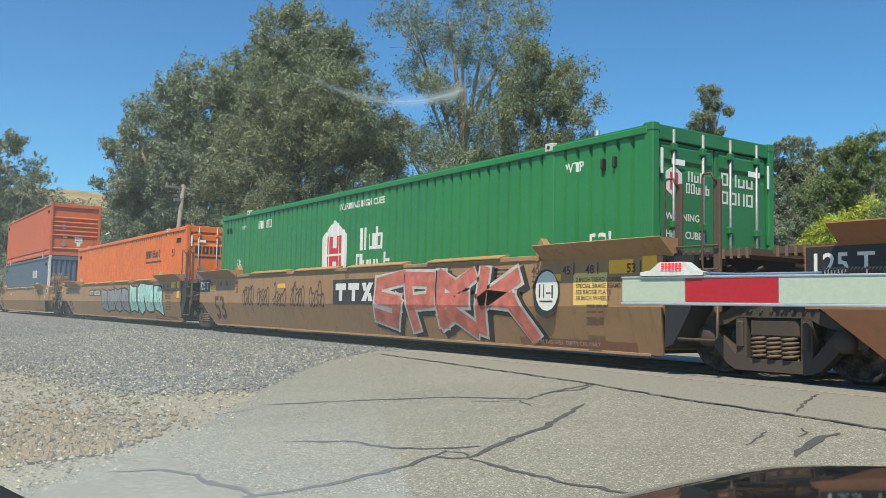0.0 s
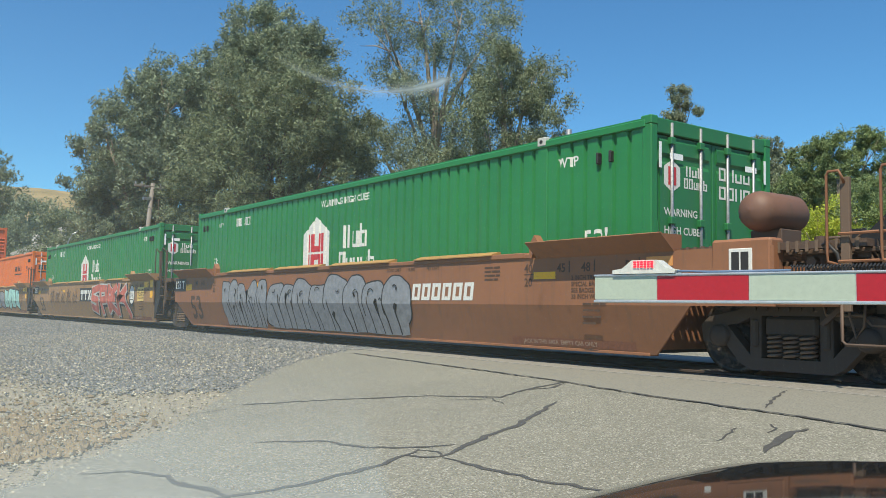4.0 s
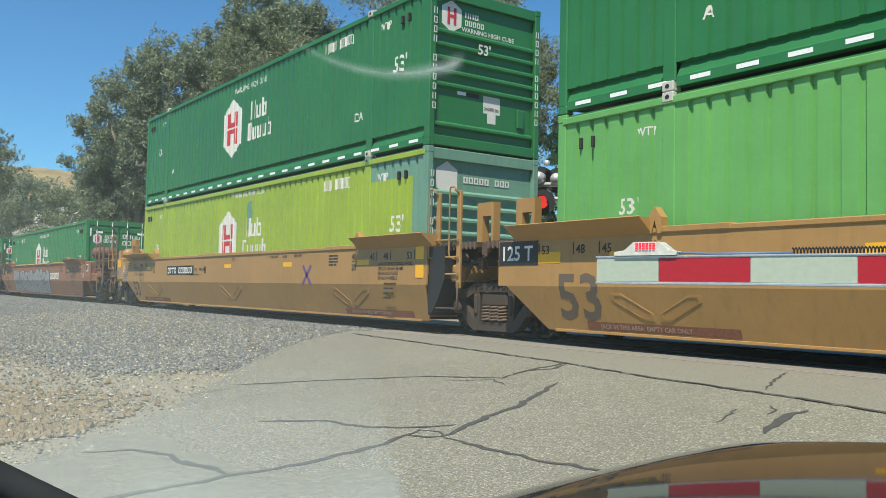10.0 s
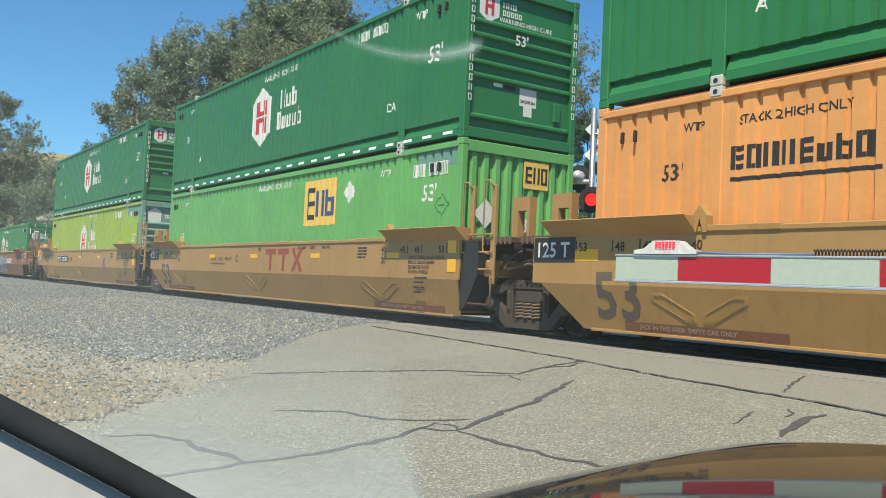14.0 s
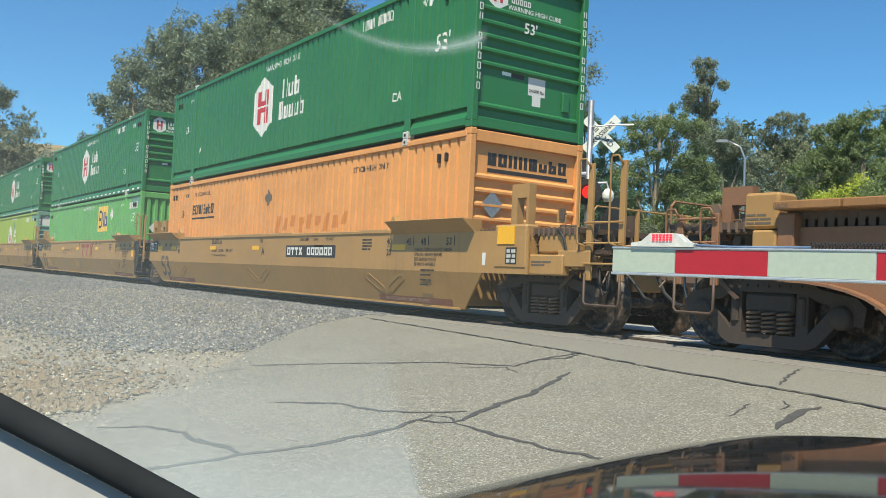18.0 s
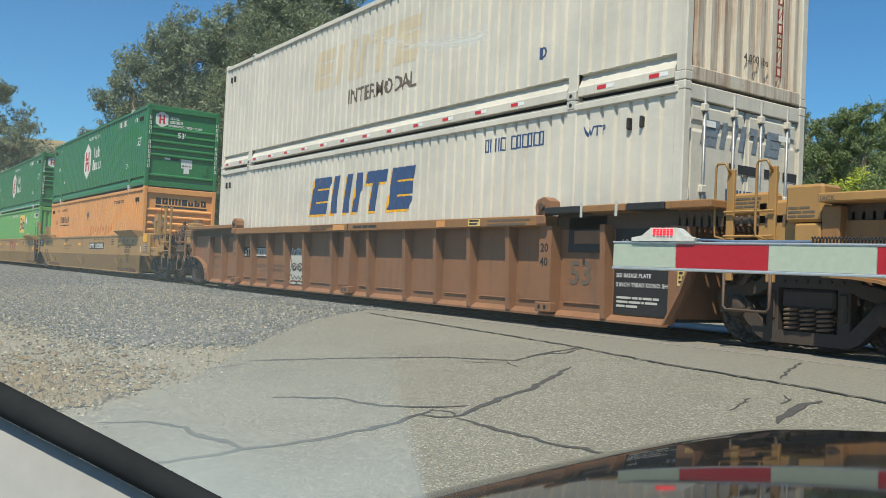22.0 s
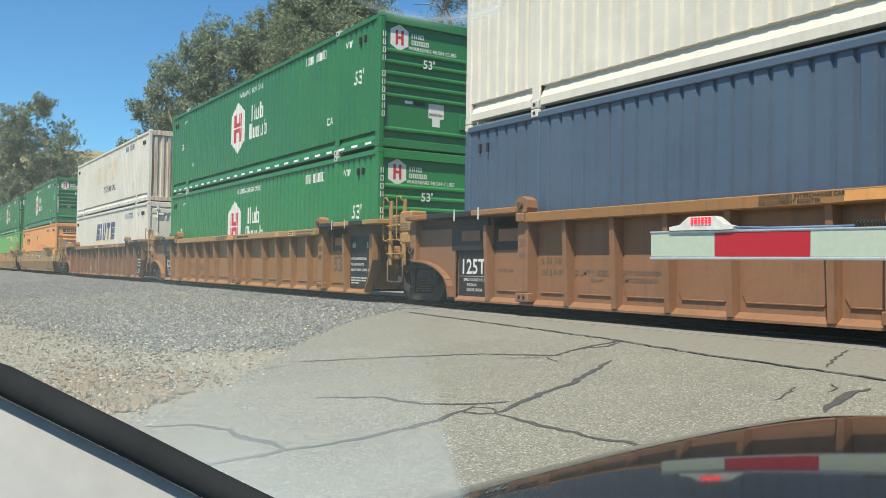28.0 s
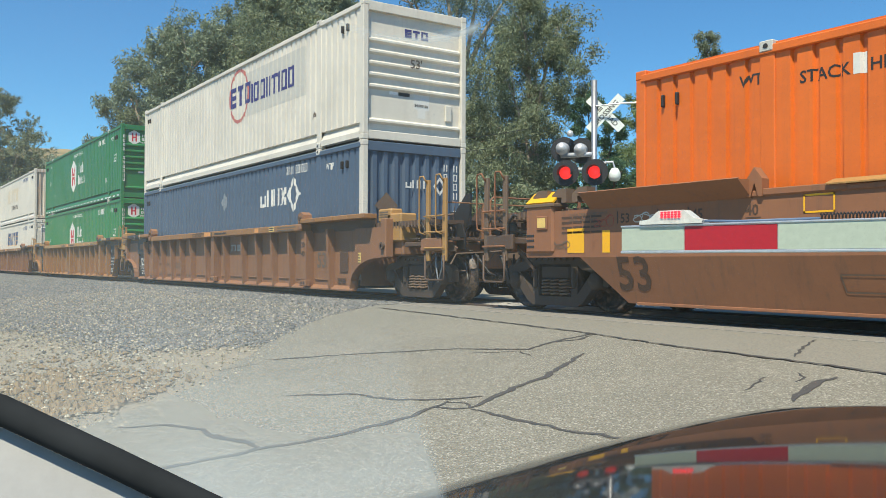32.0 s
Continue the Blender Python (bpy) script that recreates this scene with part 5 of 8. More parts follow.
def ground_material():
    n = Nodes("dry_dirt_and_gravel")
    a = n.noise(0.35, 6, 0.65)
    b = n.noise(6, 8, 0.75)
    col = n.mix(n.ramp(a, [(0.35, 0.0), (0.65, 1.0)]), (0.222, 0.186, 0.112), (0.295, 0.258, 0.176))
    col = n.mix(n.ramp(b, [(0.42, 0.0), (0.7, 0.75)]), col, (0.30, 0.27, 0.215))
    cells = n.voronoi(38)
    grey = n.t.nodes.new("ShaderNodeRGBToBW")
    n.link(cells, grey.inputs[0])
    col = n.mix(n.ramp(grey.outputs[0], [(0.1, 0.0), (0.9, 0.5)]), col, (0.25, 0.24, 0.22))
    n.bump(n.voronoi(38, "Distance"), 0.5, 0.03)
    return n.done(col, 0.95)


def asphalt_material():
    n = Nodes("old_asphalt")
    a = n.noise(0.5, 6, 0.6)
    b = n.noise(140, 3, 0.7)
    c = n.noise(2.5, 7, 0.7)
    col = n.mix(n.ramp(a, [(0.3, 0.0), (0.7, 1.0)]), (0.172, 0.168, 0.132), (0.220, 0.213, 0.167))
    col = n.mix(n.ramp(c, [(0.45, 0.0), (0.8, 0.5)]), col, (0.258, 0.243, 0.185))
    v = n.voronoi(105)
    bw = n.t.nodes.new("ShaderNodeRGBToBW")
    n.link(v, bw.inputs[0])
    col = n.mix(n.ramp(bw.outputs[0], [(0.12, 0.85), (0.42, 0.0)]), col, (0.095, 0.085, 0.07))
    col = n.mix(n.ramp(bw.outputs[0], [(0.68, 0.0), (0.90, 0.9)]), col, (0.46, 0.435, 0.375))
    n.bump(n.voronoi(105, "Distance"), 0.6, 0.006)
    return n.done(col, 0.9)


DIRT = ground_material()
ASPHALT = asphalt_material()
ASPHALT_STRIP = plain("newer_grey_asphalt", (0.205, 0.196, 0.160), 0.9, 0, 55, 0.3)
TAR = plain("crack_sealing_tar", (0.062, 0.060, 0.057), 0.95, 0, 25, 0.2)
CONCRETE = plain("crossing_concrete", (0.40, 0.38, 0.34), 0.85, 0, 12, 0.15)
WORN_PANEL = plain("worn_grey_crossing_panel", (0.22, 0.205, 0.175), 0.9, 0, 30, 0.3)


def stone_material():
    n = Nodes("crushed_stone")
    geo = n.t.nodes.new("ShaderNodeNewGeometry")
    col = n.ramp(geo.outputs["Random Per Island"], [(0.0, (0.09, 0.095, 0.092)), (0.45, (0.165, 0.17, 0.165)), (0.85, (0.23, 0.23, 0.215)), (1.0, (0.38, 0.35, 0.30))])
    return n.done(n.mix(n.ramp(n.noise(30, 4), [(0.3, 0.0), (0.8, 0.4)]), col, (0.12, 0.115, 0.105)), 0.9)


def pebble_material():
    n = Nodes("tan_gravel")
    geo = n.t.nodes.new("ShaderNodeNewGeometry")
    col = n.ramp(geo.outputs["Random Per Island"], [(0.0, (0.16, 0.145, 0.10)), (0.5, (0.285, 0.26, 0.19)), (1.0, (0.50, 0.46, 0.35))])
    return n.done(col, 0.92)


CLOD = paint("brown_clod", (0.23, 0.172, 0.098), 0.95, 0.4)
xs = [-900, -500, -300, -200, -140, -100] + [-80 + 2 * i for i in range(61)] + [60, 100, 200, 400, 900]
ys = [-900, -400, -150, -60, -30, -15] + [-8 + 0.8 * i for i in range(40)] + [30, 45, 70, 120, 250, 500, 900]
solid("ground", sheet(xs, ys, lambda x, y: ground_z(x, y) - 0.03), DIRT, "pale dry dirt and gravel ground beside the track", "ground", kind="structure")

# the road: its left edge flares out towards the rails
EDGE = ((-13.6, 8.15), (-12.9, 7.45), (-11.9, 6.2), (-10.6, 5.0), (-8.9, 3.75), (-7.3, 2.6), (-6.0, 1.2), (-5.0, -1.0), (-4.6, -8.0), (-4.6, -60.0))


def edge_x(y):
    for (x0, y0), (x1, y1) in zip(EDGE, EDGE[1:]):
        if y1 <= y <= y0:
            return x1 + (x0 - x1) * (y - y1) / (y0 - y1)
    return EDGE[0][0] if y > EDGE[0][1] else EDGE[-1][0]


def road_sheet(y_list, right, lift):
    g = Geo()
    rows = []
    for y in y_list:
        x0 = edge_x(y) + 0.10 * noise.noise(Vector((0, y * 2.3, 1))) + 0.05 * noise.noise(Vector((3, y * 9.0, 1)))
        rows.append([(x0 + (right - x0) * (k / 30) ** 1.0, y) for k in range(31)])
    g.add([(x, y, ground_z(x, y) + lift) for r in rows for x, y in r], [(i * 31 + k, i * 31 + k + 1, (i + 1) * 31 + k + 1, (i + 1) * 31 + k) for i in range(len(rows) - 1) for k in range(30)])
    return g


ylist = [8.08 - 0.12 * i for i in range(90)] + [-2.9 - 1.5 * i for i in range(38)]
solid("road", road_sheet(ylist, 9.0, 0.0), ASPHALT, "cracked sun-bleached asphalt road leading to the rails", "road", kind="structure")
solid("road_far_side", sheet([-13 + 2 * i for i in range(13)], [12.6 + 1.5 * i for i in range(25)], lambda x, y: ground_z(x, y) + 0.0), ASPHALT, "asphalt road beyond the rails", "road", kind="structure")
# smoother strip of asphalt along the rails, laid against the longest crack
STRIP_EDGE = ((-12.5, 7.41), (-11.0, 7.27), (-9.5, 7.14), (-7.92, 6.99), (-6.87, 6.88), (-5.78, 6.66), (-4.67, 6.55), (-3.82, 6.47), (-3.22, 6.35), (-2.0, 6.20), (2.0, 6.0), (9.0, 5.9))
g, vs = Geo(), []
sx = [-12.9 + 0.3 * i for i in range(74)]
for x in sx:
    y0 = float(np.interp(x, [p[0] for p in STRIP_EDGE], [p[1] for p in STRIP_EDGE]))
    for f in (0.0, 0.03, 0.35, 0.7, 1.0):
        y = y0 + (8.10 - y0) * f
        vs.append((x, y, ground_z(x, y) + (-0.006 if f == 0 else 0.007)))
g.add(vs, [(i * 5 + j, (i + 1) * 5 + j, (i + 1) * 5 + j + 1, i * 5 + j + 1) for i in range(len(sx) - 1) for j in range(4)])
solid("road_strip", g, ASPHALT_STRIP, "smoother grey asphalt strip along the rails", "road", kind="structure")


CRACK_LIFT = 0.004


def crack(points, width, seed, name="crack_seal"):
    """A sealed crack: a wavering ribbon of tar on the road."""
    rng = random.Random(seed)
    fine = []
    for (x0, y0), (x1, y1) in zip(points, points[1:]):
        k = max(2, int(math.hypot(x1 - x0, y1 - y0) / 0.08))
        for i in range(k):
            f = i / k
            fine.append((x0 + (x1 - x0) * f + rng.uniform(-.02, .02), y0 + (y1 - y0) * f + rng.uniform(-.02, .02)))
    fine.append(points[-1])
    g, vs = Geo(), []
    for i, (x, y) in enumerate(fine):
        a, b = fine[max(i - 1, 0)], fine[min(i + 1, len(fine) - 1)]
        dx, dy = b[0] - a[0], b[1] - a[1]
        d = math.hypot(dx, dy) or 1
        w = width * 0.74 * (0.6 + 0.55 * noise.noise(Vector((x * 3, y * 3, seed))) + 0.25 * rng.random()) * min(1, (i + .5) / 4, (len(fine) - i) / 4) + 0.004
        for s in (-1, 1):
            px, py = x - s * dy / d * w, y + s * dx / d * w
            vs.append((px, py, ground_z(px, py) + (0.0105 if py > float(np.interp(px, [p[0] for p in STRIP_EDGE], [p[1] for p in STRIP_EDGE])) - 0.12 else CRACK_LIFT)))
    g.add(vs, [(2 * i, 2 * i + 1, 2 * i + 3, 2 * i + 2) for i in range(len(fine) - 1)])
    return solid(name, g, TAR, "dark tar seal along a crack in the asphalt", "crack seal", "crack seals", "structure")


crack(STRIP_EDGE, 0.030, 2)
crack(((-8.28, 3.63), (-7.81, 4.38), (-7.2, 5.23), (-6.49, 5.66), (-6.70, 6.10), (-6.80, 6.50), (-6.88, 6.88)), 0.034, 1)
crack(((-6.79, 5.16), (-6.48, 5.54), (-6.15, 5.40)), 0.014, 8)
crack(((-6.70, 6.10), (-6.62, 6.44), (-6.78, 6.80)), 0.040, 12)
crack(((-5.86, 5.81), (-5.42, 5.08), (-5.22, 4.77), (-5.09, 4.4), (-4.97, 4.16), (-4.84, 3.88), (-4.73, 3.66)), 0.044, 3)
crack(((-5.03, 3.69), (-4.93, 3.48), (-4.83, 3.28), (-4.76, 2.92), (-4.72, 2.42), (-4.77, 2.15), (-4.74, 1.83), (-4.74, 1.5), (-4.70, 1.1)), 0.036, 13)
crack(((-6.23, 2.99), (-5.88, 3.36), (-5.47, 3.44), (-5.23, 3.61), (-5.08, 3.78), (-4.98, 3.97)), 0.030, 4)
crack(((-5.03, 3.69), (-4.95, 3.53), (-4.78, 3.57), (-4.73, 3.66)), 0.030, 14)
crack(((-5.03, 3.69), (-4.90, 3.76), (-4.73, 3.66)), 0.022, 15)
crack(((-4.7, 3.64), (-4.18, 3.66), (-3.76, 3.68), (-3.53, 3.73), (-3.2, 3.76)), 0.030, 5)
crack(((-3.26, 5.14), (-3.39, 5.51), (-3.5, 5.8), (-3.5, 6.05)), 0.065, 6)
crack(((-6.08, 1.67), (-5.88, 1.96), (-5.57, 2.07), (-5.27, 2.08), (-4.97, 2.16), (-4.75, 2.17)), 0.030, 7)
crack(((-5.34, 2.10), (-5.18, 2.10), (-5.0, 2.14)), 0.055, 16)
crack(((-4.25, 6.67), (-4.52, 7.2), (-4.81, 7.86)), 0.014, 9)
crack(((-8.03, 2.94), (-8.05, 3.2), (-8.08, 3.5)), 0.010, 10)
crack(((-3.7, 5.26), (-3.78, 5.5), (-3.89, 5.76)), 0.012, 11)
crack(((-3.62, 5.72), (-3.68, 5.92), (-3.80, 6.05)), 0.014, 17)

# ---- track ----
solid("road_lip", Geo().box(-13.3, 9.0, 8.10, 8.135, -0.2, -0.012, 0.006), WORN_PANEL, "pale worn edge strip along the crossing", "edge strip", kind="structure")
RAIL = plain("rusty_rail_steel", (0.075, 0.052, 0.040), 0.75, 0.0, 12, 0.25)
SLEEPER = paint("creosoted_tie", (0.085, 0.065, 0.05), 0.9, 0.3)
for s in (-1, 1):
    y = TRACK_Y + s * 0.755
    g = Geo().prism([(y - .075, -.17), (y + .075, -.17), (y + .07, -.15), (y + .012, -.13), (y + .012, -.04), (y + .037, -.03), (y + .037, -.006), (y + .03, 0.0), (y - .03, 0.0), (y - .037, -.006), (y - .037, -.03), (y - .012, -.04), (y - .012, -.13), (y - .07, -.15)], -260, 60, "x")
    solid("rail", g, RAIL, "rust-brown steel rail under the train", "rail", "rails", "structure")
for y0, y1 in ((8.16, 9.12), (9.40, 10.62), (10.90, 12.5)):
    panel = thing("crossing_panel", "grey concrete panels between the rails at the crossing", "crossing panel", "crossing panels", "structure")
    for k in range(9):
        x = -13.4 + k * 2.45
        part("panel", Geo().box(x, x + 2.43, y0, y1, -0.20, -0.018 - 0.002 * (k % 3) - (0.006 if y0 < 9 else 0), 0.012), CONCRETE if y0 > 9 else WORN_PANEL, panel)
tie = thing("railway_tie", "dark creosoted timber tie under the rails", "railway tie", "railway ties")
part("timber", Geo().box(-0.11, 0.11, -1.3, 1.3, -0.36, -0.172, 0.01), SLEEPER, tie)
tie.matrix_basis = pose(-14.0, TRACK_Y, 0)
for k in range(1, 75):
    copy_thing(tie, pose(-14.0 - 0.56 * k, TRACK_Y, 0, 0, 0, random.uniform(-0.6, 0.6)))
# ballast shoulder: an uneven bank of crushed stone
STONE = stone_material()


def bank_z(x, y):
    d = abs(y - TRACK_Y)
    k = min(1.0, max(0.0, (d - 1.6) / 2.6))
    z = -0.16 + (-0.24) * k
    return max(z + 0.035 * noise.noise(Vector((x * 1.2, y * 1.2, 0))), ground_z(x, y) - 0.06)


solid("ballast_bank", sheet([-13.3 - 0.5 * i for i in range(40)] + [-35 - 4 * i for i in range(56)], [5.6 + 0.3 * i for i in range(31)], bank_z), DIRT, "bank of dusty stone under the track", "ballast", kind="structure")


def stones(name, count, place, size, material, label, seed):
    """Loose stones: each a jittered eight-faced lump, all in one mesh."""
    rng = np.random.default_rng(seed)
    base = np.array([(1, 0, 0), (-1, 0, 0), (0, 1, 0), (0, -1, 0), (0, 0, 1), (0, 0, -1)], float)
    tri = np.array([(0, 2, 4), (2, 1, 4), (1, 3, 4), (3, 0, 4), (2, 0, 5), (1, 2, 5), (3, 1, 5), (0, 3, 5)])
    pts = place(rng, count)
    r = size[0] + (size[1] - size[0]) * rng.random(len(pts)) ** 2
    v = base[None] * (0.6 + 0.7 * rng.random((len(pts), 6, 1))) * r[:, None, None] + rng.normal(0, 0.16, (len(pts), 6, 3)) * r[:, None, None]
    v[:, :, 2] *= 0.75
    v += pts[:, None, :]
    f = tri[None] + 6 * np.arange(len(pts))[:, None, None]
    me = bpy.data.meshes.new(name)
    me.from_pydata(v.reshape(-1, 3).tolist(), [], f.reshape(-1, 3).tolist())
    me.materials.append(material)
    return tagged(new(name, me), label, "gravel", "", "stuff")


def ballast_edge(x):
    """Where the grey stone gives way to tan dirt, at x along the line."""
    return 3.05 - 0.13 * min(6.0, max(0.0, -11.0 - x)) + 0.9 * max(0.0, x + 10.8) + 0.35 * noise.noise(Vector((x * 0.5, 0, 7))) + 0.16 * noise.noise(Vector((x * 2.1, 0, 4)))


def gravel_bed():
    """Grey crushed stone too small to pick apart: many cells of differing grey."""
    n = Nodes("grey_stone_bed")
    bw = n.t.nodes.new("ShaderNodeRGBToBW")
    n.link(n.voronoi(34), bw.inputs[0])
    col = n.ramp(bw.outputs[0], [(0.1, (0.075, 0.08, 0.078)), (0.5, (0.155, 0.16, 0.155)), (0.85, (0.25, 0.25, 0.235))])
    col = n.mix(n.ramp(n.noise(1.1, 5, 0.65), [(0.45, 0.0), (0.72, 0.7)]), col, (0.25, 0.225, 0.175))
    n.bump(n.voronoi(34, "Distance"), 0.9, 0.03)
    return n.done(col, 0.95)


g, vs = Geo(), []
bx = [-8.9 - 0.11 * i for i in range(190)] + [-30 - 1.5 * i for i in range(40)]
for x in bx:
    y1 = 8.9 if x < -13.5 else min(8.9, max(EDGE[-1][1], float(np.interp(x, [p[0] for p in EDGE[:6]], [p[1] for p in EDGE[:6]])) + 0.05))
    y0 = min(y1 - 0.02, ballast_edge(x) + random.uniform(-.10, .10))
    vs += [(x, y0 + (y1 - y0) * f, max(ground_z(x, y0 + (y1 - y0) * f) - 0.030 + 0.02 * min(1.0, f * 8), -0.5)) for f in [j / 9 for j in range(10)]]
g.add(vs, [(i * 10 + j, i * 10 + j + 1, (i + 1) * 10 + j + 1, (i + 1) * 10 + j) for i in range(len(bx) - 1) for j in range(9)])
solid("ballast_bed", g, gravel_bed(), "spread of grey crushed stone beside the track", "ballast", kind="structure")


def on_bank(rng, n):
    x = -8.6 - 34 * rng.random(n) ** 1.5
    y = 8.9 - 7.2 * rng.random(n)
    keep = x < np.array([edge_x(min(b, 8.15)) for b in y]) + 0.12 * rng.normal(size=n)
    border = np.array([ballast_edge(a) for a in x])
    keep &= rng.random(n) < np.clip((y - border + 0.6) / 1.2, 0.006, 1.0)
    x, y = x[keep], y[keep]
    z = np.array([max(bank_z(a, b), ground_z(a, b)) for a, b in zip(x, y)])
    return np.stack([x, y, z - 0.004], 1)


def on_dirt(rng, n):
    x = -4.5 - 22 * rng.random(n) ** 1.4
    y = -2.5 + 9.6 * rng.random(n)
    keep = x < np.array([edge_x(b) for b in y]) - 0.9 * np.abs(rng.normal(size=n)) + 0.5
    x, y = x[keep], y[keep]
    z = np.array([ground_z(a, b) for a, b in zip(x, y)])
    return np.stack([x, y, z], 1)


stones("ballast_stones", 80000, on_bank, (0.012, 0.036), STONE, "grey crushed-stone ballast beside the rails", 4)
stones("loose_gravel", 52000, on_dirt, (0.006, 0.023), pebble_material(), "pale loose gravel on the dirt beside the road", 5)

def on_heap(rng, n):
    x = -6.9 - 1.5 * np.abs(rng.normal(size=n))
    y = 1.55 + 0.45 * rng.normal(size=n) - 0.12 * (x + 6.9)
    keep = x < np.array([edge_x(b) for b in y]) - 0.3
    x, y = x[keep], y[keep]
    z = np.array([ground_z(a, b) for a, b in zip(x, y)])
    return np.stack([x, y, z - 0.01], 1)


stones("dirt_clods", 1500, on_heap, (0.014, 0.055), CLOD, "crumbled brown clods of dirt beside the road", 6)

# ---- train ----
Z_CONT = 0.36
UNITS = (-67.25, -43.60, -24.21, -4.73, 18.95, 38.38, 57.78, 81.40, 101.05, 120.50, 144.12)
MOVING = []


def at(ob, unit, x=0.0, z=0.0):
    MOVING.append((ob, UNITS[unit] + x, z))
    return ob


def door_marks(c):
    """Emblem, word blocks and warning on a pair of container doors."""
    x = 16.126
    on_flat("emblem", flat([(a * .25, b * .25) for a, b in HEX]), INK_WHITE, c, x, -0.86, 2.14, "", True)
    on_flat("emblem_bars", flat(rect(-.08, -.03, -.12, .12), rect(.03, .08, -.12, .12), rect(-.03, .03, -.02, .02)), INK_RED, c, x, -0.86, 2.14, "", True, 0.008)
    on_flat("word_blocks", blocks("nud", 0.14, 0.10), INK_WHITE, c, x, -0.58, 2.16, "", True)
    on_flat("word_blocks", blocks("oouud", 0.14, 0.082), INK_WHITE, c, x, -0.62, 2.00, "", True)
    on_flat("warning_text", lettering("WARNING", 0.14), INK_WHITE, c, x, -1.02, 1.62, "", True)
    on_flat("warning_text", lettering("HIGH CUBE", 0.14), INK_WHITE, c, x, -1.02, 1.38, "", True)
    on_flat("number_bars", blocks("onuu", 0.18, 0.15, stroke=0.25), INK_WHITE, c, x, 0.12, 2.18, "", True)
    on_flat("number_bars", blocks("oono", 0.18, 0.15, stroke=0.25), INK_WHITE, c, x, 0.12, 1.92, "", True)


def green_box(label, mat=None, end="louvre", upper=False, dashed=True, **kw):
    m = mat or GREEN
    c = container(label, m, end=end, end_mat=GREEN_DARK if end == "door" else None, upper=upper, dashes="white" if upper and dashed else None, **kw)
    if upper:
        green_emblem(c, 7.2, 1.55)
        on_side("rail_text", lettering("DA", 0.24), INK_WHITE, c, 13.5, 0.78)
        on_side("rail_text", lettering("A", 0.24), INK_WHITE, c, 2.5, 0.80)
        common_marks(c, INK_WHITE, 2.42, z53=1.50, z53f=1.50, num=False)
        on_side("number_bars", blocks("nooon oooooo", 0.20, 0.08, stroke=0.35), INK_WHITE, c, 12.2, 2.42)
    else:
        green_emblem(c, 7.05, 1.50)
        common_marks(c, INK_WHITE, 2.46, warn_x=7.2, num=end != "door", z53=1.18 if end == "door" else 1.42)
        if end == "door":
            on_side("number_bars", blocks("nooo oooo", 0.20, 0.085, stroke=0.35), INK_WHITE, c, 2.6, 2.36)
            door_marks(c)
            return c
    end_marks(c, INK_WHITE)
    return c


GHOST = paint("worn_orange_stain", (0.60, 0.22, 0.05), 0.6, 0.3)


def plate_y(z):
    """The outer face of a smooth car's side: upright above, leaning in below."""
    return -1.545 + max(0.0, 0.80 - z) * 0.295


def spray(t, name, outline, mat, lift):
    """A flat sprayed outline in x, z that follows the side plate over its knuckle."""
    bm = bmesh.new()
    bm.faces.new([bm.verts.new((a, 0, b)) for a, b in outline])
    bmesh.ops.triangulate(bm, faces=bm.faces[:])
    bmesh.ops.bisect_plane(bm, geom=bm.verts[:] + bm.edges[:] + bm.faces[:], plane_co=(0, 0, 0.8), plane_no=(0, 0, 1))
    bm.verts.index_update()
    g = Geo().add([(v.co.x, plate_y(v.co.z) - lift, v.co.z) for v in bm.verts], [tuple(v.index for v in f.verts) for f in bm.faces])
    bm.free()
    return part(name, g, mat, t)


def spray_line(t, pts, width, mat, lift):
    left, right = [], []
    for i, (a, b) in enumerate(pts):
        p, q = pts[max(i - 1, 0)], pts[min(i + 1, len(pts) - 1)]
        d = math.hypot(q[0] - p[0], q[1] - p[1]) or 1
        nx, nz = -(q[1] - p[1]) / d * width / 2, (q[0] - p[0]) / d * width / 2
        left.append((a + nx, min(1.45, b + nz)))
        right.append((a - nx, max(0.21, b - nz)))
    return spray(t, "graffiti_stroke", left + right[::-1], mat, lift)


def scribble(t, x, z, w, h, mat, seed, width=0.011):
    """A thin looping tag, no letters: a ribbon of short pieces."""
    rng = random.Random(seed)
    n, pts = max(3, int(w / 0.13)), []
    for k in range(n):
        cx, hh, turn, tilt = x + w * (k + .5) / n, h * rng.uniform(.55, 1.1), rng.uniform(.7, 1.25), rng.uniform(-.3, .5)
        for i in range(16):
            a = 2.4 - i / 15 * 2 * math.pi * turn
            r = 1 - 0.35 * rng.random() * (i / 15)
            pts.append((cx + w / n * .55 * r * math.cos(a) + tilt * .12 * hh * math.sin(a), z + hh * (.5 + .5 * r * math.sin(a))))
    g = Geo()
    for k, (p, q) in enumerate(zip(pts, pts[1:])):
        d = math.hypot(q[0] - p[0], q[1] - p[1]) or 1
        nx, nz = -(q[1] - p[1]) / d * width / 2, (q[0] - p[0]) / d * width / 2
        lift = 0.004 + 0.00006 * k
        g.add([(a, plate_y(b) - lift, b) for a, b in ((p[0] + nx, p[1] + nz), (q[0] + nx, q[1] + nz), (q[0] - nx, q[1] - nz), (p[0] - nx, p[1] - nz))], [(0, 1, 2, 3)])
    part("scrawled_tag", g, mat, t, "thin scrawled tag")


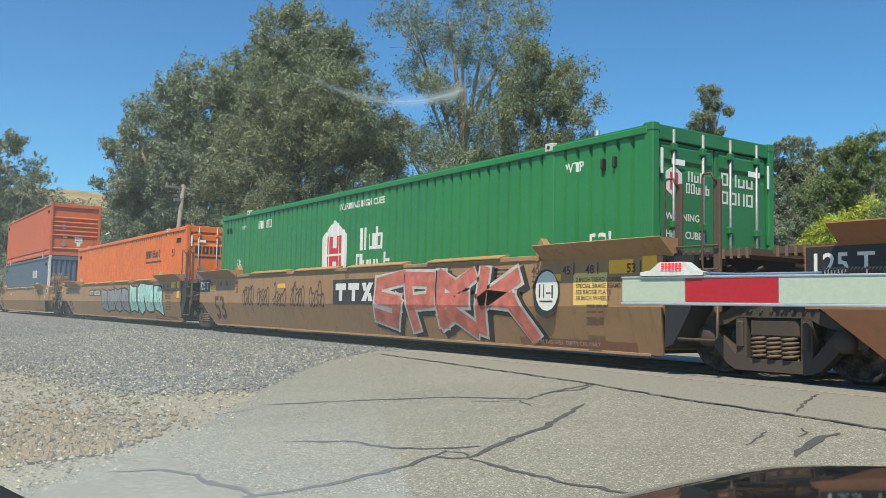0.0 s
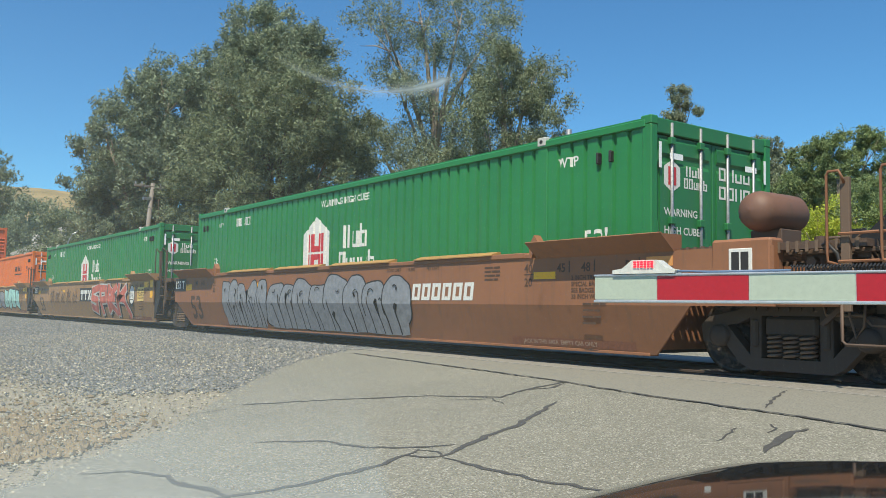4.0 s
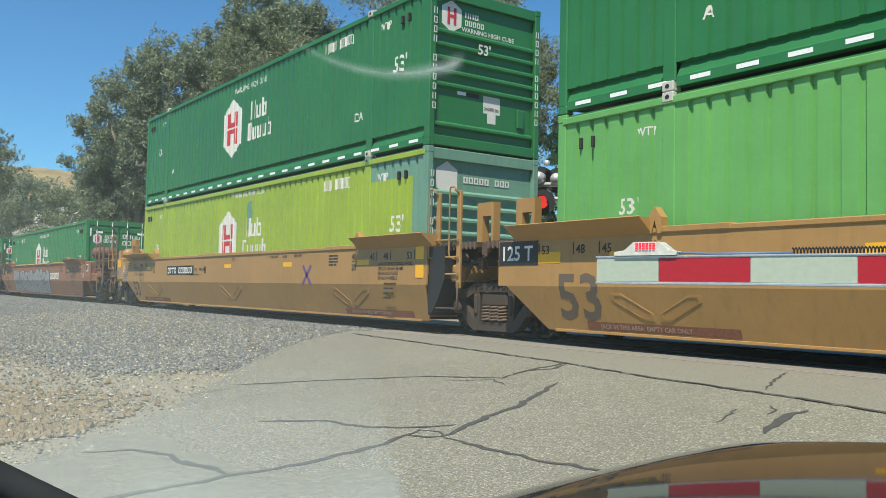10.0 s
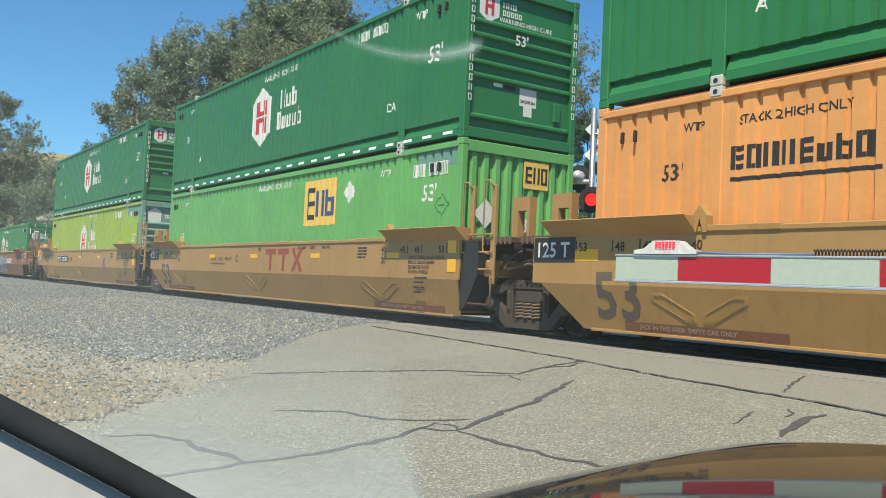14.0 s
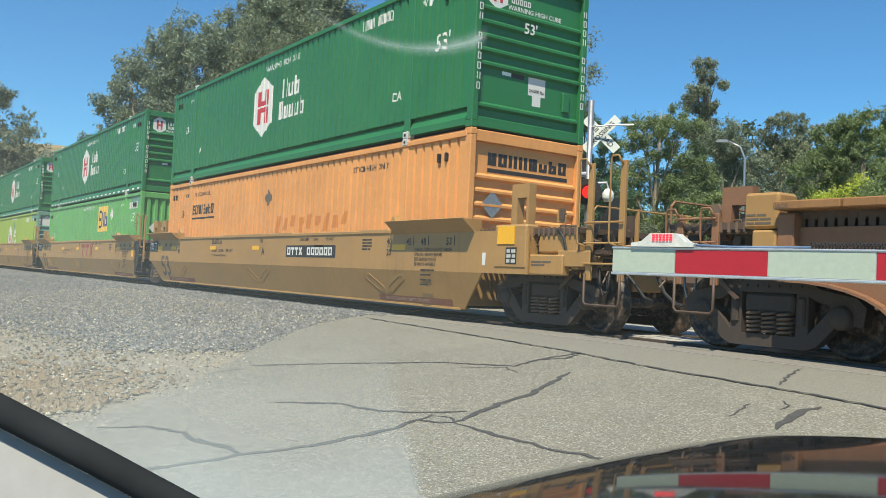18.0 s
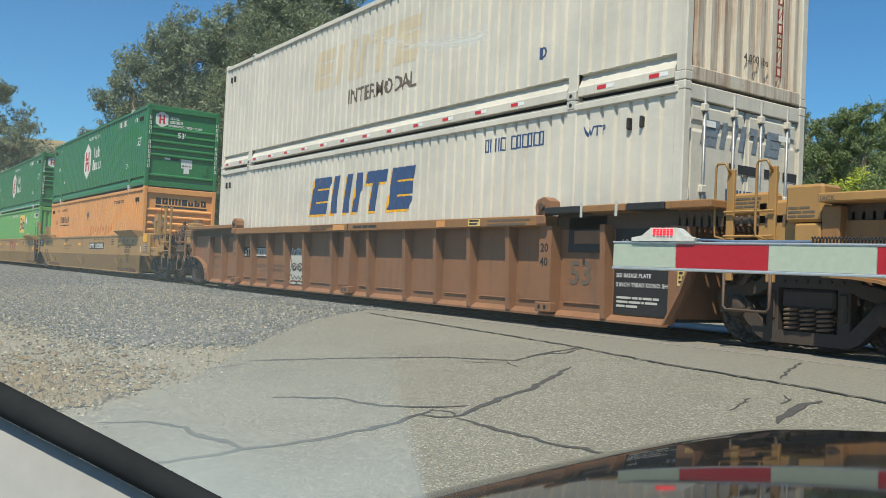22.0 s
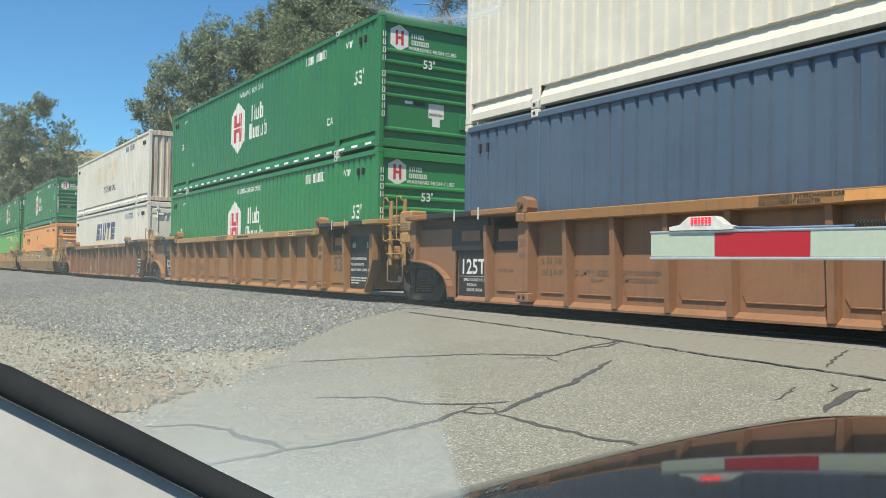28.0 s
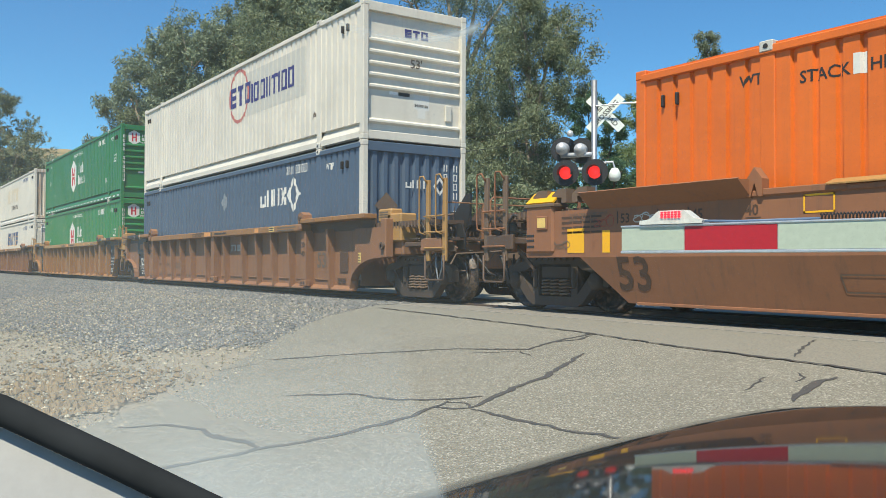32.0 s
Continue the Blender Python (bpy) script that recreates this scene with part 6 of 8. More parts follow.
def bubble_graffiti(t, x0, letters, w, seed):
    """A run of silver bubble letters that merge below, with a black upper outline, thin inner strokes and hooks."""
    rng = random.Random(seed)
    clip = lambda q: [(a, max(.225, min(1.42, b))) for a, b in q]
    x1 = x0 + letters * w
    for k in range(letters):
        cx, cz, hw, hh = x0 + (k + .5) * w, 0.80 + rng.uniform(-.08, .05), w * rng.uniform(.52, .66), rng.uniform(.46, .57)
        p1, p2, lean = rng.uniform(0, 6), rng.uniform(0, 6), rng.uniform(-.16, .16)
        shape = []
        for i in range(30):
            a = 2 * math.pi * i / 30
            c, d = math.cos(a), math.sin(a)
            r = 1 + .09 * math.sin(2 * a + p1) + .06 * math.sin(4 * a + p2)
            shape.append((cx + hw * r * math.copysign(abs(c) ** .7, c) + lean * d, cz + hh * min(1.04, r) * math.copysign(abs(d) ** .62, d)))
        lift = 0.004 + 0.0016 * k
        spray(t, "graffiti_outline", clip([(cx + (a - cx) * 1.07, cz + (b - cz) * 1.055) for a, b in shape]), INK_BLACK, lift)
        spray(t, "graffiti_letter", clip(shape), SPRAY_SILVER, lift + 0.0008)
    top = 0.004 + 0.0016 * letters
    base = [(x0 + .10, .26)] + [(x0 + .10 + (x1 - x0 - .2) * i / 24, .23 + .03 * rng.random()) for i in range(1, 24)] + [(x1 - .10, .26)]
    base += [(x1 - .06 - (x1 - x0 - .12) * i / 24, .62 + .10 * math.sin(i * 1.7) + .05 * rng.random()) for i in range(25)]
    spray(t, "graffiti_letter", base, SPRAY_SILVER, top)
    # long leaning strokes from the base, short hooks near the top
    for k in range(int(letters * 2.2)):
        x = x0 + .15 + (x1 - x0 - .3) * (k + rng.uniform(.2, .8)) / (letters * 2.2)
        z2, dx = rng.uniform(.55, 1.05), rng.uniform(.04, .22)
        pts = [(x + dx, .25), (x + dx * .75, .25 + (z2 - .25) * .35), (x + dx * .3, .25 + (z2 - .25) * .7), (x, z2)]
        if rng.random() < .6:
            h = rng.choice((-1, 1)) * rng.uniform(.06, .13)
            pts += [(x + h * .5, z2 + .05), (x + h, z2 + .02)]
        spray_line(t, pts, rng.uniform(.022, .04), INK_BLACK, top + 0.0012 + 0.0003 * k)
    for k in range(letters):
        x, z = x0 + w * (k + rng.uniform(.3, .7)), rng.uniform(.95, 1.18)
        r = rng.uniform(.05, .11)
        a0 = rng.uniform(0, 6)
        spray_line(t, [(x + r * math.cos(a0 + i * .5), z + r * .8 * math.sin(a0 + i * .5)) for i in range(rng.choice((6, 8)))], 0.024, INK_BLACK, top + 0.012 + 0.0003 * k)


def broad_strokes(t, name, pts, width, mat, lift):
    """Straight broad brush strokes with blunt ends, one after the other."""
    for k, ((a, b), (c, d)) in enumerate(zip(pts, pts[1:])):
        n = math.hypot(c - a, d - b)
        ex, ez = (c - a) / n * width * .42, (d - b) / n * width * .42
        nx, nz = -(d - b) / n * width / 2, (c - a) / n * width / 2
        q = [(a - ex + nx, b - ez + nz), (c + ex + nx, d + ez + nz), (c + ex - nx, d + ez - nz), (a - ex - nx, b - ez - nz)]
        spray(t, name, [(x, max(.22, min(1.45, z))) for x, z in q], mat, lift + 0.0005 * k)


def angular_graffiti(t, x0, w):
    """Four large angular letters: black cast shapes behind, pale borders, pink faces."""
    forms = (([(1.0, .98), (.10, .86), (.06, .58), (.82, .48), (.60, .10), (-.04, .22)],),
             ([(.20, .04), (.06, .94), (.86, .92), (.84, .52), (.16, .48)],),
             ([(1.0, .98), (.52, .74), (.06, .96), (.02, .14), (.40, .30), (.96, .02)], [(.10, .52), (.80, .54)]),
             ([(.02, .04), (.22, 1.0)], [(1.05, .90), (.16, .50)], [(.40, .56), (.92, .52), (1.36, -.04)]))
    for layer, (name, mat, width, dx, dz) in enumerate((("graffiti_shadow", INK_BLACK, .40, .11, -.06), ("graffiti_border", SPRAY_PALE, .36, 0, 0), ("graffiti_letter", SPRAY_PINK, .25, 0, 0))):
        for k, strokes in enumerate(forms):
            for pts in strokes:
                broad_strokes(t, name, [(x0 + w * (k + .06 + .88 * a) + dx, .40 + .92 * b + dz) for a, b in pts], width, mat, 0.004 + 0.004 * layer)


def graffiti(t, x0, letters, h, w, fills, seed, z0=0.42):
    """Sprayed letter-like shapes: a dark outline behind, a fill and slashes in front, following the leaning lower plate."""
    rng = random.Random(seed)
    yz = lambda z: -1.545 + max(0.0, 0.80 - z) * 0.295
    x = x0
    for k in range(letters):
        pts = []
        m = 9
        for i in range(m):
            a = 2 * math.pi * i / m + 0.3
            r = 0.5 * (0.85 + 0.35 * rng.random())
            pts.append((x + w / 2 + w * 1.12 * r * max(-.8, min(.8, 1.3 * math.cos(a))), z0 + h / 2 + h * 1.1 * r * max(-.85, min(.85, 1.3 * math.sin(a)))))
        cx, cz = x + w / 2, z0 + h / 2
        for mat, kk, lift in ((INK_BLACK, 1.13, 0.005), (fills[k % len(fills)], 1.0, 0.008)):
            g = Geo()
            q = [(cx + (a - cx) * kk, max(0.24, min(1.42, cz + (b - cz) * kk))) for a, b in pts]
            # split at the knuckle so that the paint follows the plate
            bm = bmesh.new()
            f = bm.faces.new([bm.verts.new((a, 0, b)) for a, b in q])
            bmesh.ops.bisect_plane(bm, geom=bm.verts[:] + bm.edges[:] + bm.faces[:], plane_co=(0, 0, 0.8), plane_no=(0, 0, 1))
            bm.verts.index_update()
            g.add([(v.co.x, yz(v.co.z) - lift, v.co.z) for v in bm.verts], [tuple(v.index for v in f.verts) for f in bm.faces])
            bm.free()
            part("graffiti_shape", g, mat, t)
        for j in range(3):
            a = rng.uniform(-.25, .25)
            xx = x + w * (0.28 + 0.22 * j)
            z1 = z0 + h * rng.uniform(.15, .4)
            z2 = z1 + h * rng.uniform(.25, .45)
            z2 = min(z2, 1.38)
            g = Geo()
            o = [(xx, z1), (xx + .035, z1), (xx + .035 + a * .5, z2), (xx + a * .5, z2)]
            bm = bmesh.new()
            bm.faces.new([bm.verts.new((p, 0, q)) for p, q in o])
            bmesh.ops.bisect_plane(bm, geom=bm.verts[:] + bm.edges[:] + bm.faces[:], plane_co=(0, 0, 0.8), plane_no=(0, 0, 1))
            bm.verts.index_update()
            g.add([(v.co.x, yz(v.co.z) - 0.011, v.co.z) for v in bm.verts], [tuple(v.index for v in f.verts) for f in bm.faces])
            bm.free()
            part("graffiti_stroke", g, INK_BLACK, t)
        x += w * 1.02


# unit 0: blue-grey box below a red-orange one, far ahead
at(well_car_smooth("weathered tan smooth-sided well car", TAN_OLD, "joint", "coupler", seed=11, worn=True), 0)
c = at(container("blue-grey corrugated container with pale corner posts", BLUE, end="vertical", posts=WHITE), 0, 0, Z_CONT)
on_side("word_blocks", blocks("nnnn", 0.42, 0.34), INK_WHITE, c, 10.9, 1.75)
c = at(container("faded red-orange container with a louvred end, stacked on a blue one", RED_ORANGE, end="louvre"), 0, 0, Z_CONT + 2.9)
on_flat("placard", flat([(-.17, 0), (0, -.17), (.17, 0), (0, .17)]), GREY_STEEL, c, 16.06, -0.6, 1.6, "", True, 0.05)
on_flat("placard", flat([(-.17, 0), (0, -.17), (.17, 0), (0, .17)]), GREY_STEEL, c, 16.06, -0.6, 0.65, "", True, 0.05)

# unit 1: one orange box
u = at(well_car_smooth("weathered tan well car with sprayed letters along its side", TAN_OLD, "coupler", "joint", TAN_OLD, 12, True), 1)
graffiti(u, 6.2, 4, 0.85, 1.05, (SPRAY_SILVER,), 31)
graffiti(u, 10.6, 4, 0.95, 1.0, (SPRAY_TEAL,), 32)
number_panel(u, 4.0, 1.02, w=2.0)
c = at(container("bright orange corrugated container with double doors", ORANGE, end="door"), 1, 0, Z_CONT)
on_side("word_blocks", blocks("eonneudo", 0.26, 0.19, 0, .36), INK_BLACK, c, 11.45, 1.98, "dark word blocks")
on_side("underline", flat(rect(0, 1.9, 0, .06)), INK_BLACK, c, 11.45, 1.80)
on_side("length_text", lettering("53'", 0.34), INK_BLACK, c, 14.6, 1.95)
on_flat("word_blocks", blocks("eonneudo", 0.24, 0.2, 0, .38), INK_BLACK, c, 16.13, -1.0, 2.0, "", True)
on_flat("underline", flat(rect(0, 1.9, 0, .06)), INK_BLACK, c, 16.13, -1.0, 1.86, "", True)
on_flat("placard", flat([(-.24, 0), (0, -.24), (.24, 0), (0, .24)]), GREY_STEEL, c, 16.13, -0.75, 1.35, "", True, 0.03)

# unit 2: one green box over pink graffiti
u = at(well_car_smooth("weathered tan well car with large pink sprayed letters", TAN_OLD, "joint", "joint", TAN_OLD, 13, True), 2)
on_flat("number_panel", flat(rect(0, 1.75, 0, .50)), INK_BLACK, u, 7.55, -1.545, 0.80, "black panel")
on_flat("word_blocks", blocks("ttx", 0.36, 0.46, stroke=0.3), INK_WHITE, u, 7.68, -1.545, 0.86, "", False, 0.008)
angular_graffiti(u, 9.35, 1.08)
on_flat("sprayed_disc", flat([(14.35 + .30 * math.cos(a * .4) * (1 + .06 * math.sin(a * 2.1)), 0.98 + .36 * math.sin(a * .4)) for a in range(16)]), INK_BLACK, u, 0, -1.545, 0, "", False, 0.004)
on_flat("sprayed_disc", flat([(14.37 + .25 * math.cos(a * .4), 1.02 + .29 * math.sin(a * .4)) for a in range(16)]), INK_WHITE, u, 0, -1.545, 0, "", False, 0.008)
on_flat("tag_strokes", flat(rect(14.20, 14.23, .92, 1.12), rect(14.30, 14.32, .92, 1.12), rect(14.36, 14.46, .98, 1.0), rect(14.48, 14.51, .92, 1.1), rect(14.22, 14.5, .86, .88)), INK_BLACK, u, 0, -1.545, 0, "", False, 0.012)
on_flat("notice", flat(rect(0, .66, 0, .44)), INK_PALE, u, 14.93, -1.545, 0.82, "", False, 0.002)
for k in range(5):
    xk = 2.4 + k * 1.0
    scribble(u, xk, 0.72, 0.75, 0.55, INK_WORN, 60 + k, 0.03)
at(green_box("green corrugated container with white emblem and double doors", GREEN, "door"), 2, 0, Z_CONT)

# unit 3: one green box over silver graffiti
u = at(well_car_smooth("rust-brown well car with silver sprayed letters", TAN_BROWN, "joint", "coupler", TAN_BROWN, 14, True), 3)
bubble_graffiti(u, 2.60, 5, 0.50, 70)
bubble_graffiti(u, 5.22, 8, 0.72, 71)
on_flat("number_bars", blocks("oooooo", 0.28, 0.24, 0.15), INK_WHITE, u, 11.1, -1.545, 0.86)
at(green_box("green container with white emblem and doors in brown well car", GREEN, "door"), 3, 0, Z_CONT)

# unit 4: lime box under a green one
u = at(well_car_smooth("clean yellow-tan smooth-sided well car", TAN, "coupler", "joint", seed=15), 4)
number_panel(u, 3.2, 1.0, w=2.2)
on_flat("unit_text", lettering("B", 0.26), INK_BLACK, u, 6.2, -1.545, 1.04)
on_flat("cross_mark", flat([(-.22, .18), (-.15, .22), (.22, -.18), (.15, -.22)], [(.22, .18), (.15, .22), (-.22, -.18), (-.15, -.22)]), INK_PURPLE, u, 12.15, -1.545, 0.98)
scribble(u, -0.06, 0.98, 0.98, 0.30, INK_GREY, 5, 0.016)
scribble(u, 0.55, 0.80, 0.42, 0.40, INK_GREY, 8, 0.014)
c = at(container("lime-green corrugated container with a faded teal end bay", LIME, end="louvre", end_mat=TEAL, posts=TEAL, rear=TEAL), 4, 0, Z_CONT)
green_emblem(c, 7.1, 1.53)
common_marks(c, INK_WHITE, 2.60, warn_x=7.3, z53=1.42)
on_side("smudge", flat([(-.10, -.35), (.16, -.30), (.20, .05), (.06, .34), (-.12, .30), (-.20, -.05)]), TEAL, c, 8.42, 2.12, "worn dark patch", 0.002)
on_side("lime_patch", flat(rect(0, 1.52, 0, 2.02)), LIME, c, 14.15, 0.38, "lime paint over teal", 0.002)
on_flat("emblem", flat([(a * .36, b * .36) for a, b in HEX]), INK_WHITE, c, 16.07, -0.82, 2.35, "", True)
on_flat("word_blocks", blocks("ooooo ooo", 0.12, 0.10), INK_WHITE, c, 16.07, -0.45, 2.30, "", True)
upright_number(c, INK_WHITE, 16.154, -1.23)
at(green_box("green container with white emblem, stacked on a lime one", GREEN_DARK, upper=True), 4, 0, Z_CONT + 2.9)

# unit 5: light green box under a green one
u = at(well_car_smooth("clean yellow-tan smooth-sided well car with red-brown blocks", TAN, "joint", "joint", seed=16), 5)
on_flat("word_blocks", blocks("ttx", 0.52, 0.60, 0.0, 0.22), INK_RUSTRED, u, 8.55, -1.545, 0.86, "red-brown word blocks")
on_flat("unit_text", lettering("C", 0.26), INK_BLACK, u, 6.6, -1.545, 1.06)
c = at(container("light green corrugated container with a yellow sign panel", EMPGREEN, end="vertical"), 5, 0, Z_CONT)
on_side("sign_panel", flat(rect(0, 1.56, 0, 1.02)), SIGN_YELLOW, c, 9.98, 1.54, "yellow sign panel")
on_side("word_blocks", blocks("e", 0.72, 0.42, 0, .26), INK_BLACK, c, 10.10, 1.68, "", 0.006)
on_side("word_blocks", blocks("nd", 0.58, 0.40, 0, .30, .14), INK_BLUE, c, 10.58, 1.74, "", 0.006)
on_side("placard", flat([(-.25, 0), (0, -.25), (.25, 0), (0, .25)]), INK_WHITE, c, 12.12, 2.20)
on_side("worn_placard", flat(*[[(x0_, z0_ - .015), (x1_, z1_ - .015), (x1_, z1_ + .015), (x0_, z0_ + .015)] for x0_, z0_, x1_, z1_ in ((-.2, 0, 0, -.2), (.02, -.2, .2, 0), (-.2, .02, 0, .2), (.02, .2, .2, .02), (-.1, .0, .1, .0))]), GREEN_DARK, c, 15.55, 1.75)
on_side("repair_patch", flat(rect(0, 1.22, 0, .30)), TEAL, c, 14.75, 2.45, "teal repair patch")
common_marks(c, INK_WHITE, 2.50, warn_x=7.25, num=False, z53=1.85, z53f=1.4, wtp=13.35)
on_side("number_bars", blocks("onoo oooooo", 0.24, 0.085, stroke=0.35), INK_WHITE, c, 14.6, 2.30, "", 0.006)
on_flat("sign_panel", flat(rect(-.1, .5, 2.15, 2.65)), SIGN_YELLOW, c, 16.12, 0.2, 0, "", True)
on_flat("word_blocks", blocks("eno", 0.3, 0.15), INK_BLACK, c, 16.125, 0.15, 2.25, "", True)
on_flat("placard", flat([(-.26, 0), (0, -.26), (.26, 0), (0, .26)]), INK_WHITE, c, 16.12, -0.72, 1.62, "", True)
on_flat("length_text", lettering("53", 0.36), INK_WHITE, c, 16.12, -0.1, 1.35, "", True)
at(green_box("green container with white emblem, stacked on light green one", GREEN_DARK, upper=True), 5, 0, Z_CONT + 2.9)

# unit 6: faded orange box under a green one
u = at(well_car_smooth("clean yellow-tan smooth-sided well car at the end of its set", TAN, "joint", "coupler", seed=17), 6)
number_panel(u, 9.6, 1.0, w=2.4)
on_flat("unit_text", lettering("A", 0.26), INK_BLACK, u, 8.2, -1.545, 1.04)
on_flat("number_bars", blocks("ouonnu", 0.12, 0.10, stroke=0.3), INK_BLACK, u, 4.80, -1.545, 1.32)
c = at(container("faded orange corrugated container with a louvred end", PALE_ORANGE, end="louvre"), 6, 0, Z_CONT)
on_side("word_blocks", blocks("eonneudo", 0.28, 0.182, 0, .36), INK_BLACK, c, 2.22, 1.86, "dark word blocks")
on_side("underline", flat(rect(0, 1.84, 0, .05)), INK_BLACK, c, 2.22, 1.72)
on_side("placard", flat([(-.22, 0), (0, -.22), (.22, 0), (0, .22)]), INK_GREY, c, 7.8, 2.1)
on_side("stack_text", lettering("STACK HIGH ONLY", 0.16), INK_BLACK, c, 12.1, 2.40)
for k in range(9):
    on_side("worn_stroke", flat(rect(0.2 + .42 * k, 0.42 + .42 * k, 1.22 + .07 * (k % 3), 1.62 - .06 * (k % 2), .25)), GHOST, c, 8.1, 0.0, "darker worn sprayed stroke")
on_side("length_text", lettering("53'", 0.3), INK_BLACK, c, 1.15, 1.80)
on_side("stack_text", lettering("STACK 2 HIGH ONLY", 0.15), INK_BLACK, c, 2.3, 2.40)
on_side("post_text", lettering("WTP", 0.15), INK_BLACK, c, 1.5, 2.40)
on_flat("word_blocks", blocks("eonneudo", 0.22, 0.19, 0, .40), INK_BLACK, c, 16.064, -0.85, 2.30, "", True)
on_flat("underline", flat(rect(0, 1.85, 0, .07)), INK_BLACK, c, 16.064, -0.85, 2.18, "", True)
on_flat("placard", flat([(-.24, 0), (0, -.24), (.24, 0), (0, .24)]), GREY_STEEL, c, 16.06, -0.75, 1.62, "", True, 0.06)
at(green_box("green container with white emblem, stacked on faded orange one", GREEN_DARK, upper=True, dashed=False), 6, 0, Z_CONT + 2.9)

# unit 7: two white boxes
u = at(well_car_ribbed("rusty orange-tan well car with ribbed sides", TAN_RIB_RUST, "coupler", "joint", 18, False, True), 7)
tag = [(0.0, .05), (.18, .0), (.42, .03), (.66, .01), (.84, .04), (.80, .30), (.82, .52), (.74, .84), (.60, .80), (.44, .84), (.26, .78), (.10, .84), (.04, .50)]
on_flat("sprayed_patch", flat(tag), INK_FADED, u, 5.03, -1.412, 0.27, "pale sprayed patch", False, 0.004)


def sprayed_strokes(paths, width, x, z):
    """Thin sprayed lines on a flat sheet."""
    for p in paths:
        g = Geo()
        left, right = [], []
        for k, (a, b) in enumerate(p):
            q, r = p[max(0, k - 1)], p[min(len(p) - 1, k + 1)]
            n = math.hypot(r[0] - q[0], r[1] - q[1]) or 1.0
            nx, nz = -(r[1] - q[1]) / n * width / 2, (r[0] - q[0]) / n * width / 2
            left.append((a + nx, 0, b + nz))
            right.append((a - nx, 0, b - nz))
        m = len(p)
        g.add(left + right, [(k, k + 1, m + k + 1, m + k) for k in range(m - 1)])
        on_flat("scrawl", g, INK_BLACK, u, x, -1.416, z, "", False, 0.006)


ring = lambda cx, cz, rx, rz: [(cx + rx * math.cos(k * .524), cz + rz * math.sin(k * .524)) for k in range(13)]
sprayed_strokes([ring(.27, .40, .10, .085), ring(.58, .40, .10, .085), ring(.28, .38, .05, .045), ring(.57, .38, .05, .045),
                 [(.37, .33), (.42, .47), (.47, .33)], [(.03, .18), (.12, .24), (.22, .12), (.32, .20), (.42, .13), (.52, .20), (.62, .12), (.72, .24), (.82, .20)],
                 [(.03, .18), (.10, .06), (.30, .10), (.42, .05), (.56, .10), (.76, .05), (.82, .20)], [(.08, .28), (.14, .46), (.06, .66)], [(.76, .28), (.72, .46), (.80, .60)],
                 [(.12, .66), (.20, .78), (.26, .66)], [(.30, .68), (.34, .78), (.40, .68), (.44, .78)], [(.48, .78), (.54, .68), (.62, .78)]], 0.024, 5.03, 0.27)
c = at(container("white corrugated container with blue slanted blocks and double doors", WHITE, end="door"), 7, 0, Z_CONT)
on_side("word_shadow", blocks("enite", 0.80, 0.80, 0.22, 0.30), INK_YELLOW, c, 5.60, 1.44, "yellow edge of blue word blocks")
on_side("word_blocks", blocks("enite", 0.80, 0.80, 0.22, 0.30), INK_BLUE, c, 5.66, 1.49, "blue slanted word blocks", 0.006)
on_side("number_bars", blocks("onno oooooo", 0.22, 0.11, stroke=0.3), INK_BLUE, c, 12.05, 2.32)
on_side("post_text", lettering("WTP", 0.2), INK_BLUE, c, 14.35, 2.35)
on_flat("word_blocks", blocks("enite", 0.34, 0.32, 0.2), GREY_STEEL, c, 16.13, -0.95, 2.12, "", True)
on_flat("caption_bars", lines([(.12, .5, .35, .4)], 0.12, .2), INK_BLACK, c, 16.13, -0.35, 1.82, "", True)
on_flat("number_bars", blocks("onno oooooo", 0.18, 0.12), INK_BLUE, c, 16.13, -0.4, 1.42, "", True)
c = at(container("dirty white corrugated container with rust streaks on its end", WHITE, end="vertical", end_mat=WHITE_RUSTY, dashes="red", upper=True), 7, 0, Z_CONT + 2.9)
on_side("word_ghost", blocks("enite", 0.85, 0.82, 0.22, 0.30), WHITE_GHOST, c, 5.55, 1.38, "peeled word blocks")
on_side("word_text", lettering("INTERMODAL", 0.42), INK_GREY, c, 7.2, 0.88)
on_side("number_bars", blocks("onno oooooo", 0.22, 0.115, stroke=0.3), INK_BLUE, c, 11.95, 2.38)
on_side("rail_text", lettering("D", 0.26), INK_BLUE, c, 13.3, 0.75)
upright_number(c, INK_RUSTRED, 16.115, 0.62, 0.13, 0.15, 0.2)
on_flat("rating_text", lettering("4,000 lbs", 0.15), INK_GREY, c, 16.12, -0.1, 0.45, "", True)

# unit 8: two green boxes
u = at(well_car_ribbed("orange-tan well car with ribbed sides and a box chord", TAN_RIB, "joint", "joint", 19, True, True), 8)
at(green_box("green container with white emblem in a ribbed well car", GREEN), 8, 0, Z_CONT)
at(green_box("green container with white emblem, stacked on another green one", GREEN_DARK, upper=True), 8, 0, Z_CONT + 2.9)

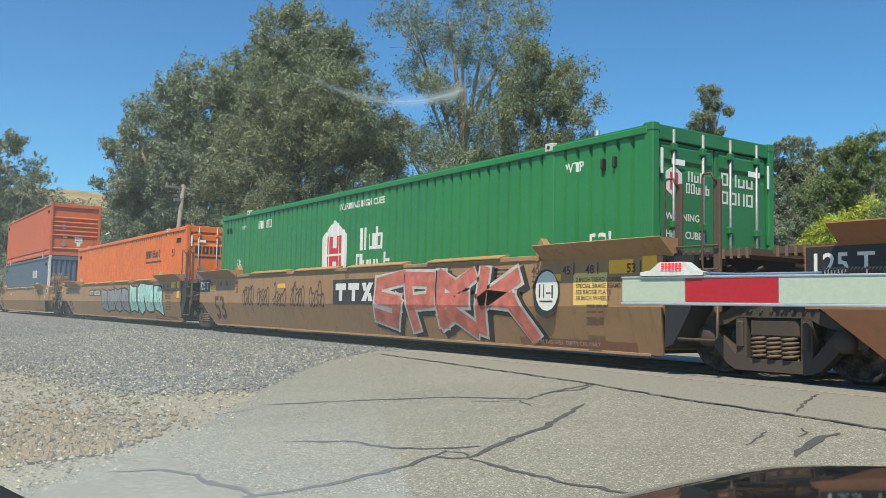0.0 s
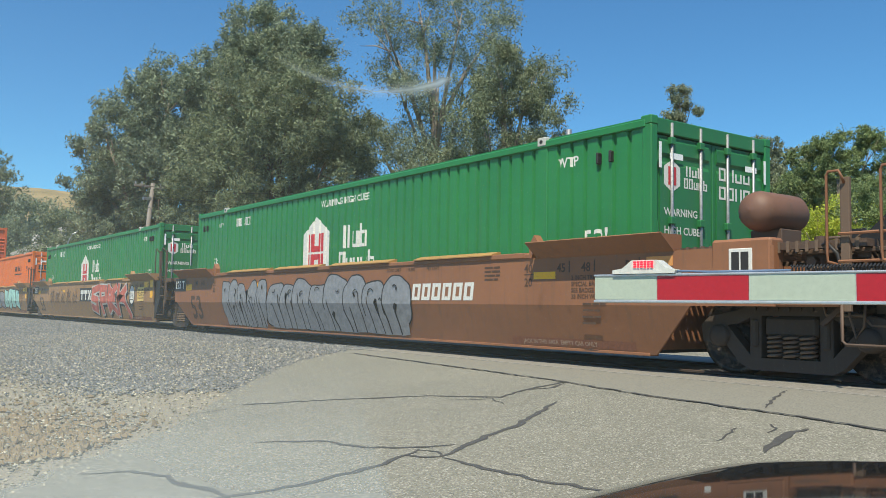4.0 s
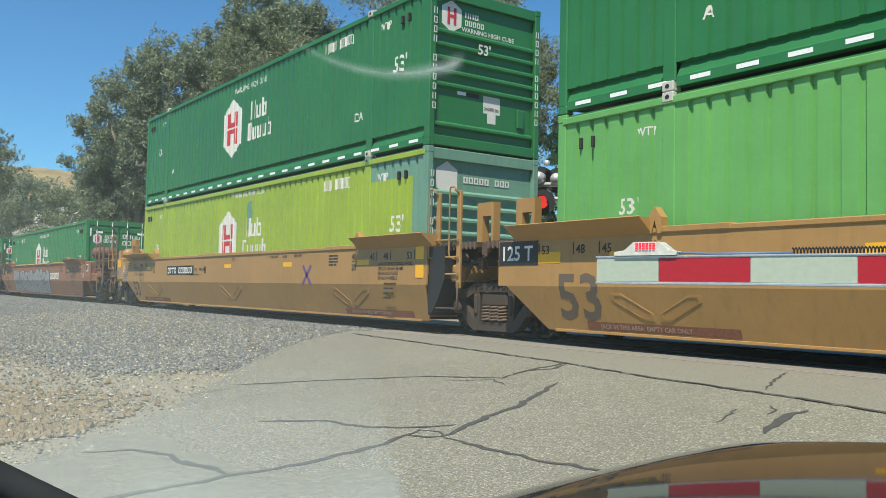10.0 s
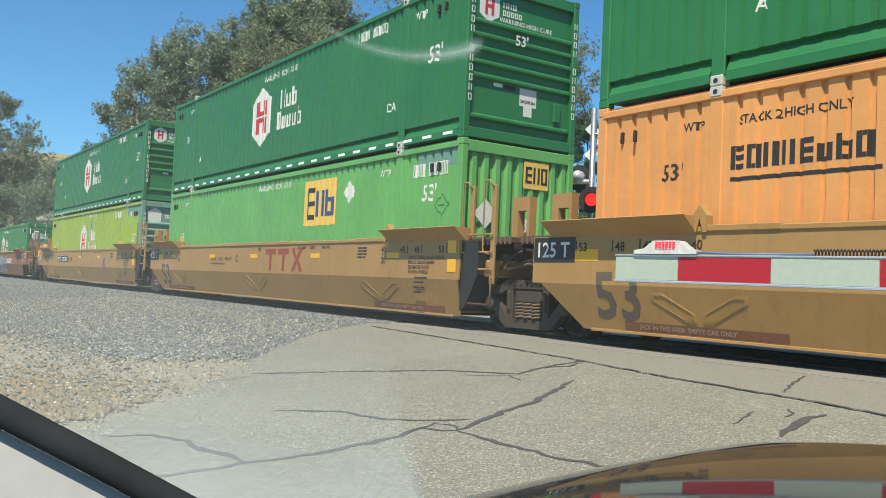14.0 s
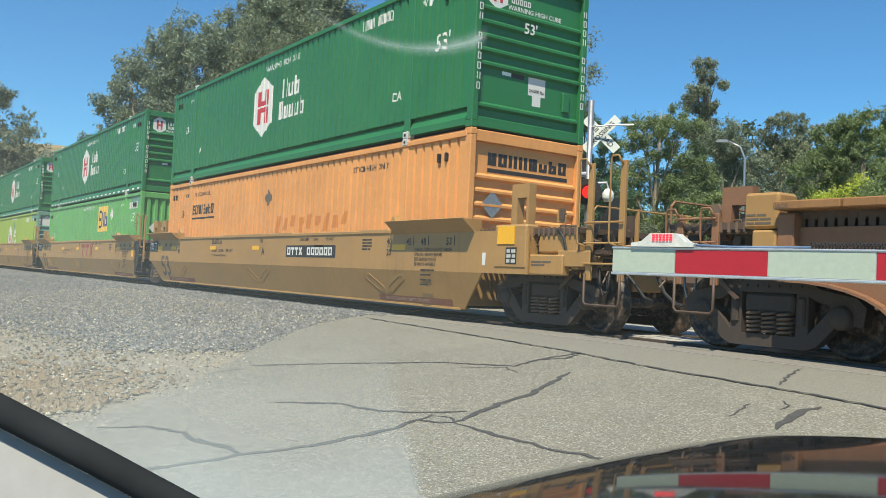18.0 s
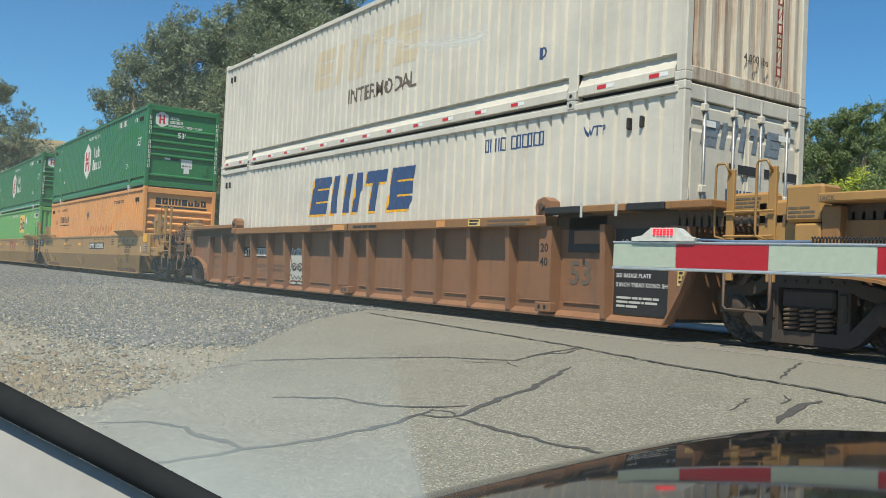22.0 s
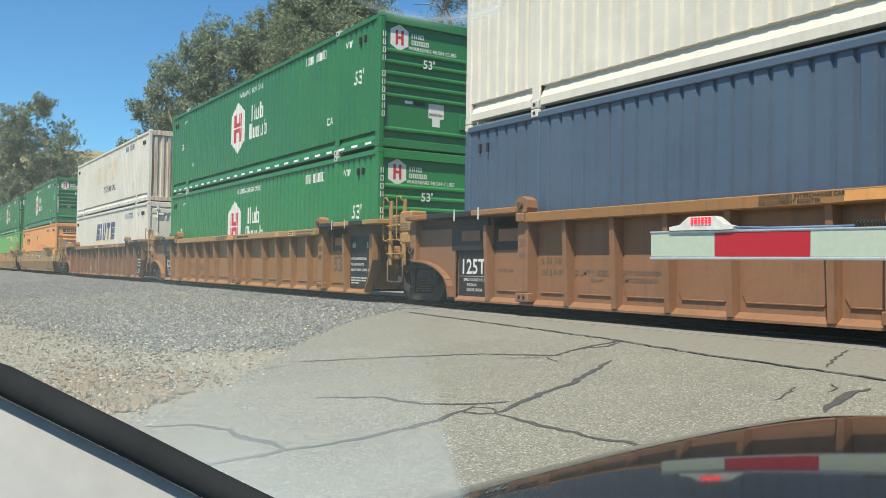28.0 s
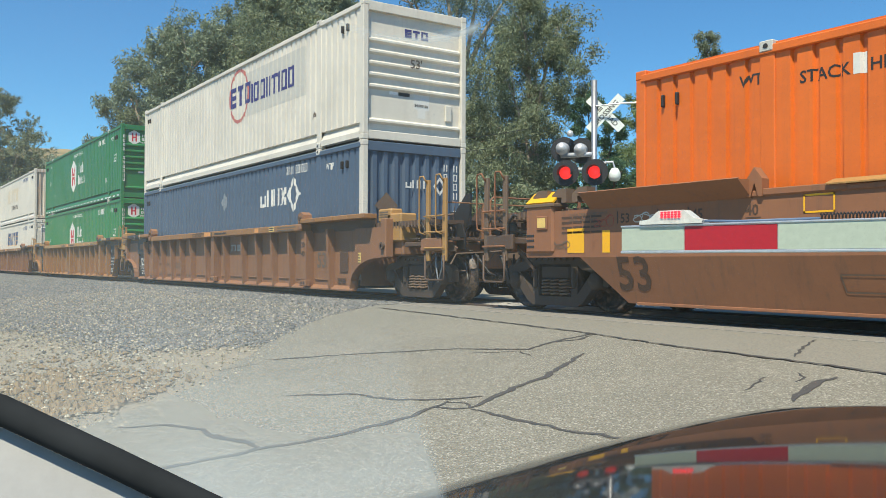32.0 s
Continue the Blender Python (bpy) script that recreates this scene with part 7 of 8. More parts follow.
# unit 9: white box on a blue one
u = at(well_car_ribbed("orange-tan ribbed well car at the end of its set", TAN_RIB_RUST, "joint", "coupler", 20, True, False), 9)
number_panel(u, 8.95, 0.98, -1.412, 1.15, False)
c = at(container("blue-grey corrugated container with white posts and emblem", BLUE, end="vertical", posts=WHITE), 9, 0, Z_CONT)
on_side("word_blocks", blocks("unnx", 0.42, 0.37, 0.0, 0.27, 0.12), INK_WHITE, c, 10.72, 1.76, "white word blocks")
on_side("emblem", flat([(-.36, 0), (0, -.42), (0, -.26), (-.20, 0), (0, .26), (0, .42)], [(.36, 0), (0.02, .42), (0.02, .26), (.20, 0), (0.02, -.26), (0.02, -.42)]), INK_WHITE, c, 12.72, 1.98, "white diamond emblem")
on_side("number_bars", blocks("nnnn oooooo", 0.2, 0.09), INK_WHITE, c, 12.3, 2.46)
on_side("placard", flat([(-.26, 0), (0, -.26), (.26, 0), (0, .26)]), GREY_STEEL, c, 8.1, 2.05)
on_side("post_text", lettering("WTP", 0.2), INK_WHITE, c, 14.4, 2.40)
on_flat("word_blocks", blocks("unnx", 0.17, 0.15, 0, .27, .12), INK_WHITE, c, 16.12, -0.25, 1.95, "", True)
on_flat("emblem", flat([(-.17, 0), (0, -.20), (0, -.12), (-.09, 0), (0, .12), (0, .20)], [(.17, 0), (0.01, .20), (0.01, .12), (.09, 0), (0.01, -.12), (0.01, -.20)]), INK_WHITE, c, 16.12, 0.62, 2.02, "", True)
on_flat("placard", flat([(-.28, 0), (0, -.28), (.28, 0), (0, .28)]), STEEL, c, 16.12, -0.72, 1.55, "", True, 0.02)
upright_number(c, INK_WHITE, 16.12, 0.98, 0.10, 0.15, 0.2, 8)
upright_number(c, INK_WHITE, 16.12, 0.72, 0.10, 0.15, 0.2, 4)
c = at(container("white container with red ring emblem, stacked on a blue one", WHITE, end="louvre"), 9, 0, Z_CONT + 2.9)
on_side("grey_panel", flat(rect(0, 3.6, 0, 1.15)), INK_FADED, c, 9.75, 1.35, "pale grey panel")
ring = [[(.72 * math.cos(a * .35), .74 * math.sin(a * .35)), (.72 * math.cos(a * .35 + .33), .74 * math.sin(a * .35 + .33)), (.63 * math.cos(a * .35 + .33), .65 * math.sin(a * .35 + .33)), (.63 * math.cos(a * .35), .65 * math.sin(a * .35))] for a in range(18)]
on_side("round_emblem", flat(*ring), plain("faded_red_marking", (0.45, 0.15, 0.13), 0.6, 0, 60, 0.15), c, 9.15, 1.98, "red ring emblem", 0.005)
on_side("word_blocks", blocks("eto", 0.55, 0.42, 0.0, 0.3), INK_DARKBLUE, c, 8.55, 1.70, "dark blue word blocks", 0.007)
on_side("word_blocks", blocks("iooiitioo", 0.50, 0.34, 0.0, 0.28), INK_DARKBLUE, c, 10.05, 1.66, "dark blue word blocks", 0.007)
on_side("rail_text", lettering("A", 0.24), INK_GREY, c, 13.75, 0.72)
on_flat("word_blocks", blocks("eto", 0.18, 0.17), INK_DARKBLUE, c, 16.064, -0.25, 2.25, "", True)
on_flat("length_text", lettering("53'", 0.26), INK_GREY, c, 16.13, -0.15, 1.60, "", True)

# unit 10: one orange box, last of all
u = at(well_car_smooth("rust-brown smooth-sided well car with scratched tags", TAN_BROWN, "coupler", "joint", TAN_BROWN, 21, True), 10)
on_flat("yellow_panel", flat(rect(0, .34, 0, .34)), INK_YELLOW, u, -1.05, -1.545, 0.86)
on_flat("yellow_panel", flat(rect(0, .14, 0, .30)), INK_YELLOW, u, -0.36, -1.545, 0.86)
scribble(u, 0.20, 1.24, 0.55, 0.12, INK_FADED, 9, 0.014)
scribble(u, -0.55, 1.20, 0.40, 0.16, INK_RUSTRED, 4)
scribble(u, -1.55, 0.92, 0.55, 0.10, INK_GREY, 3)
scribble(u, 3.2, 0.95, 0.7, 0.14, INK_GREY, 6)
on_flat("mark_panel", flat(rect(0, .36, 0, .02), rect(0, .36, .18, .20), rect(0, .02, 0, .2), rect(.34, .36, 0, .2)), INK_YELLOW, u, 2.62, -1.545, 1.25)
on_flat("small_writing", lines([(.3, .2, .3), (.2, .3, .2)], 0.035, 0.07), INK_YELLOW, u, 5.0, -1.545, 1.30)
weld = [(3.0, .60), (3.62, .60), (3.60, .42), (3.04, .42), (3.0, .60)]
for p, q in zip(weld, weld[1:]):
    spray_line(u, [p, q], 0.018, STEEL, 0.006)
c = at(container("bright orange container with black writing in brown well car", ORANGE, end="door"), 10, 0, Z_CONT)
on_side("post_text", lettering("WTP", 0.19), INK_BLACK, c, 1.62, 2.42)
on_side("stack_text", lettering("STACK", 0.19), INK_BLACK, c, 2.40, 2.34)
on_side("patch", flat(rect(0, .13, -.02, .2)), INK_WHITE, c, 3.02, 2.35)
on_side("stack_text", lettering("HIGH ONLY", 0.19), INK_BLACK, c, 3.20, 2.34)

# trucks between and under the units
first = truck()
spots = []
for k in range(11):
    gap_after = 23.65 if k in (0, 3, 6, 9) else 19.45
    if gap_after < 20:
        spots.append(UNITS[k] + 17.80)
    else:
        spots += [UNITS[k] + 17.95, UNITS[k] + 23.65 - 1.85]
spots = [spots[0] - 19.45 - 2.0] + spots
at(first, 0, spots[0] - UNITS[0])
for p in spots[1:]:
    at(copy_thing(first, pose(0, 0, 0)), 0, p - UNITS[0])
# couplers between the sets
for k in (0, 3, 6, 9):
    t = thing("coupler", "rusty knuckle coupler with hanging air hoses", "coupler", "couplers of the train")
    part("shank", Geo().box(-0.62, 0.62, -0.10, 0.10, 0.78, 0.96, 0.03), STEEL, t)
    part("knuckle", Geo().box(-0.20, 0.20, -0.20, 0.17, 0.72, 1.02, 0.06), STEEL, t)
    for s in (-1, 1):
        part("air_hose", Geo().tube([(s * .45, -.3, .85), (s * .30, -.32, .62), (s * .12, -.30, .48), (0, -.28, .46)], 0.028, 8), BLACK, t, "black rubber air hose")
        part("cut_lever", Geo().tube([(s * .30, -.2, .95), (s * .45, -.5, .92), (s * .55, -1.2, .88), (s * .5, -1.35, .70)], 0.014, 6), STEEL, t)
    at(t, k, 19.90)

# ---- gate arm ----
ARM_TIP, ARM_DIR = Vector((-2.725, 3.08, 0.0)), Vector((0.976, 0.217, 0.0)).normalized()
GATE_GREY = plain("pale_reflective_sheeting", (0.43, 0.49, 0.39), 0.4, 0, 40, 0.06)
GATE_RED = plain("red_reflective_sheeting", (0.42, 0.012, 0.022), 0.4, 0, 40, 0.08)
ALU = plain("aluminium_edge", (0.62, 0.63, 0.65), 0.35, 0.7, 30, 0.1)
LENS_CLEAR = plain("clear_plastic_housing", (0.62, 0.62, 0.56), 0.3, 0, 30, 0.15)
LED = plain("lit_red_lamp", (1.0, 0.015, 0.03), 0.4, 0, 30, 0.05, 1.6)
arm = thing("crossing_gate", "lowered crossing gate, red and pale grey stripes, lit tip lamp", "crossing gate")
ARM_LEN = 6.4
part("spine", Geo().box(0, ARM_LEN, -0.018, 0.018, 0.752, 0.872, 0.006), ALU, arm)
x, k = 0.0, 0
while x < ARM_LEN:
    w = 0.312 if k == 0 else 0.406
    part("stripe", Geo().box(x + 0.0015, min(x + w, ARM_LEN) - 0.0015, -0.0215, -0.018, 0.762, 0.864), GATE_RED if k % 2 else GATE_GREY, arm, "red stripe" if k % 2 else "pale grey stripe")
    x += w
    k += 1
part("edge_strip", Geo().box(-0.004, ARM_LEN, -0.026, 0.02, 0.748, 0.760, 0.003), ALU, arm, "aluminium edge")
part("edge_strip", Geo().box(-0.004, ARM_LEN, -0.026, 0.02, 0.866, 0.875, 0.003), ALU, arm, "aluminium edge")
lamp = part("tip_lamp", Geo().prism([(0.10, 0.876), (0.40, 0.876), (0.405, 0.89), (0.36, 0.90), (0.315, 0.935), (0.195, 0.935), (0.15, 0.90), (0.10, 0.892)], -0.035, 0.035, "y"), LENS_CLEAR, arm, "clear lamp housing")
for i in range(6):
    for j in range(3):
        part("led", Geo().box(0.208 + i * 0.0165, 0.219 + i * 0.0165, -0.041, -0.034, 0.903 + j * 0.010, 0.910 + j * 0.010), LED, lamp)
cable = [(0.38, -0.01, 0.885), (0.45, -0.012, 0.884), (0.55, -0.008, 0.880), (0.88, -0.006, 0.881)]
part("cable", Geo().tube(cable, 0.005, 6), plain("blue_grey_cable", (0.10, 0.16, 0.26), 0.5, 0, 40, 0.1), arm, "blue-grey lamp cable", True)
part("coiled_cable", Geo().tube([(0.88 + 0.0032 * i, -0.006 + 0.011 * math.sin(i * 1.5708), 0.889 + 0.011 * math.cos(i * 1.5708)) for i in range(1500)], 0.0036, 4), BLACK, arm, "black coiled cable")
arm.matrix_basis = Matrix.Translation(ARM_TIP) @ Matrix.Rotation(math.atan2(ARM_DIR.y, ARM_DIR.x), 4, "Z")
part("post", Geo().tube([(ARM_LEN + 0.1, 0.35, -0.5), (ARM_LEN + 0.1, 0.35, 3.6)], 0.06, 14), GALV, arm, "galvanised post", True)
part("motor_box", Geo().box(ARM_LEN - 0.15, ARM_LEN + 0.35, 0.05, 0.65, 0.55, 1.15, 0.03), GREY_STEEL, arm)

# ---- far-side crossing signal ----
SIGN = plain("white_sign_face", (0.74, 0.78, 0.72), 0.45, 0, 30, 0.05)
DARK_HOOD = plain("black_signal_hood", (0.02, 0.02, 0.022), 0.55, 0, 30, 0.1)
LAMP_LIT = plain("lit_signal_lens", (0.95, 0.035, 0.03), 0.3, 0, 30, 0.05, 0.75)
SILVER = plain("silver_signal_paint", (0.55, 0.56, 0.57), 0.45, 0.4, 25, 0.1)
sig = thing("crossing_signal", "galvanised crossing signal mast with crossbuck and red lamps", "crossing signal")
part("mast", Geo().tube([(0, 0, -0.3), (0, 0, 5.05)], 0.07, 14), GALV, sig, "galvanised mast", True)
part("base", Geo().box(-0.3, 0.3, -0.3, 0.3, -0.35, -0.05, 0.03), CONCRETE, sig)
for a, words in ((45, "RAILROAD"), (-45, "CROSSING")):
    b = part("crossbuck_blade", Geo().box(-0.54, 0.54, -0.004, 0.004, -0.11, 0.11), SIGN, sig, "white crossbuck blade")
    b.matrix_basis = pose(0.24, 0.10 + (0.012 if a > 0 else 0), 4.27, 0, a, 0)
    g = lettering(words, 0.165)
    w0, w1 = min(v[0] for v in g.v), max(v[0] for v in g.v)
    word = part("sign_text", Geo().add([(v[0] - (w0 + w1) / 2, -0.006, v[2] - 0.062) for v in g.v], g.f), INK_BLACK, b)
part("sign_bracket", Geo().tube([(0, -0.05, 4.42), (0.5, -0.09, 4.45), (1.0, -0.05, 4.46)], 0.018, 8), GALV, sig)
part("cross_arm", Geo().tube([(-0.70, 0, 2.95), (0.30, 0, 2.95)], 0.045, 10), SILVER, sig)
for x in (-0.65, 0.03):
    part("backboard", Geo().lathe([(0.0, -0.06), (0.31, -0.06), (0.31, -0.045), (0.0, -0.045)], (x, -0.08, 2.86), "y", 24), DARK_HOOD, sig, "round black backboard")
    part("lens", Geo().lathe([(0.0, -0.10), (0.09, -0.095), (0.15, -0.07), (0.15, -0.06)], (x, -0.09, 2.86), "y", 20), LAMP_LIT, sig, "lit red lens", True)
    arc = [(0.165 * math.cos(radians(a)), 0.165 * math.sin(radians(a))) for a in range(-20, 201, 20)]
    g = Geo()
    m = len(arc)
    g.add([(x + p, -0.15, 2.86 + q) for p, q in arc] + [(x + p, -0.42, 2.86 + q * 0.98) for p, q in arc] + [(x + p * .95, -0.42, 2.86 + q * .93) for p, q in arc] + [(x + p * .95, -0.15, 2.86 + q * .94) for p, q in arc],
          [(r * m + i, r * m + i + 1, ((r + 1) % 4) * m + i + 1, ((r + 1) % 4) * m + i) for r in range(4) for i in range(m - 1)])
    part("visor", g, DARK_HOOD, sig, "black visor")
for x, z in ((-0.76, 3.46), (-0.33, 3.42)):
    part("side_lamp", Geo().lathe([(0.0, -0.25), (0.10, -0.24), (0.15, -0.10), (0.16, 0.08), (0.12, 0.14), (0.0, 0.16)], (x, 0.05, z), "y", 16), SILVER, sig, "silver lamp seen from behind", True)
    part("side_backboard", Geo().lathe([(0.0, 0.16), (0.31, 0.16), (0.31, 0.175), (0.0, 0.175)], (x, 0.05, z), "y", 24), DARK_HOOD, sig)
part("lamp_arm", Geo().tube([(-0.80, 0.05, 3.30), (0.06, 0.0, 3.30)], 0.06, 10), SILVER, sig, "", True)
part("bell", Geo().lathe([(0.0, 0.16), (0.07, 0.15), (0.13, 0.05), (0.14, -0.06), (0.10, -0.14), (0.0, -0.16)], (0.48, -0.05, 2.80), "z", 16), SIGN, sig, "white bell housing", True)
part("bell_bracket", Geo().tube([(0.0, 0, 3.08), (0.44, -0.05, 3.10), (0.48, -0.05, 2.95)], 0.025, 8), SILVER, sig)
part("finial", Geo().lathe([(0.0, 0.10), (0.06, 0.08), (0.08, 0.0), (0.05, -0.05)], (-0.58, 0.05, 3.80), "z", 12), SILVER, sig, "", True)
sig.matrix_basis = pose(-14.75, 14.55, 0, 0, 0, 38)

# ---- the waiting car: its bonnet and the pillar trim round the windscreen ----
gl = Nodes("black_car_paint")
gl.b.inputs["IOR"].default_value = 1.15
GLOSS = gl.done(gl.mix(gl.ramp(gl.noise(160, 2), [(0.4, 0.0), (0.7, 1.0)]), (0.005, 0.005, 0.006), (0.012, 0.012, 0.013)), gl.ramp(gl.noise(3, 4), [(0.3, 0.03), (0.8, 0.07)]))
RUBBER = plain("black_window_seal", (0.026, 0.029, 0.031), 0.95, 0, 40, 0.2)
RUBBER.node_tree.nodes["Principled BSDF"].inputs["Specular IOR Level"].default_value = 0.05
TRIM = plain("pale_grey_trim", (0.30, 0.30, 0.29), 0.75, 0, 200, 0.05)
car = thing("car", "black glossy car waiting at the lowered gate", "car")


def bonnet_z(a, b):
    """Height of the bonnet: a across from its middle line, b ahead. It rolls off at the nose and over the wings."""
    nose = max(0.0, b - 1.698 + 0.259 * a * a)
    wing = max(0.0, abs(a) - 0.666 - 0.263 * (b - 1.2))
    return 0.5015 - 0.0205 * (b - 1.2) - 0.0213 * (b - 1.2) ** 2 - 0.0413 * a * a - 0.0522 * a ** 4 - 0.421 * nose ** 2 - 0.852 * wing ** 2


def bonnet_width(b):
    """Half the width out to where the wings turn down."""
    return (0.916 if b < 1.72 else 0.916 * math.sqrt(max(0.05, 1 - ((b - 1.72) / 0.26) ** 2)))


g, na, nb = Geo(), 61, 45
pts = []
for i in range(na):
    for j in range(nb):
        b = 0.50 + 1.45 * j / (nb - 1)
        a = (-1 + 2 * i / (na - 1)) * bonnet_width(b)
        pts.append((a, b, bonnet_z(a, b)))
g.add(pts, [(i * nb + j, (i + 1) * nb + j, (i + 1) * nb + j + 1, i * nb + j + 1) for i in range(na - 1) for j in range(nb - 1)])
part("bonnet", g, GLOSS, car, "black glossy bonnet", True)
skirt = Geo()
steps = [0.50 + 1.45 * j / 22 for j in range(23)]
rim = [(-bonnet_width(b), b) for b in steps]
rim += [(-a, b) for a, b in reversed(rim)]
m = len(rim)
skirt.add([(a, b, bonnet_z(a, b) - 0.002) for a, b in rim] + [(a * 0.995, b * 0.998, bonnet_z(a, b) - 0.12) for a, b in rim] + [(a * 0.97, b * 0.98, -0.22) for a, b in rim],
          [(r * m + i, r * m + i + 1, (r + 1) * m + i + 1, (r + 1) * m + i) for r in (0, 1) for i in range(m - 1)])
part("front_body", skirt, GLOSS, car, "", True)
for s in (-1, 1):
    part("front_wheel", Geo().lathe([(0.0, s * .68), (0.20, s * .68), (0.23, s * .72), (0.31, s * .71), (0.33, s * .68), (0.33, s * .52), (0.2, s * .52)], (0, 0.72, -0.15), "x", 24), BLACK, car, "black tyre", True)
car.matrix_basis = pose(0.063, 0.0, 0.0, 0, 0, 4.69)
seal_line = [(-0.1355, 0.182, 0.6665), (-0.128, 0.190, 0.6635), (-0.120, 0.2012, 0.6573), (-0.113, 0.2120, 0.6513), (-0.102, 0.2290, 0.6415), (-0.095, 0.2390, 0.6360), (-0.082, 0.2570, 0.6250)]
inv = car.matrix_basis.inverted()
pillar = Geo().tube([inv @ Vector(p) for p in seal_line], 0.0034, 10)
part("window_seal", pillar, RUBBER, car, "black rubber window seal", True)
g = Geo()
vs = []
for p in seal_line:
    p = inv @ Vector(p)
    for k in range(6):
        vs.append((p.x + 0.004 * k - 0.002, p.y - 0.012 * k, p.z - 0.004 - 0.012 * k - 0.001 * k * k))
g.add(vs, [(i * 6 + k, i * 6 + k + 1, (i + 1) * 6 + k + 1, (i + 1) * 6 + k) for i in range(len(seal_line) - 1) for k in range(5)])
part("pillar_trim", g, TRIM, car, "pale grey pillar trim", True)



def dusty_glass():
    """Clear glass with a thin layer of road dust; sunlit haze, stronger towards one lower corner, and glare are painted
    into it.
    """
    m = bpy.data.materials.new("dusty_glass")
    m.use_nodes = True
    nt = m.node_tree
    nt.nodes.clear()
    out = nt.nodes.new("ShaderNodeOutputMaterial")
    clear, dust, mixer = nt.nodes.new("ShaderNodeBsdfTransparent"), nt.nodes.new("ShaderNodeBsdfTranslucent"), nt.nodes.new("ShaderNodeMixShader")
    dust.inputs[0].default_value = (0.84, 0.93, 0.88, 1)
    co = nt.nodes.new("ShaderNodeTexCoord")
    sep = nt.nodes.new("ShaderNodeSeparateXYZ")
    nt.links.new(co.outputs["Object"], sep.inputs[0])

    def calc(op, a, b, clamp=False):
        n = nt.nodes.new("ShaderNodeMath")
        n.operation, n.use_clamp = op, clamp
        for sock, v in zip(n.inputs, (a, b)):
            if isinstance(v, (int, float)):
                sock.default_value = v
            else:
                nt.links.new(v, sock)
        return n.outputs[0]

    grain = nt.nodes.new("ShaderNodeTexNoise")
    grain.inputs["Scale"].default_value, grain.inputs["Detail"].default_value = 9.0, 6.0
    nt.links.new(co.outputs["Object"], grain.inputs["Vector"])
    # a thin even dust layer, plus painted haze towards one side and the lower corner, and a painted sunlit patch with a
    # sharp edge
    u, w = sep.outputs[0], sep.outputs[1]
    low = calc("ADD", calc("MULTIPLY", w, -6.0), -0.45, True)
    side = calc("ADD", calc("MULTIPLY", u, 1.6), 0.36, True)
    slope = calc("ADD", calc("MULTIPLY", w, 0.15), 0.041)
    edge = calc("ADD", calc("MULTIPLY", calc("SUBTRACT", u, slope), 130.0), 0.5, True)
    patch = calc("MULTIPLY", low, calc("ADD", calc("MULTIPLY", edge, 0.28), 0.02))
    down = calc("ADD", calc("MULTIPLY", w, -2.2), 0.38, True)
    haze = calc("ADD", patch, calc("MULTIPLY", calc("MULTIPLY", side, side), calc("ADD", calc("MULTIPLY", down, 0.44), 0.03)))
    haze = calc("MULTIPLY", haze, calc("ADD", calc("MULTIPLY", u, -5.0), 1.75, True))
    # a curved glare streak painted as extra dust, thin at one end and broad at the other
    off = calc("SUBTRACT", u, 0.014)
    bow = calc("ADD", calc("MULTIPLY", calc("MULTIPLY", off, off), 11.0), 0.0757)
    broad = calc("ADD", calc("MULTIPLY", u, -0.065), 0.0052)
    band = calc("SUBTRACT", 1.0, calc("DIVIDE", calc("ABSOLUTE", calc("SUBTRACT", w, bow), 0.0), broad), True)
    ends = calc("MULTIPLY", calc("ADD", calc("MULTIPLY", u, 260.0), 2.7, True), calc("ADD", calc("MULTIPLY", u, -55.0), 2.75, True))
    near_end = calc("ADD", calc("MULTIPLY", u, -16.0), 0.30, True)
    glare = calc("MULTIPLY", calc("MULTIPLY", calc("MULTIPLY", band, band), ends), calc("ADD", calc("MULTIPLY", near_end, 0.55), 0.26))
    streaks = nt.nodes.new("ShaderNodeTexNoise")
    streaks.inputs["Scale"].default_value, streaks.inputs["Detail"].default_value = 240.0, 3.0
    nt.links.new(co.outputs["Object"], streaks.inputs["Vector"])
    glare = calc("MULTIPLY", glare, calc("ADD", streaks.outputs[0], 0.5))
    fac = calc("ADD", calc("ADD", calc("MULTIPLY", haze, calc("ADD", grain.outputs[0], 0.5)), glare), DUST)
    nt.links.new(fac, mixer.inputs[0])
    nt.links.new(clear.outputs[0], mixer.inputs[1])
    nt.links.new(dust.outputs[0], mixer.inputs[2])
    nt.links.new(mixer.outputs[0], out.inputs[0])
    return m


DUST = 0.004
g = Geo()
n = 13
g.add([(-0.34 + 0.68 * i / (n - 1), -0.31 + 0.48 * j / (n - 1), -0.06 * (-0.34 + 0.68 * i / (n - 1)) ** 2) for i in range(n) for j in range(n)], [(i * n + j, (i + 1) * n + j, (i + 1) * n + j + 1, i * n + j + 1) for i in range(n - 1) for j in range(n - 1)])
pane = part("windscreen", g, dusty_glass(), car, "dusty windscreen with painted haze and glare", True)
pane.matrix_basis = inv @ (look((-0.20, 0.364, 0.725), (0.09, 0.17, 0.70)) @ pose(0, 0, 0, -45))
pane.visible_shadow = False

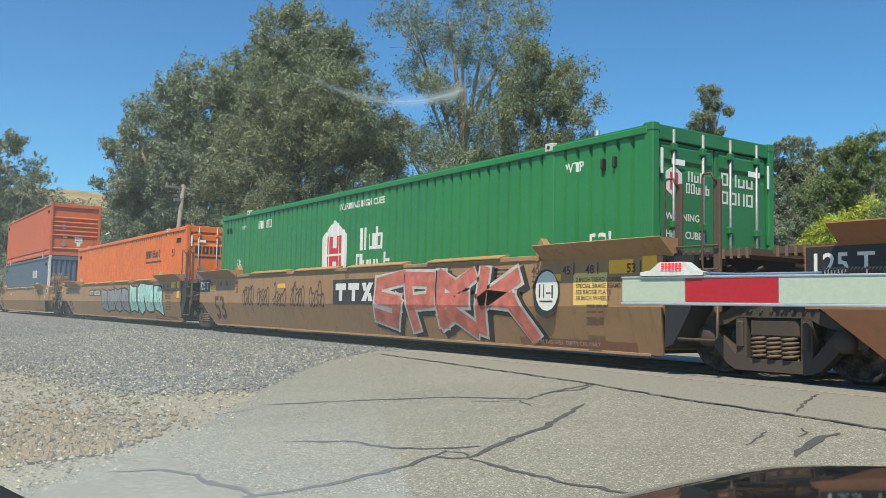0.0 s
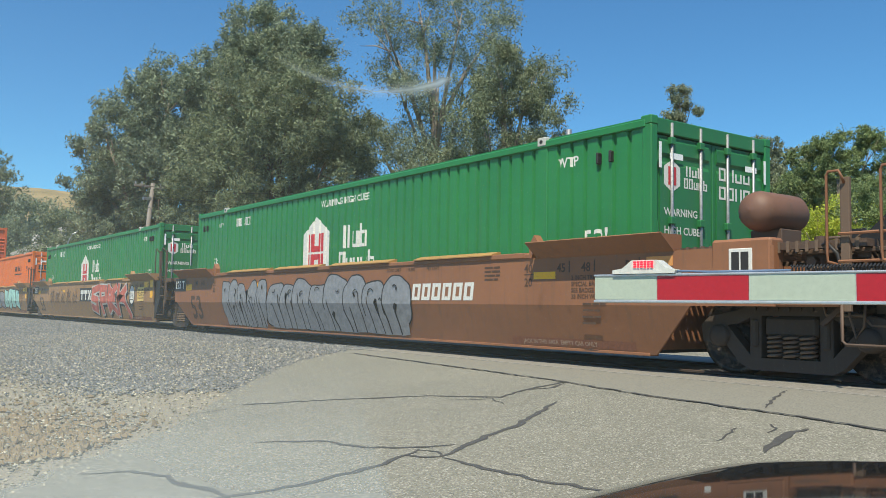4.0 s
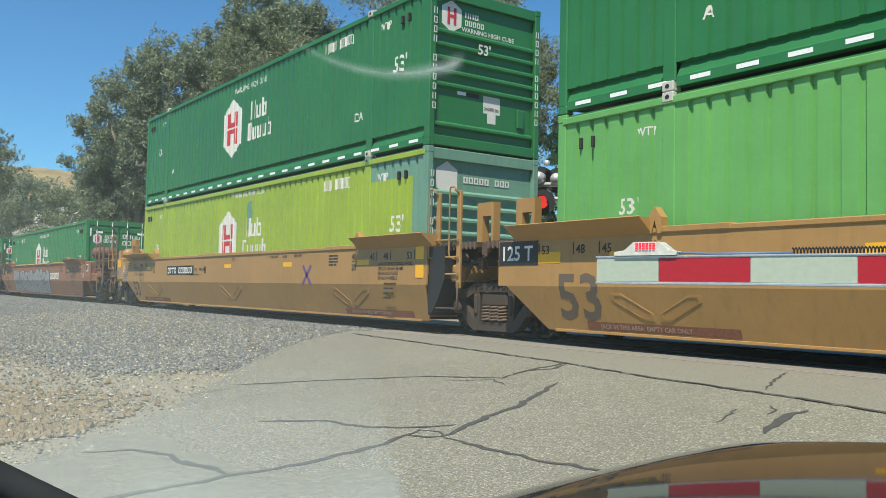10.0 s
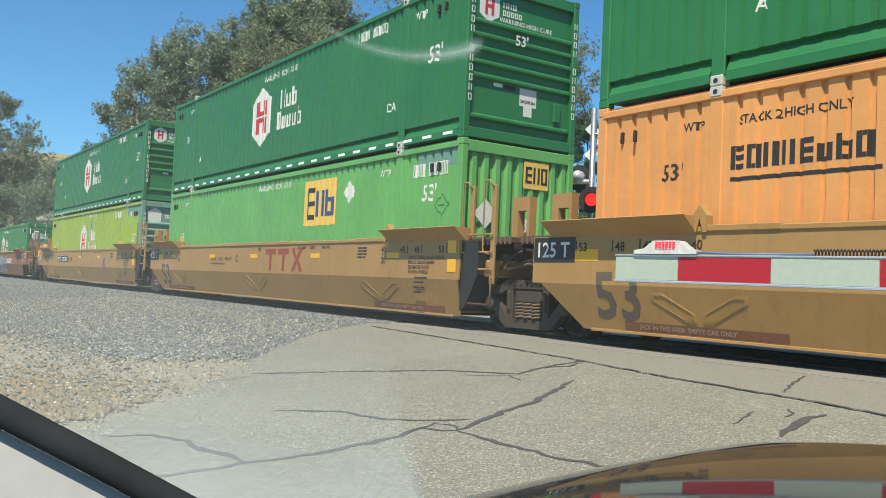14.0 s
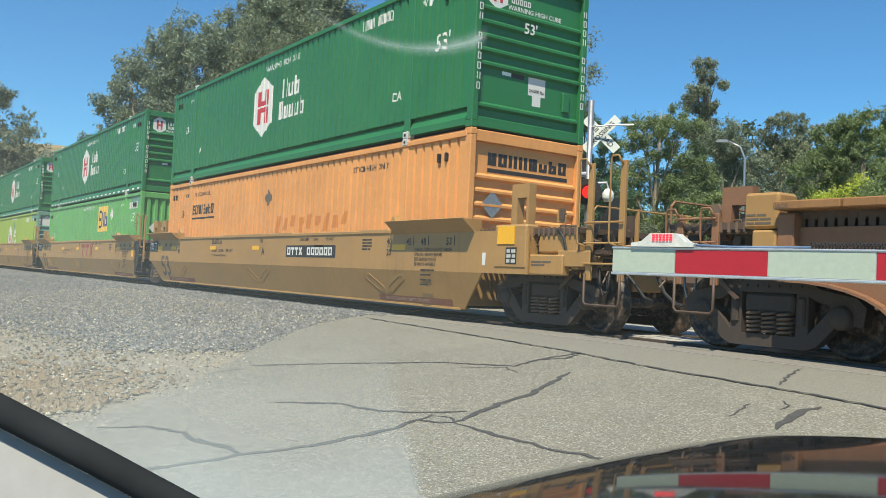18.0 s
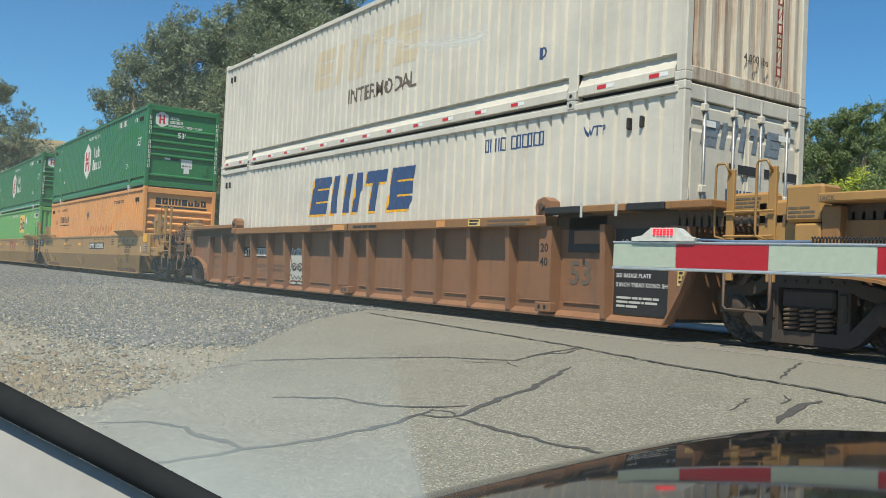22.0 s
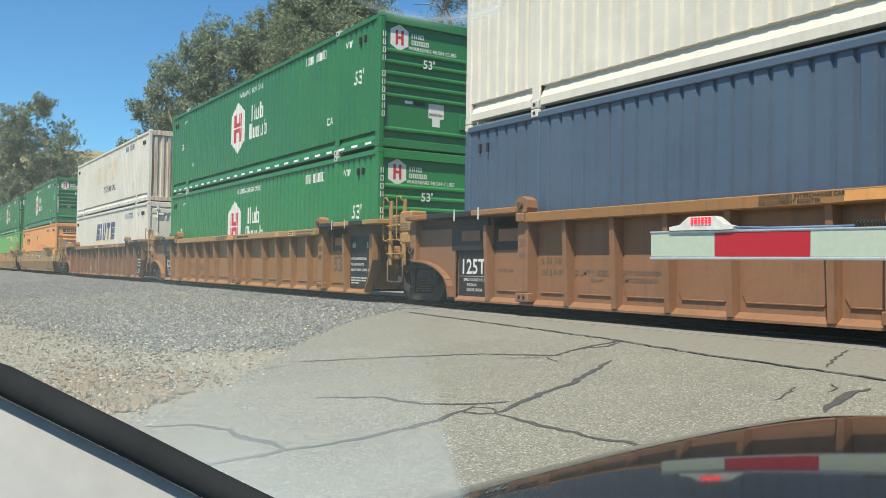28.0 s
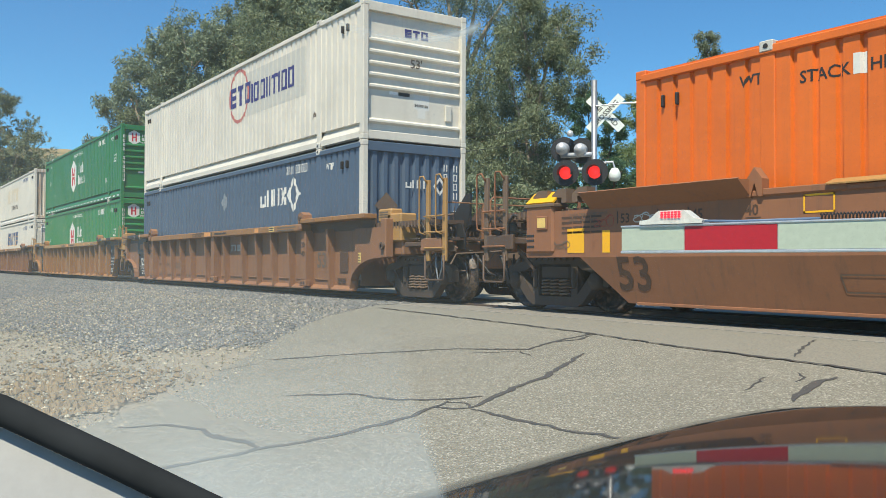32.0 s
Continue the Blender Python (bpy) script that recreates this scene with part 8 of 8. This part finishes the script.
# ---- trees ----
def leaf_material(name, dark, light, dry):
    n = Nodes(name)
    geo = n.t.nodes.new("ShaderNodeNewGeometry")
    dark, light, dry = scale_rgb(dark, 1.32), scale_rgb(light, 1.36), scale_rgb(dry, 1.25)
    col = n.ramp(geo.outputs["Random Per Island"], [(0.0, dark), (0.55, light), (0.9, scale_rgb(light, 1.15)), (1.0, dry)])
    big = n.noise(0.25, 3, 0.6)
    col = n.mix(n.ramp(big, [(0.35, 0.0), (0.7, 0.6)]), col, (dark[0] * 0.9, dark[1] * 0.95, dark[2] * 1.15))
    n.b.inputs["Transmission Weight"].default_value = 0.0
    n.b.inputs["Specular IOR Level"].default_value = 0.22
    m = n.done(col, 0.6)
    tr = n.t.nodes.new("ShaderNodeBsdfTranslucent")
    mixer = n.t.nodes.new("ShaderNodeMixShader")
    mixer.inputs[0].default_value = 0.25
    n.link(col, tr.inputs[0])
    n.link(n.b.outputs[0], mixer.inputs[1])
    n.link(tr.outputs[0], mixer.inputs[2])
    n.link(mixer.outputs[0], n.t.nodes["Material Output"].inputs[0])
    return m


EUC = leaf_material("eucalyptus_leaves", (0.084, 0.103, 0.064), (0.221, 0.251, 0.153), (0.197, 0.148, 0.084))
EUC_GREY = leaf_material("grey_green_leaves", (0.096, 0.123, 0.082), (0.233, 0.273, 0.175), (0.153, 0.150, 0.074))
EUC_OLIVE = leaf_material("olive_leaves", (0.076, 0.097, 0.056), (0.219, 0.250, 0.143), (0.204, 0.184, 0.102))
FRESH = leaf_material("fresh_green_leaves", (0.064, 0.096, 0.040), (0.205, 0.262, 0.108), (0.250, 0.250, 0.100))
YELLOWGREEN = leaf_material("yellow_green_leaves", (0.17, 0.22, 0.035), (0.46, 0.50, 0.07), (0.40, 0.36, 0.07))
CONIFER = leaf_material("conifer_needles", (0.030, 0.066, 0.036), (0.096, 0.168, 0.084), (0.096, 0.120, 0.048))
WOODS = leaf_material("distant_leaves", (0.054, 0.081, 0.049), (0.140, 0.173, 0.092), (0.140, 0.140, 0.076))
BARK = paint("pale_bark", (0.33, 0.27, 0.21), 0.9, 0.5)
BARK_DARK = paint("dark_bark", (0.13, 0.10, 0.075), 0.9, 0.4)


def leaf_cloud(rng, lobes, count, size, spread=0.55, droop=0.0):
    """Leaves on twigs, twigs on boughs, boughs on and in a set of lobes (x, y, z, radius): many small slim leaves."""
    lob = np.array(lobes, float)
    wgt = lob[:, 3] ** 2
    twigs, per = 18, 22
    nb = max(10, int(count * 3.5) // (twigs * per))
    pick = rng.choice(len(lob), nb, p=wgt / wgt.sum())
    d = rng.normal(size=(nb, 3))
    d[:, 2] += 0.25
    d /= np.linalg.norm(d, axis=1)[:, None]
    rad = lob[pick, 3] * (0.38 + 0.60 * rng.random(nb) ** 0.6)
    cen = lob[pick, :3] + d * rad[:, None] * np.array([1, 1, 0.96])
    big = spread * 1.25 * (0.6 + 0.8 * rng.random(nb)) * np.clip(lob[pick, 3] / 3.0, 0.5, 1.25)
    tw = cen[:, None, :] + rng.normal(size=(nb, twigs, 3)) * big[:, None, None] * np.array([0.52, 0.52, 0.40])
    fine = 0.26 * spread * (0.6 + 0.8 * rng.random((nb, twigs)))
    p = (tw[:, :, None, :] + rng.normal(size=(nb, twigs, per, 3)) * fine[:, :, None, None] * np.array([1, 1, 0.8 + 0.9 * droop])).reshape(-1, 3)
    m = len(p)
    a = rng.normal(size=(m, 3))
    a[:, 2] -= droop
    a /= np.linalg.norm(a, axis=1)[:, None]
    b = np.cross(a, rng.normal(size=(m, 3)))
    b /= np.linalg.norm(b, axis=1)[:, None]
    s = 0.62 * size * (0.55 + 0.9 * rng.random(m))[:, None]
    v = np.stack([p - a * s, p + b * s * 0.58, p + a * s], 1).reshape(-1, 3)
    f = np.arange(3 * m).reshape(-1, 3)
    return v, f, cen


def tree(label, base, lobes, leaves, count, size, bark, trunk_r, seed, spread=0.55, droop=0.3, group="tall trees behind the track", limbs=9):
    """A tree: tapered trunk, limbs to its lobes, and a crown of many small leaves."""
    rng = np.random.default_rng(seed)
    t = thing("tree", label, "tree", group)
    t.matrix_basis = pose(*base)
    top = max(l[2] + 0.3 * l[3] for l in lobes)
    cx = sum(l[0] for l in lobes) / len(lobes)
    cy = sum(l[1] for l in lobes) / len(lobes)
    axis = [Vector((cx * f * f + 0.25 * math.sin(4 * f + seed), cy * f * f, -0.3 + top * 0.86 * f)) for f in [i / 9 for i in range(10)]]
    g = Geo().tube(axis, [trunk_r * (1.25 - 1.15 * (i / 9) ** 0.8) + 0.02 for i in range(10)], 10)
    part("trunk", g, bark, t, "", True)
    order = sorted(range(len(lobes)), key=lambda i: -lobes[i][3])[:limbs]
    for i in order:
        lx, ly, lz, lr = lobes[i]
        k = min(8, max(1, int(8 * max(0.08, (lz - lr * 1.2)) / top)))
        p0 = axis[k]
        mid = p0.lerp(Vector((lx, ly, lz)), 0.5) + Vector((0, 0, 0.12 * (lz - p0.z)))
        g = Geo().tube([p0, mid, (lx, ly, lz + lr * 0.2)], [trunk_r * 0.42, trunk_r * 0.25, 0.03], 7)
        for _ in range(3):
            q = mid.lerp(Vector((lx, ly, lz)), rng.random())
            e = Vector((lx, ly, lz)) + Vector(np.clip(rng.normal(size=3), -1, 1)) * lr * 0.5
            g.tube([q, q.lerp(e, 0.5) + Vector((0, 0, 0.2)), e], [trunk_r * 0.14, trunk_r * 0.09, 0.015], 5)
        part("limb", g, bark, t, "", True)
    v, f, cen = leaf_cloud(rng, lobes, count, size, spread, droop)
    me = bpy.data.meshes.new("crown")
    me.from_pydata(v.tolist(), [], f.tolist())
    me.materials.append(leaves)
    part("crown", me, leaves, t)
    return t


EYE0 = Vector((0.09, 0.17, 0.70))


def bearing(deg, dist, z=-0.3):
    """A place at a compass angle (degrees left of the track's normal) and distance from the road's stopping place."""
    a = radians(deg)
    return (EYE0.x - math.sin(a) * dist, EYE0.y + math.cos(a) * dist, z)


def spread_lobes(deg, lobes):
    """Lobes given as (across, height, radius) for someone at the stopping place; turned to face it, with some depth."""
    a = radians(deg)
    rx, ry = math.cos(a), math.sin(a)
    out = []
    for i, (u, h, r) in enumerate(lobes):
        d = r * 0.55 * math.sin(i * 2.4)
        out.append((u * rx - d * ry, u * ry + d * rx, h, r))
    return out


def stand(label, deg, dist, lobes, leaves, count, size, bark=BARK, trunk_r=0.45, seed=1, **kw):
    return tree(label, bearing(deg, dist), spread_lobes(deg, lobes), leaves, count, size, bark, trunk_r, seed, **kw)


stand("tall dense eucalyptus with grey-green foliage", 67.0, 60, [(0.6, 19.0, 3.2), (-1.4, 16.6, 3.3), (2.6, 17.6, 2.9), (-3.6, 13.6, 3.0), (0.8, 14.0, 4.2), (2.8, 12.0, 3.6), (-2.0, 10.0, 3.6)], EUC_GREY, 42000, 0.20, seed=21, trunk_r=0.6)
stand("broad eucalyptus with grey-green foliage", 73.6, 60, [(1.8, 14.6, 3.0), (-0.6, 12.8, 2.7), (-2.3, 11.4, 2.0), (-2.6, 9.0, 2.2), (0.0, 9.0, 3.6), (2.4, 10.2, 3.4), (-1.4, 6.4, 3.0), (2.2, 6.0, 3.2)], EUC_GREY, 36000, 0.20, seed=22, trunk_r=0.5)
stand("dark dense eucalyptus in front of taller ones", 65.0, 52, [(-2.4, 13.2, 3.0), (0.0, 13.4, 3.2), (2.2, 12.2, 3.0), (-3.1, 10.2, 3.3), (-0.7, 9.8, 3.7), (2.8, 9.2, 3.6), (0.7, 6.4, 3.7), (-3.4, 6.8, 3.2), (4.4, 11.0, 2.3), (-2.0, 4.0, 3.0), (2.8, 4.2, 3.0)], EUC_OLIVE, 46000, 0.17, seed=23, trunk_r=0.5, bark=BARK_DARK)
stand("tall airy eucalyptus with bare pale branches", 55.0, 58, [(-3.4, 19.5, 2.6), (-1.1, 21.8, 3.4), (1.9, 20.3, 3.4), (4.2, 19.9, 2.2), (-2.7, 16.4, 2.5), (0.4, 16.4, 2.9), (3.0, 16.8, 2.5), (-3.8, 11.6, 2.9), (-0.4, 11.2, 3.4), (2.3, 12.0, 2.9), (-1.9, 8.5, 3.5), (1.5, 8.6, 3.5)], EUC_GREY, 19000, 0.17, seed=24, trunk_r=0.5, spread=0.75, droop=0.6, limbs=12)
stand("drooping eucalyptus at the end of the row", 49.6, 50, [(-0.8, 15.0, 2.0), (1.2, 14.6, 1.9), (2.2, 13.0, 1.5), (-0.1, 12.4, 2.2), (-1.8, 11.4, 2.2), (1.9, 10.6, 1.3), (-2.4, 8.8, 2.2), (-0.7, 7.8, 2.2), (-4.3, 7.8, 2.6), (0.4, 6.4, 1.9), (-3.0, 5.0, 2.4), (-1.0, 4.0, 2.2)], EUC_OLIVE, 30000, 0.16, seed=25, trunk_r=0.35, spread=0.6, droop=0.8, limbs=10)
stand("round eucalyptus far down the line", 83.0, 160, [(0, 24.4, 5.0), (-4.2, 21.0, 5.0), (3.4, 19.4, 4.4), (0, 15.2, 6.0), (-5, 11.8, 5.7)], EUC, 12000, 0.42, seed=26, spread=0.9)
stand("dark layered conifer behind the signal", 45.8, 46, [(0, 10.0, .5), (-.4, 9.0, .9), (.5, 8.6, .9), (-.9, 7.6, 1.0), (.9, 7.3, 1.0), (0, 7.0, 1.1), (-1.3, 5.8, 1.1), (1.3, 5.6, 1.1), (0, 5.0, 1.3), (-.8, 3.6, 1.5), (.9, 3.4, 1.5)], CONIFER, 14000, 0.13, bark=BARK_DARK, trunk_r=0.2, seed=27, spread=0.35, droop=0.0)
stand("leafy fresh-green tree beyond the crossing", 41.4, 60, [(0, 12.8, 1.5), (-1.4, 11.4, 1.7), (1.2, 11.0, 1.7), (-.4, 9.2, 2.2), (1.8, 8.4, 2.0), (-2.2, 8.2, 2.0), (0, 6.0, 2.6), (2.6, 5.4, 2.4), (-2.6, 5.2, 2.4)], FRESH, 24000, 0.15, seed=28, trunk_r=0.3, spread=0.5)
stand("slim tall dark tree above its neighbours", 38.8, 72, [(0, 18.6, 1.0), (.5, 17.4, 1.2), (-.5, 16.2, 1.2), (.4, 14.9, 1.2), (-.2, 13.4, 1.3), (.3, 12.0, 1.5), (0, 10.2, 1.8)], EUC, 9000, 0.19, bark=BARK_DARK, trunk_r=0.3, seed=29, spread=0.5)
stand("round bluish-green tree beyond the crossing", 37.6, 64, [(0, 11.4, 1.6), (-1.4, 10.2, 1.7), (1.3, 9.8, 1.6), (0, 7.8, 2.4), (-2.4, 6.6, 2.2), (2.2, 6.4, 2.2), (0, 4.2, 2.8)], EUC_GREY, 18000, 0.16, seed=30, trunk_r=0.3)
stand("dark broad tree on the rise", 34.0, 110, [(0, 19.6, 3.2), (-3.2, 18.2, 3.0), (3.0, 18.0, 3.0), (-5.4, 15.8, 2.8), (5.4, 15.8, 2.8), (0, 15.0, 4.2), (-4, 11.6, 4), (4, 11.4, 4), (0, 8, 5)], EUC, 22000, 0.28, seed=31, trunk_r=0.5)
stand("green tree on the rise", 29.4, 92, [(0, 16.8, 2.6), (-2.6, 15.4, 2.6), (2.6, 16.2, 2.6), (-4.2, 12.8, 2.8), (0, 12.4, 3.6), (4.2, 13.0, 3.2), (-3, 8.6, 3.8), (3, 8.6, 3.8)], FRESH, 22000, 0.24, seed=32, trunk_r=0.4)
for i, (deg, dist, h, mat, w) in enumerate(((32.6, 56, 6.2, YELLOWGREEN, 2.2), (29.8, 52, 7.6, YELLOWGREEN, 2.3), (35.6, 58, 5.6, FRESH, 2.4), (27.2, 50, 8.6, FRESH, 2.6), (39.6, 52, 5.2, FRESH, 2.2), (43.4, 50, 5.0, EUC_OLIVE, 2.2), (46.5, 48, 5.4, FRESH, 2.0), (24.5, 54, 9.0, FRESH, 2.8))):
    stand("yellow-green bush beyond the crossing" if mat is YELLOWGREEN else "green bush beyond the crossing", deg, dist, [(0, h - 1.2, 1.3), (-w * .6, h - 2.2, 1.5), (w * .6, h - 2.0, 1.5), (0, h - 3.4, 2.0), (-w, 1.8, 1.8), (w, 1.7, 1.8)], mat, 9000, 0.14, seed=40 + i, trunk_r=0.12, group="bushes beyond the crossing", limbs=4)
for i, (deg, dist, h) in enumerate(((86, 78, 7.5), (82.5, 72, 6.8), (79.5, 66, 7.6), (76, 56, 6.4), (72.5, 52, 6.0), (69, 48, 5.4), (60.5, 46, 5.4), (57.5, 44, 5.8), (53.5, 44, 5.6), (50.5, 42, 4.8))):
    k = max(1.0, 21 / math.cos(radians(deg)) / dist)
    stand("low grey-green scrub tree behind the track", deg, dist * k, [(u * k, v * k, r * k) for u, v, r in ((0, h - 1.3, 1.6), (-2.0, h - 2.0, 1.7), (2.0, h - 2.4, 1.7), (-.6, h - 3.6, 2.2), (-2.8, 1.6, 1.9), (2.6, 1.7, 1.9))], EUC_OLIVE if i % 2 else EUC_GREY, 9000, 0.16 * k, spread=0.55 * k, seed=60 + i, trunk_r=0.15, group="scrub behind the track", limbs=4)

# far woods and dry hills close the view
rng = np.random.default_rng(9)
lob = []
for i in range(230):
    deg = 12 + 84 * rng.random()
    dist = 115 + 60 * rng.random()
    h = 6 + 7 * rng.random() + (12 if deg < 38 else 6 if deg < 47 else 0)
    b = bearing(deg, dist, 0)
    lob.append((b[0], b[1], h * 0.62, h * 0.42))
# wooded slope far along the line
for i in range(110):
    deg = 75 + 14.2 * rng.random()
    dist = max(175, 30 / math.cos(radians(deg))) * (1 + 0.25 * rng.random())
    top = 0.7 + dist * (0.085 + 0.045 * rng.random()) * (1.0 if deg > 78 else 0.8)
    b = bearing(deg, dist, 0)
    lob.append((b[0], b[1], top * (0.35 + 0.5 * rng.random()), 0.030 * dist))
v, f, cen = leaf_cloud(rng, lob, 110000, 0.80, 1.3)
me = bpy.data.meshes.new("far_woods")
me.from_pydata(v.tolist(), [], f.tolist())
me.materials.append(WOODS)
tagged(new("far_woods", me), "distant belt of dark green woods", "woods", "", "stuff")


def grass_hill():
    n = Nodes("dry_grass_hill")
    col = n.mix(n.ramp(n.noise(0.02, 6, 0.7), [(0.4, 0.0), (0.62, 1.0)]), (0.36, 0.27, 0.135), (0.10, 0.105, 0.055))
    return n.done(n.mix(n.ramp(n.noise(0.4, 5), [(0.3, 0.0), (0.7, 0.4)]), col, (0.30, 0.23, 0.12)), 0.95)


g = Geo()
na, nb = 60, 8
vs = []
for i in range(na):
    deg = -10 + 120 * i / (na - 1)
    for j in range(nb):
        d = 190 + 40 * j
        top = 26 + 22 * math.exp(-((deg - 81) / 14) ** 2) + 9 * noise.noise(Vector((deg * 0.12, j * 0.3, 2)))
        b = bearing(deg, d, 0)
        vs.append((b[0], b[1], -1 + top * math.sin(min(1.0, j / (nb - 2)) * math.pi / 2) ** 1.4))
g.add(vs, [(i * nb + j, (i + 1) * nb + j, (i + 1) * nb + j + 1, i * nb + j + 1) for i in range(na - 1) for j in range(nb - 1)])
solid("hills", g, grass_hill(), "dry golden grass hills in the distance", "hill", kind="structure", smooth=True)

# ---- poles and lamps ----
POLE_WOOD = paint("grey_weathered_timber", (0.24, 0.215, 0.19), 0.9, 0.3)


def utility_pole(deg, dist, h):
    t = thing("utility_pole", "weathered timber utility pole with crossarm and insulators", "utility pole", "utility poles")
    part("pole", Geo().tube([(0, 0, -0.5), (0.65, 0, h)], [0.17, 0.11], 10), POLE_WOOD, t, "", True)
    part("crossarm", Geo().box(-0.45, 1.55, -0.06, 0.06, h - 0.28, h - 0.15, 0.01), POLE_WOOD, t)
    for x in (-0.38, 0.0, 1.1, 1.48):
        part("insulator", Geo().lathe([(0.0, 0.18), (0.05, 0.16), (0.06, 0.05), (0.03, 0.0)], (x, 0, h - 0.15), "z", 8), GREY_STEEL, t)
    part("transformer_bracket", Geo().box(0.1, 0.5, -0.1, 0.1, h - 1.0, h - 0.85), GREY_STEEL, t)
    b = bearing(deg, dist)
    t.matrix_basis = pose(b[0], b[1], b[2], 0, 0, deg + 25)
    return b


b0 = utility_pole(73.5, 52, 8.0)
wires = thing("overhead_wires", "sagging dark overhead wires", "wires")
for a, b, za, zb in ((b0, bearing(50, 44), 7.5, 7.6), (b0, bearing(50, 44), 6.9, 6.9), (b0, bearing(82, 112), 7.5, 8.0), (b0, bearing(82, 112), 6.9, 7.4), (bearing(47, 60), bearing(18, 44), 5.6, 4.4), (bearing(47, 60), bearing(18, 44), 4.7, 3.4)):
    p = [(a[0] + (b[0] - a[0]) * f, a[1] + (b[1] - a[1]) * f, za + (zb - za) * f - 4 * 0.7 * f * (1 - f)) for f in [i / 14 for i in range(15)]]
    part("wire", Geo().tube(p, 0.014, 4), BLACK, wires)


def street_lamp(deg, dist, h, turn):
    t = thing("street_lamp", "slim galvanised street lamp with a curved arm", "street lamp", "street lamps")
    part("pole", Geo().tube([(0, 0, -0.3), (0, 0, h - 0.9), (-0.25, 0, h - 0.3), (-0.8, 0, h)], [0.09, 0.06, 0.05, 0.04], 10), GALV, t, "", True)
    part("lamp_head", Geo().prism([(-1.45, h - 0.02), (-1.35, h + 0.08), (-0.9, h + 0.08), (-0.78, h - 0.02), (-0.9, h - 0.06), (-1.35, h - 0.06)], -0.12, 0.12, "y"), GREY_STEEL, t)
    b = bearing(deg, dist)
    t.matrix_basis = pose(b[0], b[1], b[2], 0, 0, turn)


# a low house with white chimneys, half hidden behind the train
PLASTER = plain("white_plaster", (0.62, 0.60, 0.56), 0.85, 0, 6, 0.08)
ROOFING = plain("pale_grey_roofing", (0.52, 0.49, 0.45), 0.85, 0, 9, 0.15)
house = thing("house", "low pale house with white chimneys among the trees", "house")
part("wall", Geo().box(-2.9, 2.9, -1.8, 1.8, -0.5, 5.3), PLASTER, house, "white plaster walls")
part("roof", Geo().prism([(-3.2, 5.3), (-0.9, 6.4), (3.2, 5.3), (3.2, 5.1), (-3.2, 5.1)], -2.1, 2.1, "y"), ROOFING, house, "pale grey roof")
for x, w, z in ((1.2, 0.42, 8.1), (-1.1, 0.32, 7.3)):
    part("chimney", Geo().box(x - w, x + w, -0.3, 0.3, 5.9, z - 0.1, 0.03).box(x - w * .8, x + w * .8, -0.24, 0.24, z - 0.1, z, 0.05), PLASTER, house, "white chimney")
hb = bearing(78.7, 92)
house.matrix_basis = pose(hb[0], hb[1], 0, 0, 0, 78.7)

street_lamp(36.2, 46, 8.6, 35)
street_lamp(77.6, 72, 6.6, 250)


# ---- movement ----
TRAIN_X = [
    (0, 0.36), (1, -4.35), (2, -9.10), (3, -13.88), (4, -18.66), (5, -23.43), (6, -28.21), (7, -33.00), (8, -37.85), (9, -42.64), (10, -47.39), (11, -52.13), (12, -56.91), (13, -61.69), (14, -66.43), (15, -71.16), (16, -75.91), (17, -80.70), (18, -85.51), (19, -90.29), (20, -95.01), (21, -99.81), (22, -104.65), (23, -109.42), (24, -114.12), (25, -118.90), (26, -123.72), (27, -128.49), (28, -133.24), (29, -137.97), (30, -142.74), (31, -147.43), (32, -152.08),
]


def motions():
    for ob, x0, z in MOVING:
        walk(ob, [(t, pose(x0 + s, TRACK_Y, z)) for t, s in TRAIN_X])
        for w in ob.children:
            if w.name.startswith("wheelset"):
                p = w.matrix_basis.translation.copy()
                rows = [i * 0.1333333 for i in range(241)]
                run = np.interp(rows, [t for t, _ in TRAIN_X], [s for _, s in TRAIN_X])
                walk(w, [(t, pose(p.x, 0, WHEEL_R, 0, math.degrees(r / WHEEL_R), 0)) for t, r in zip(rows, run)])


motions()
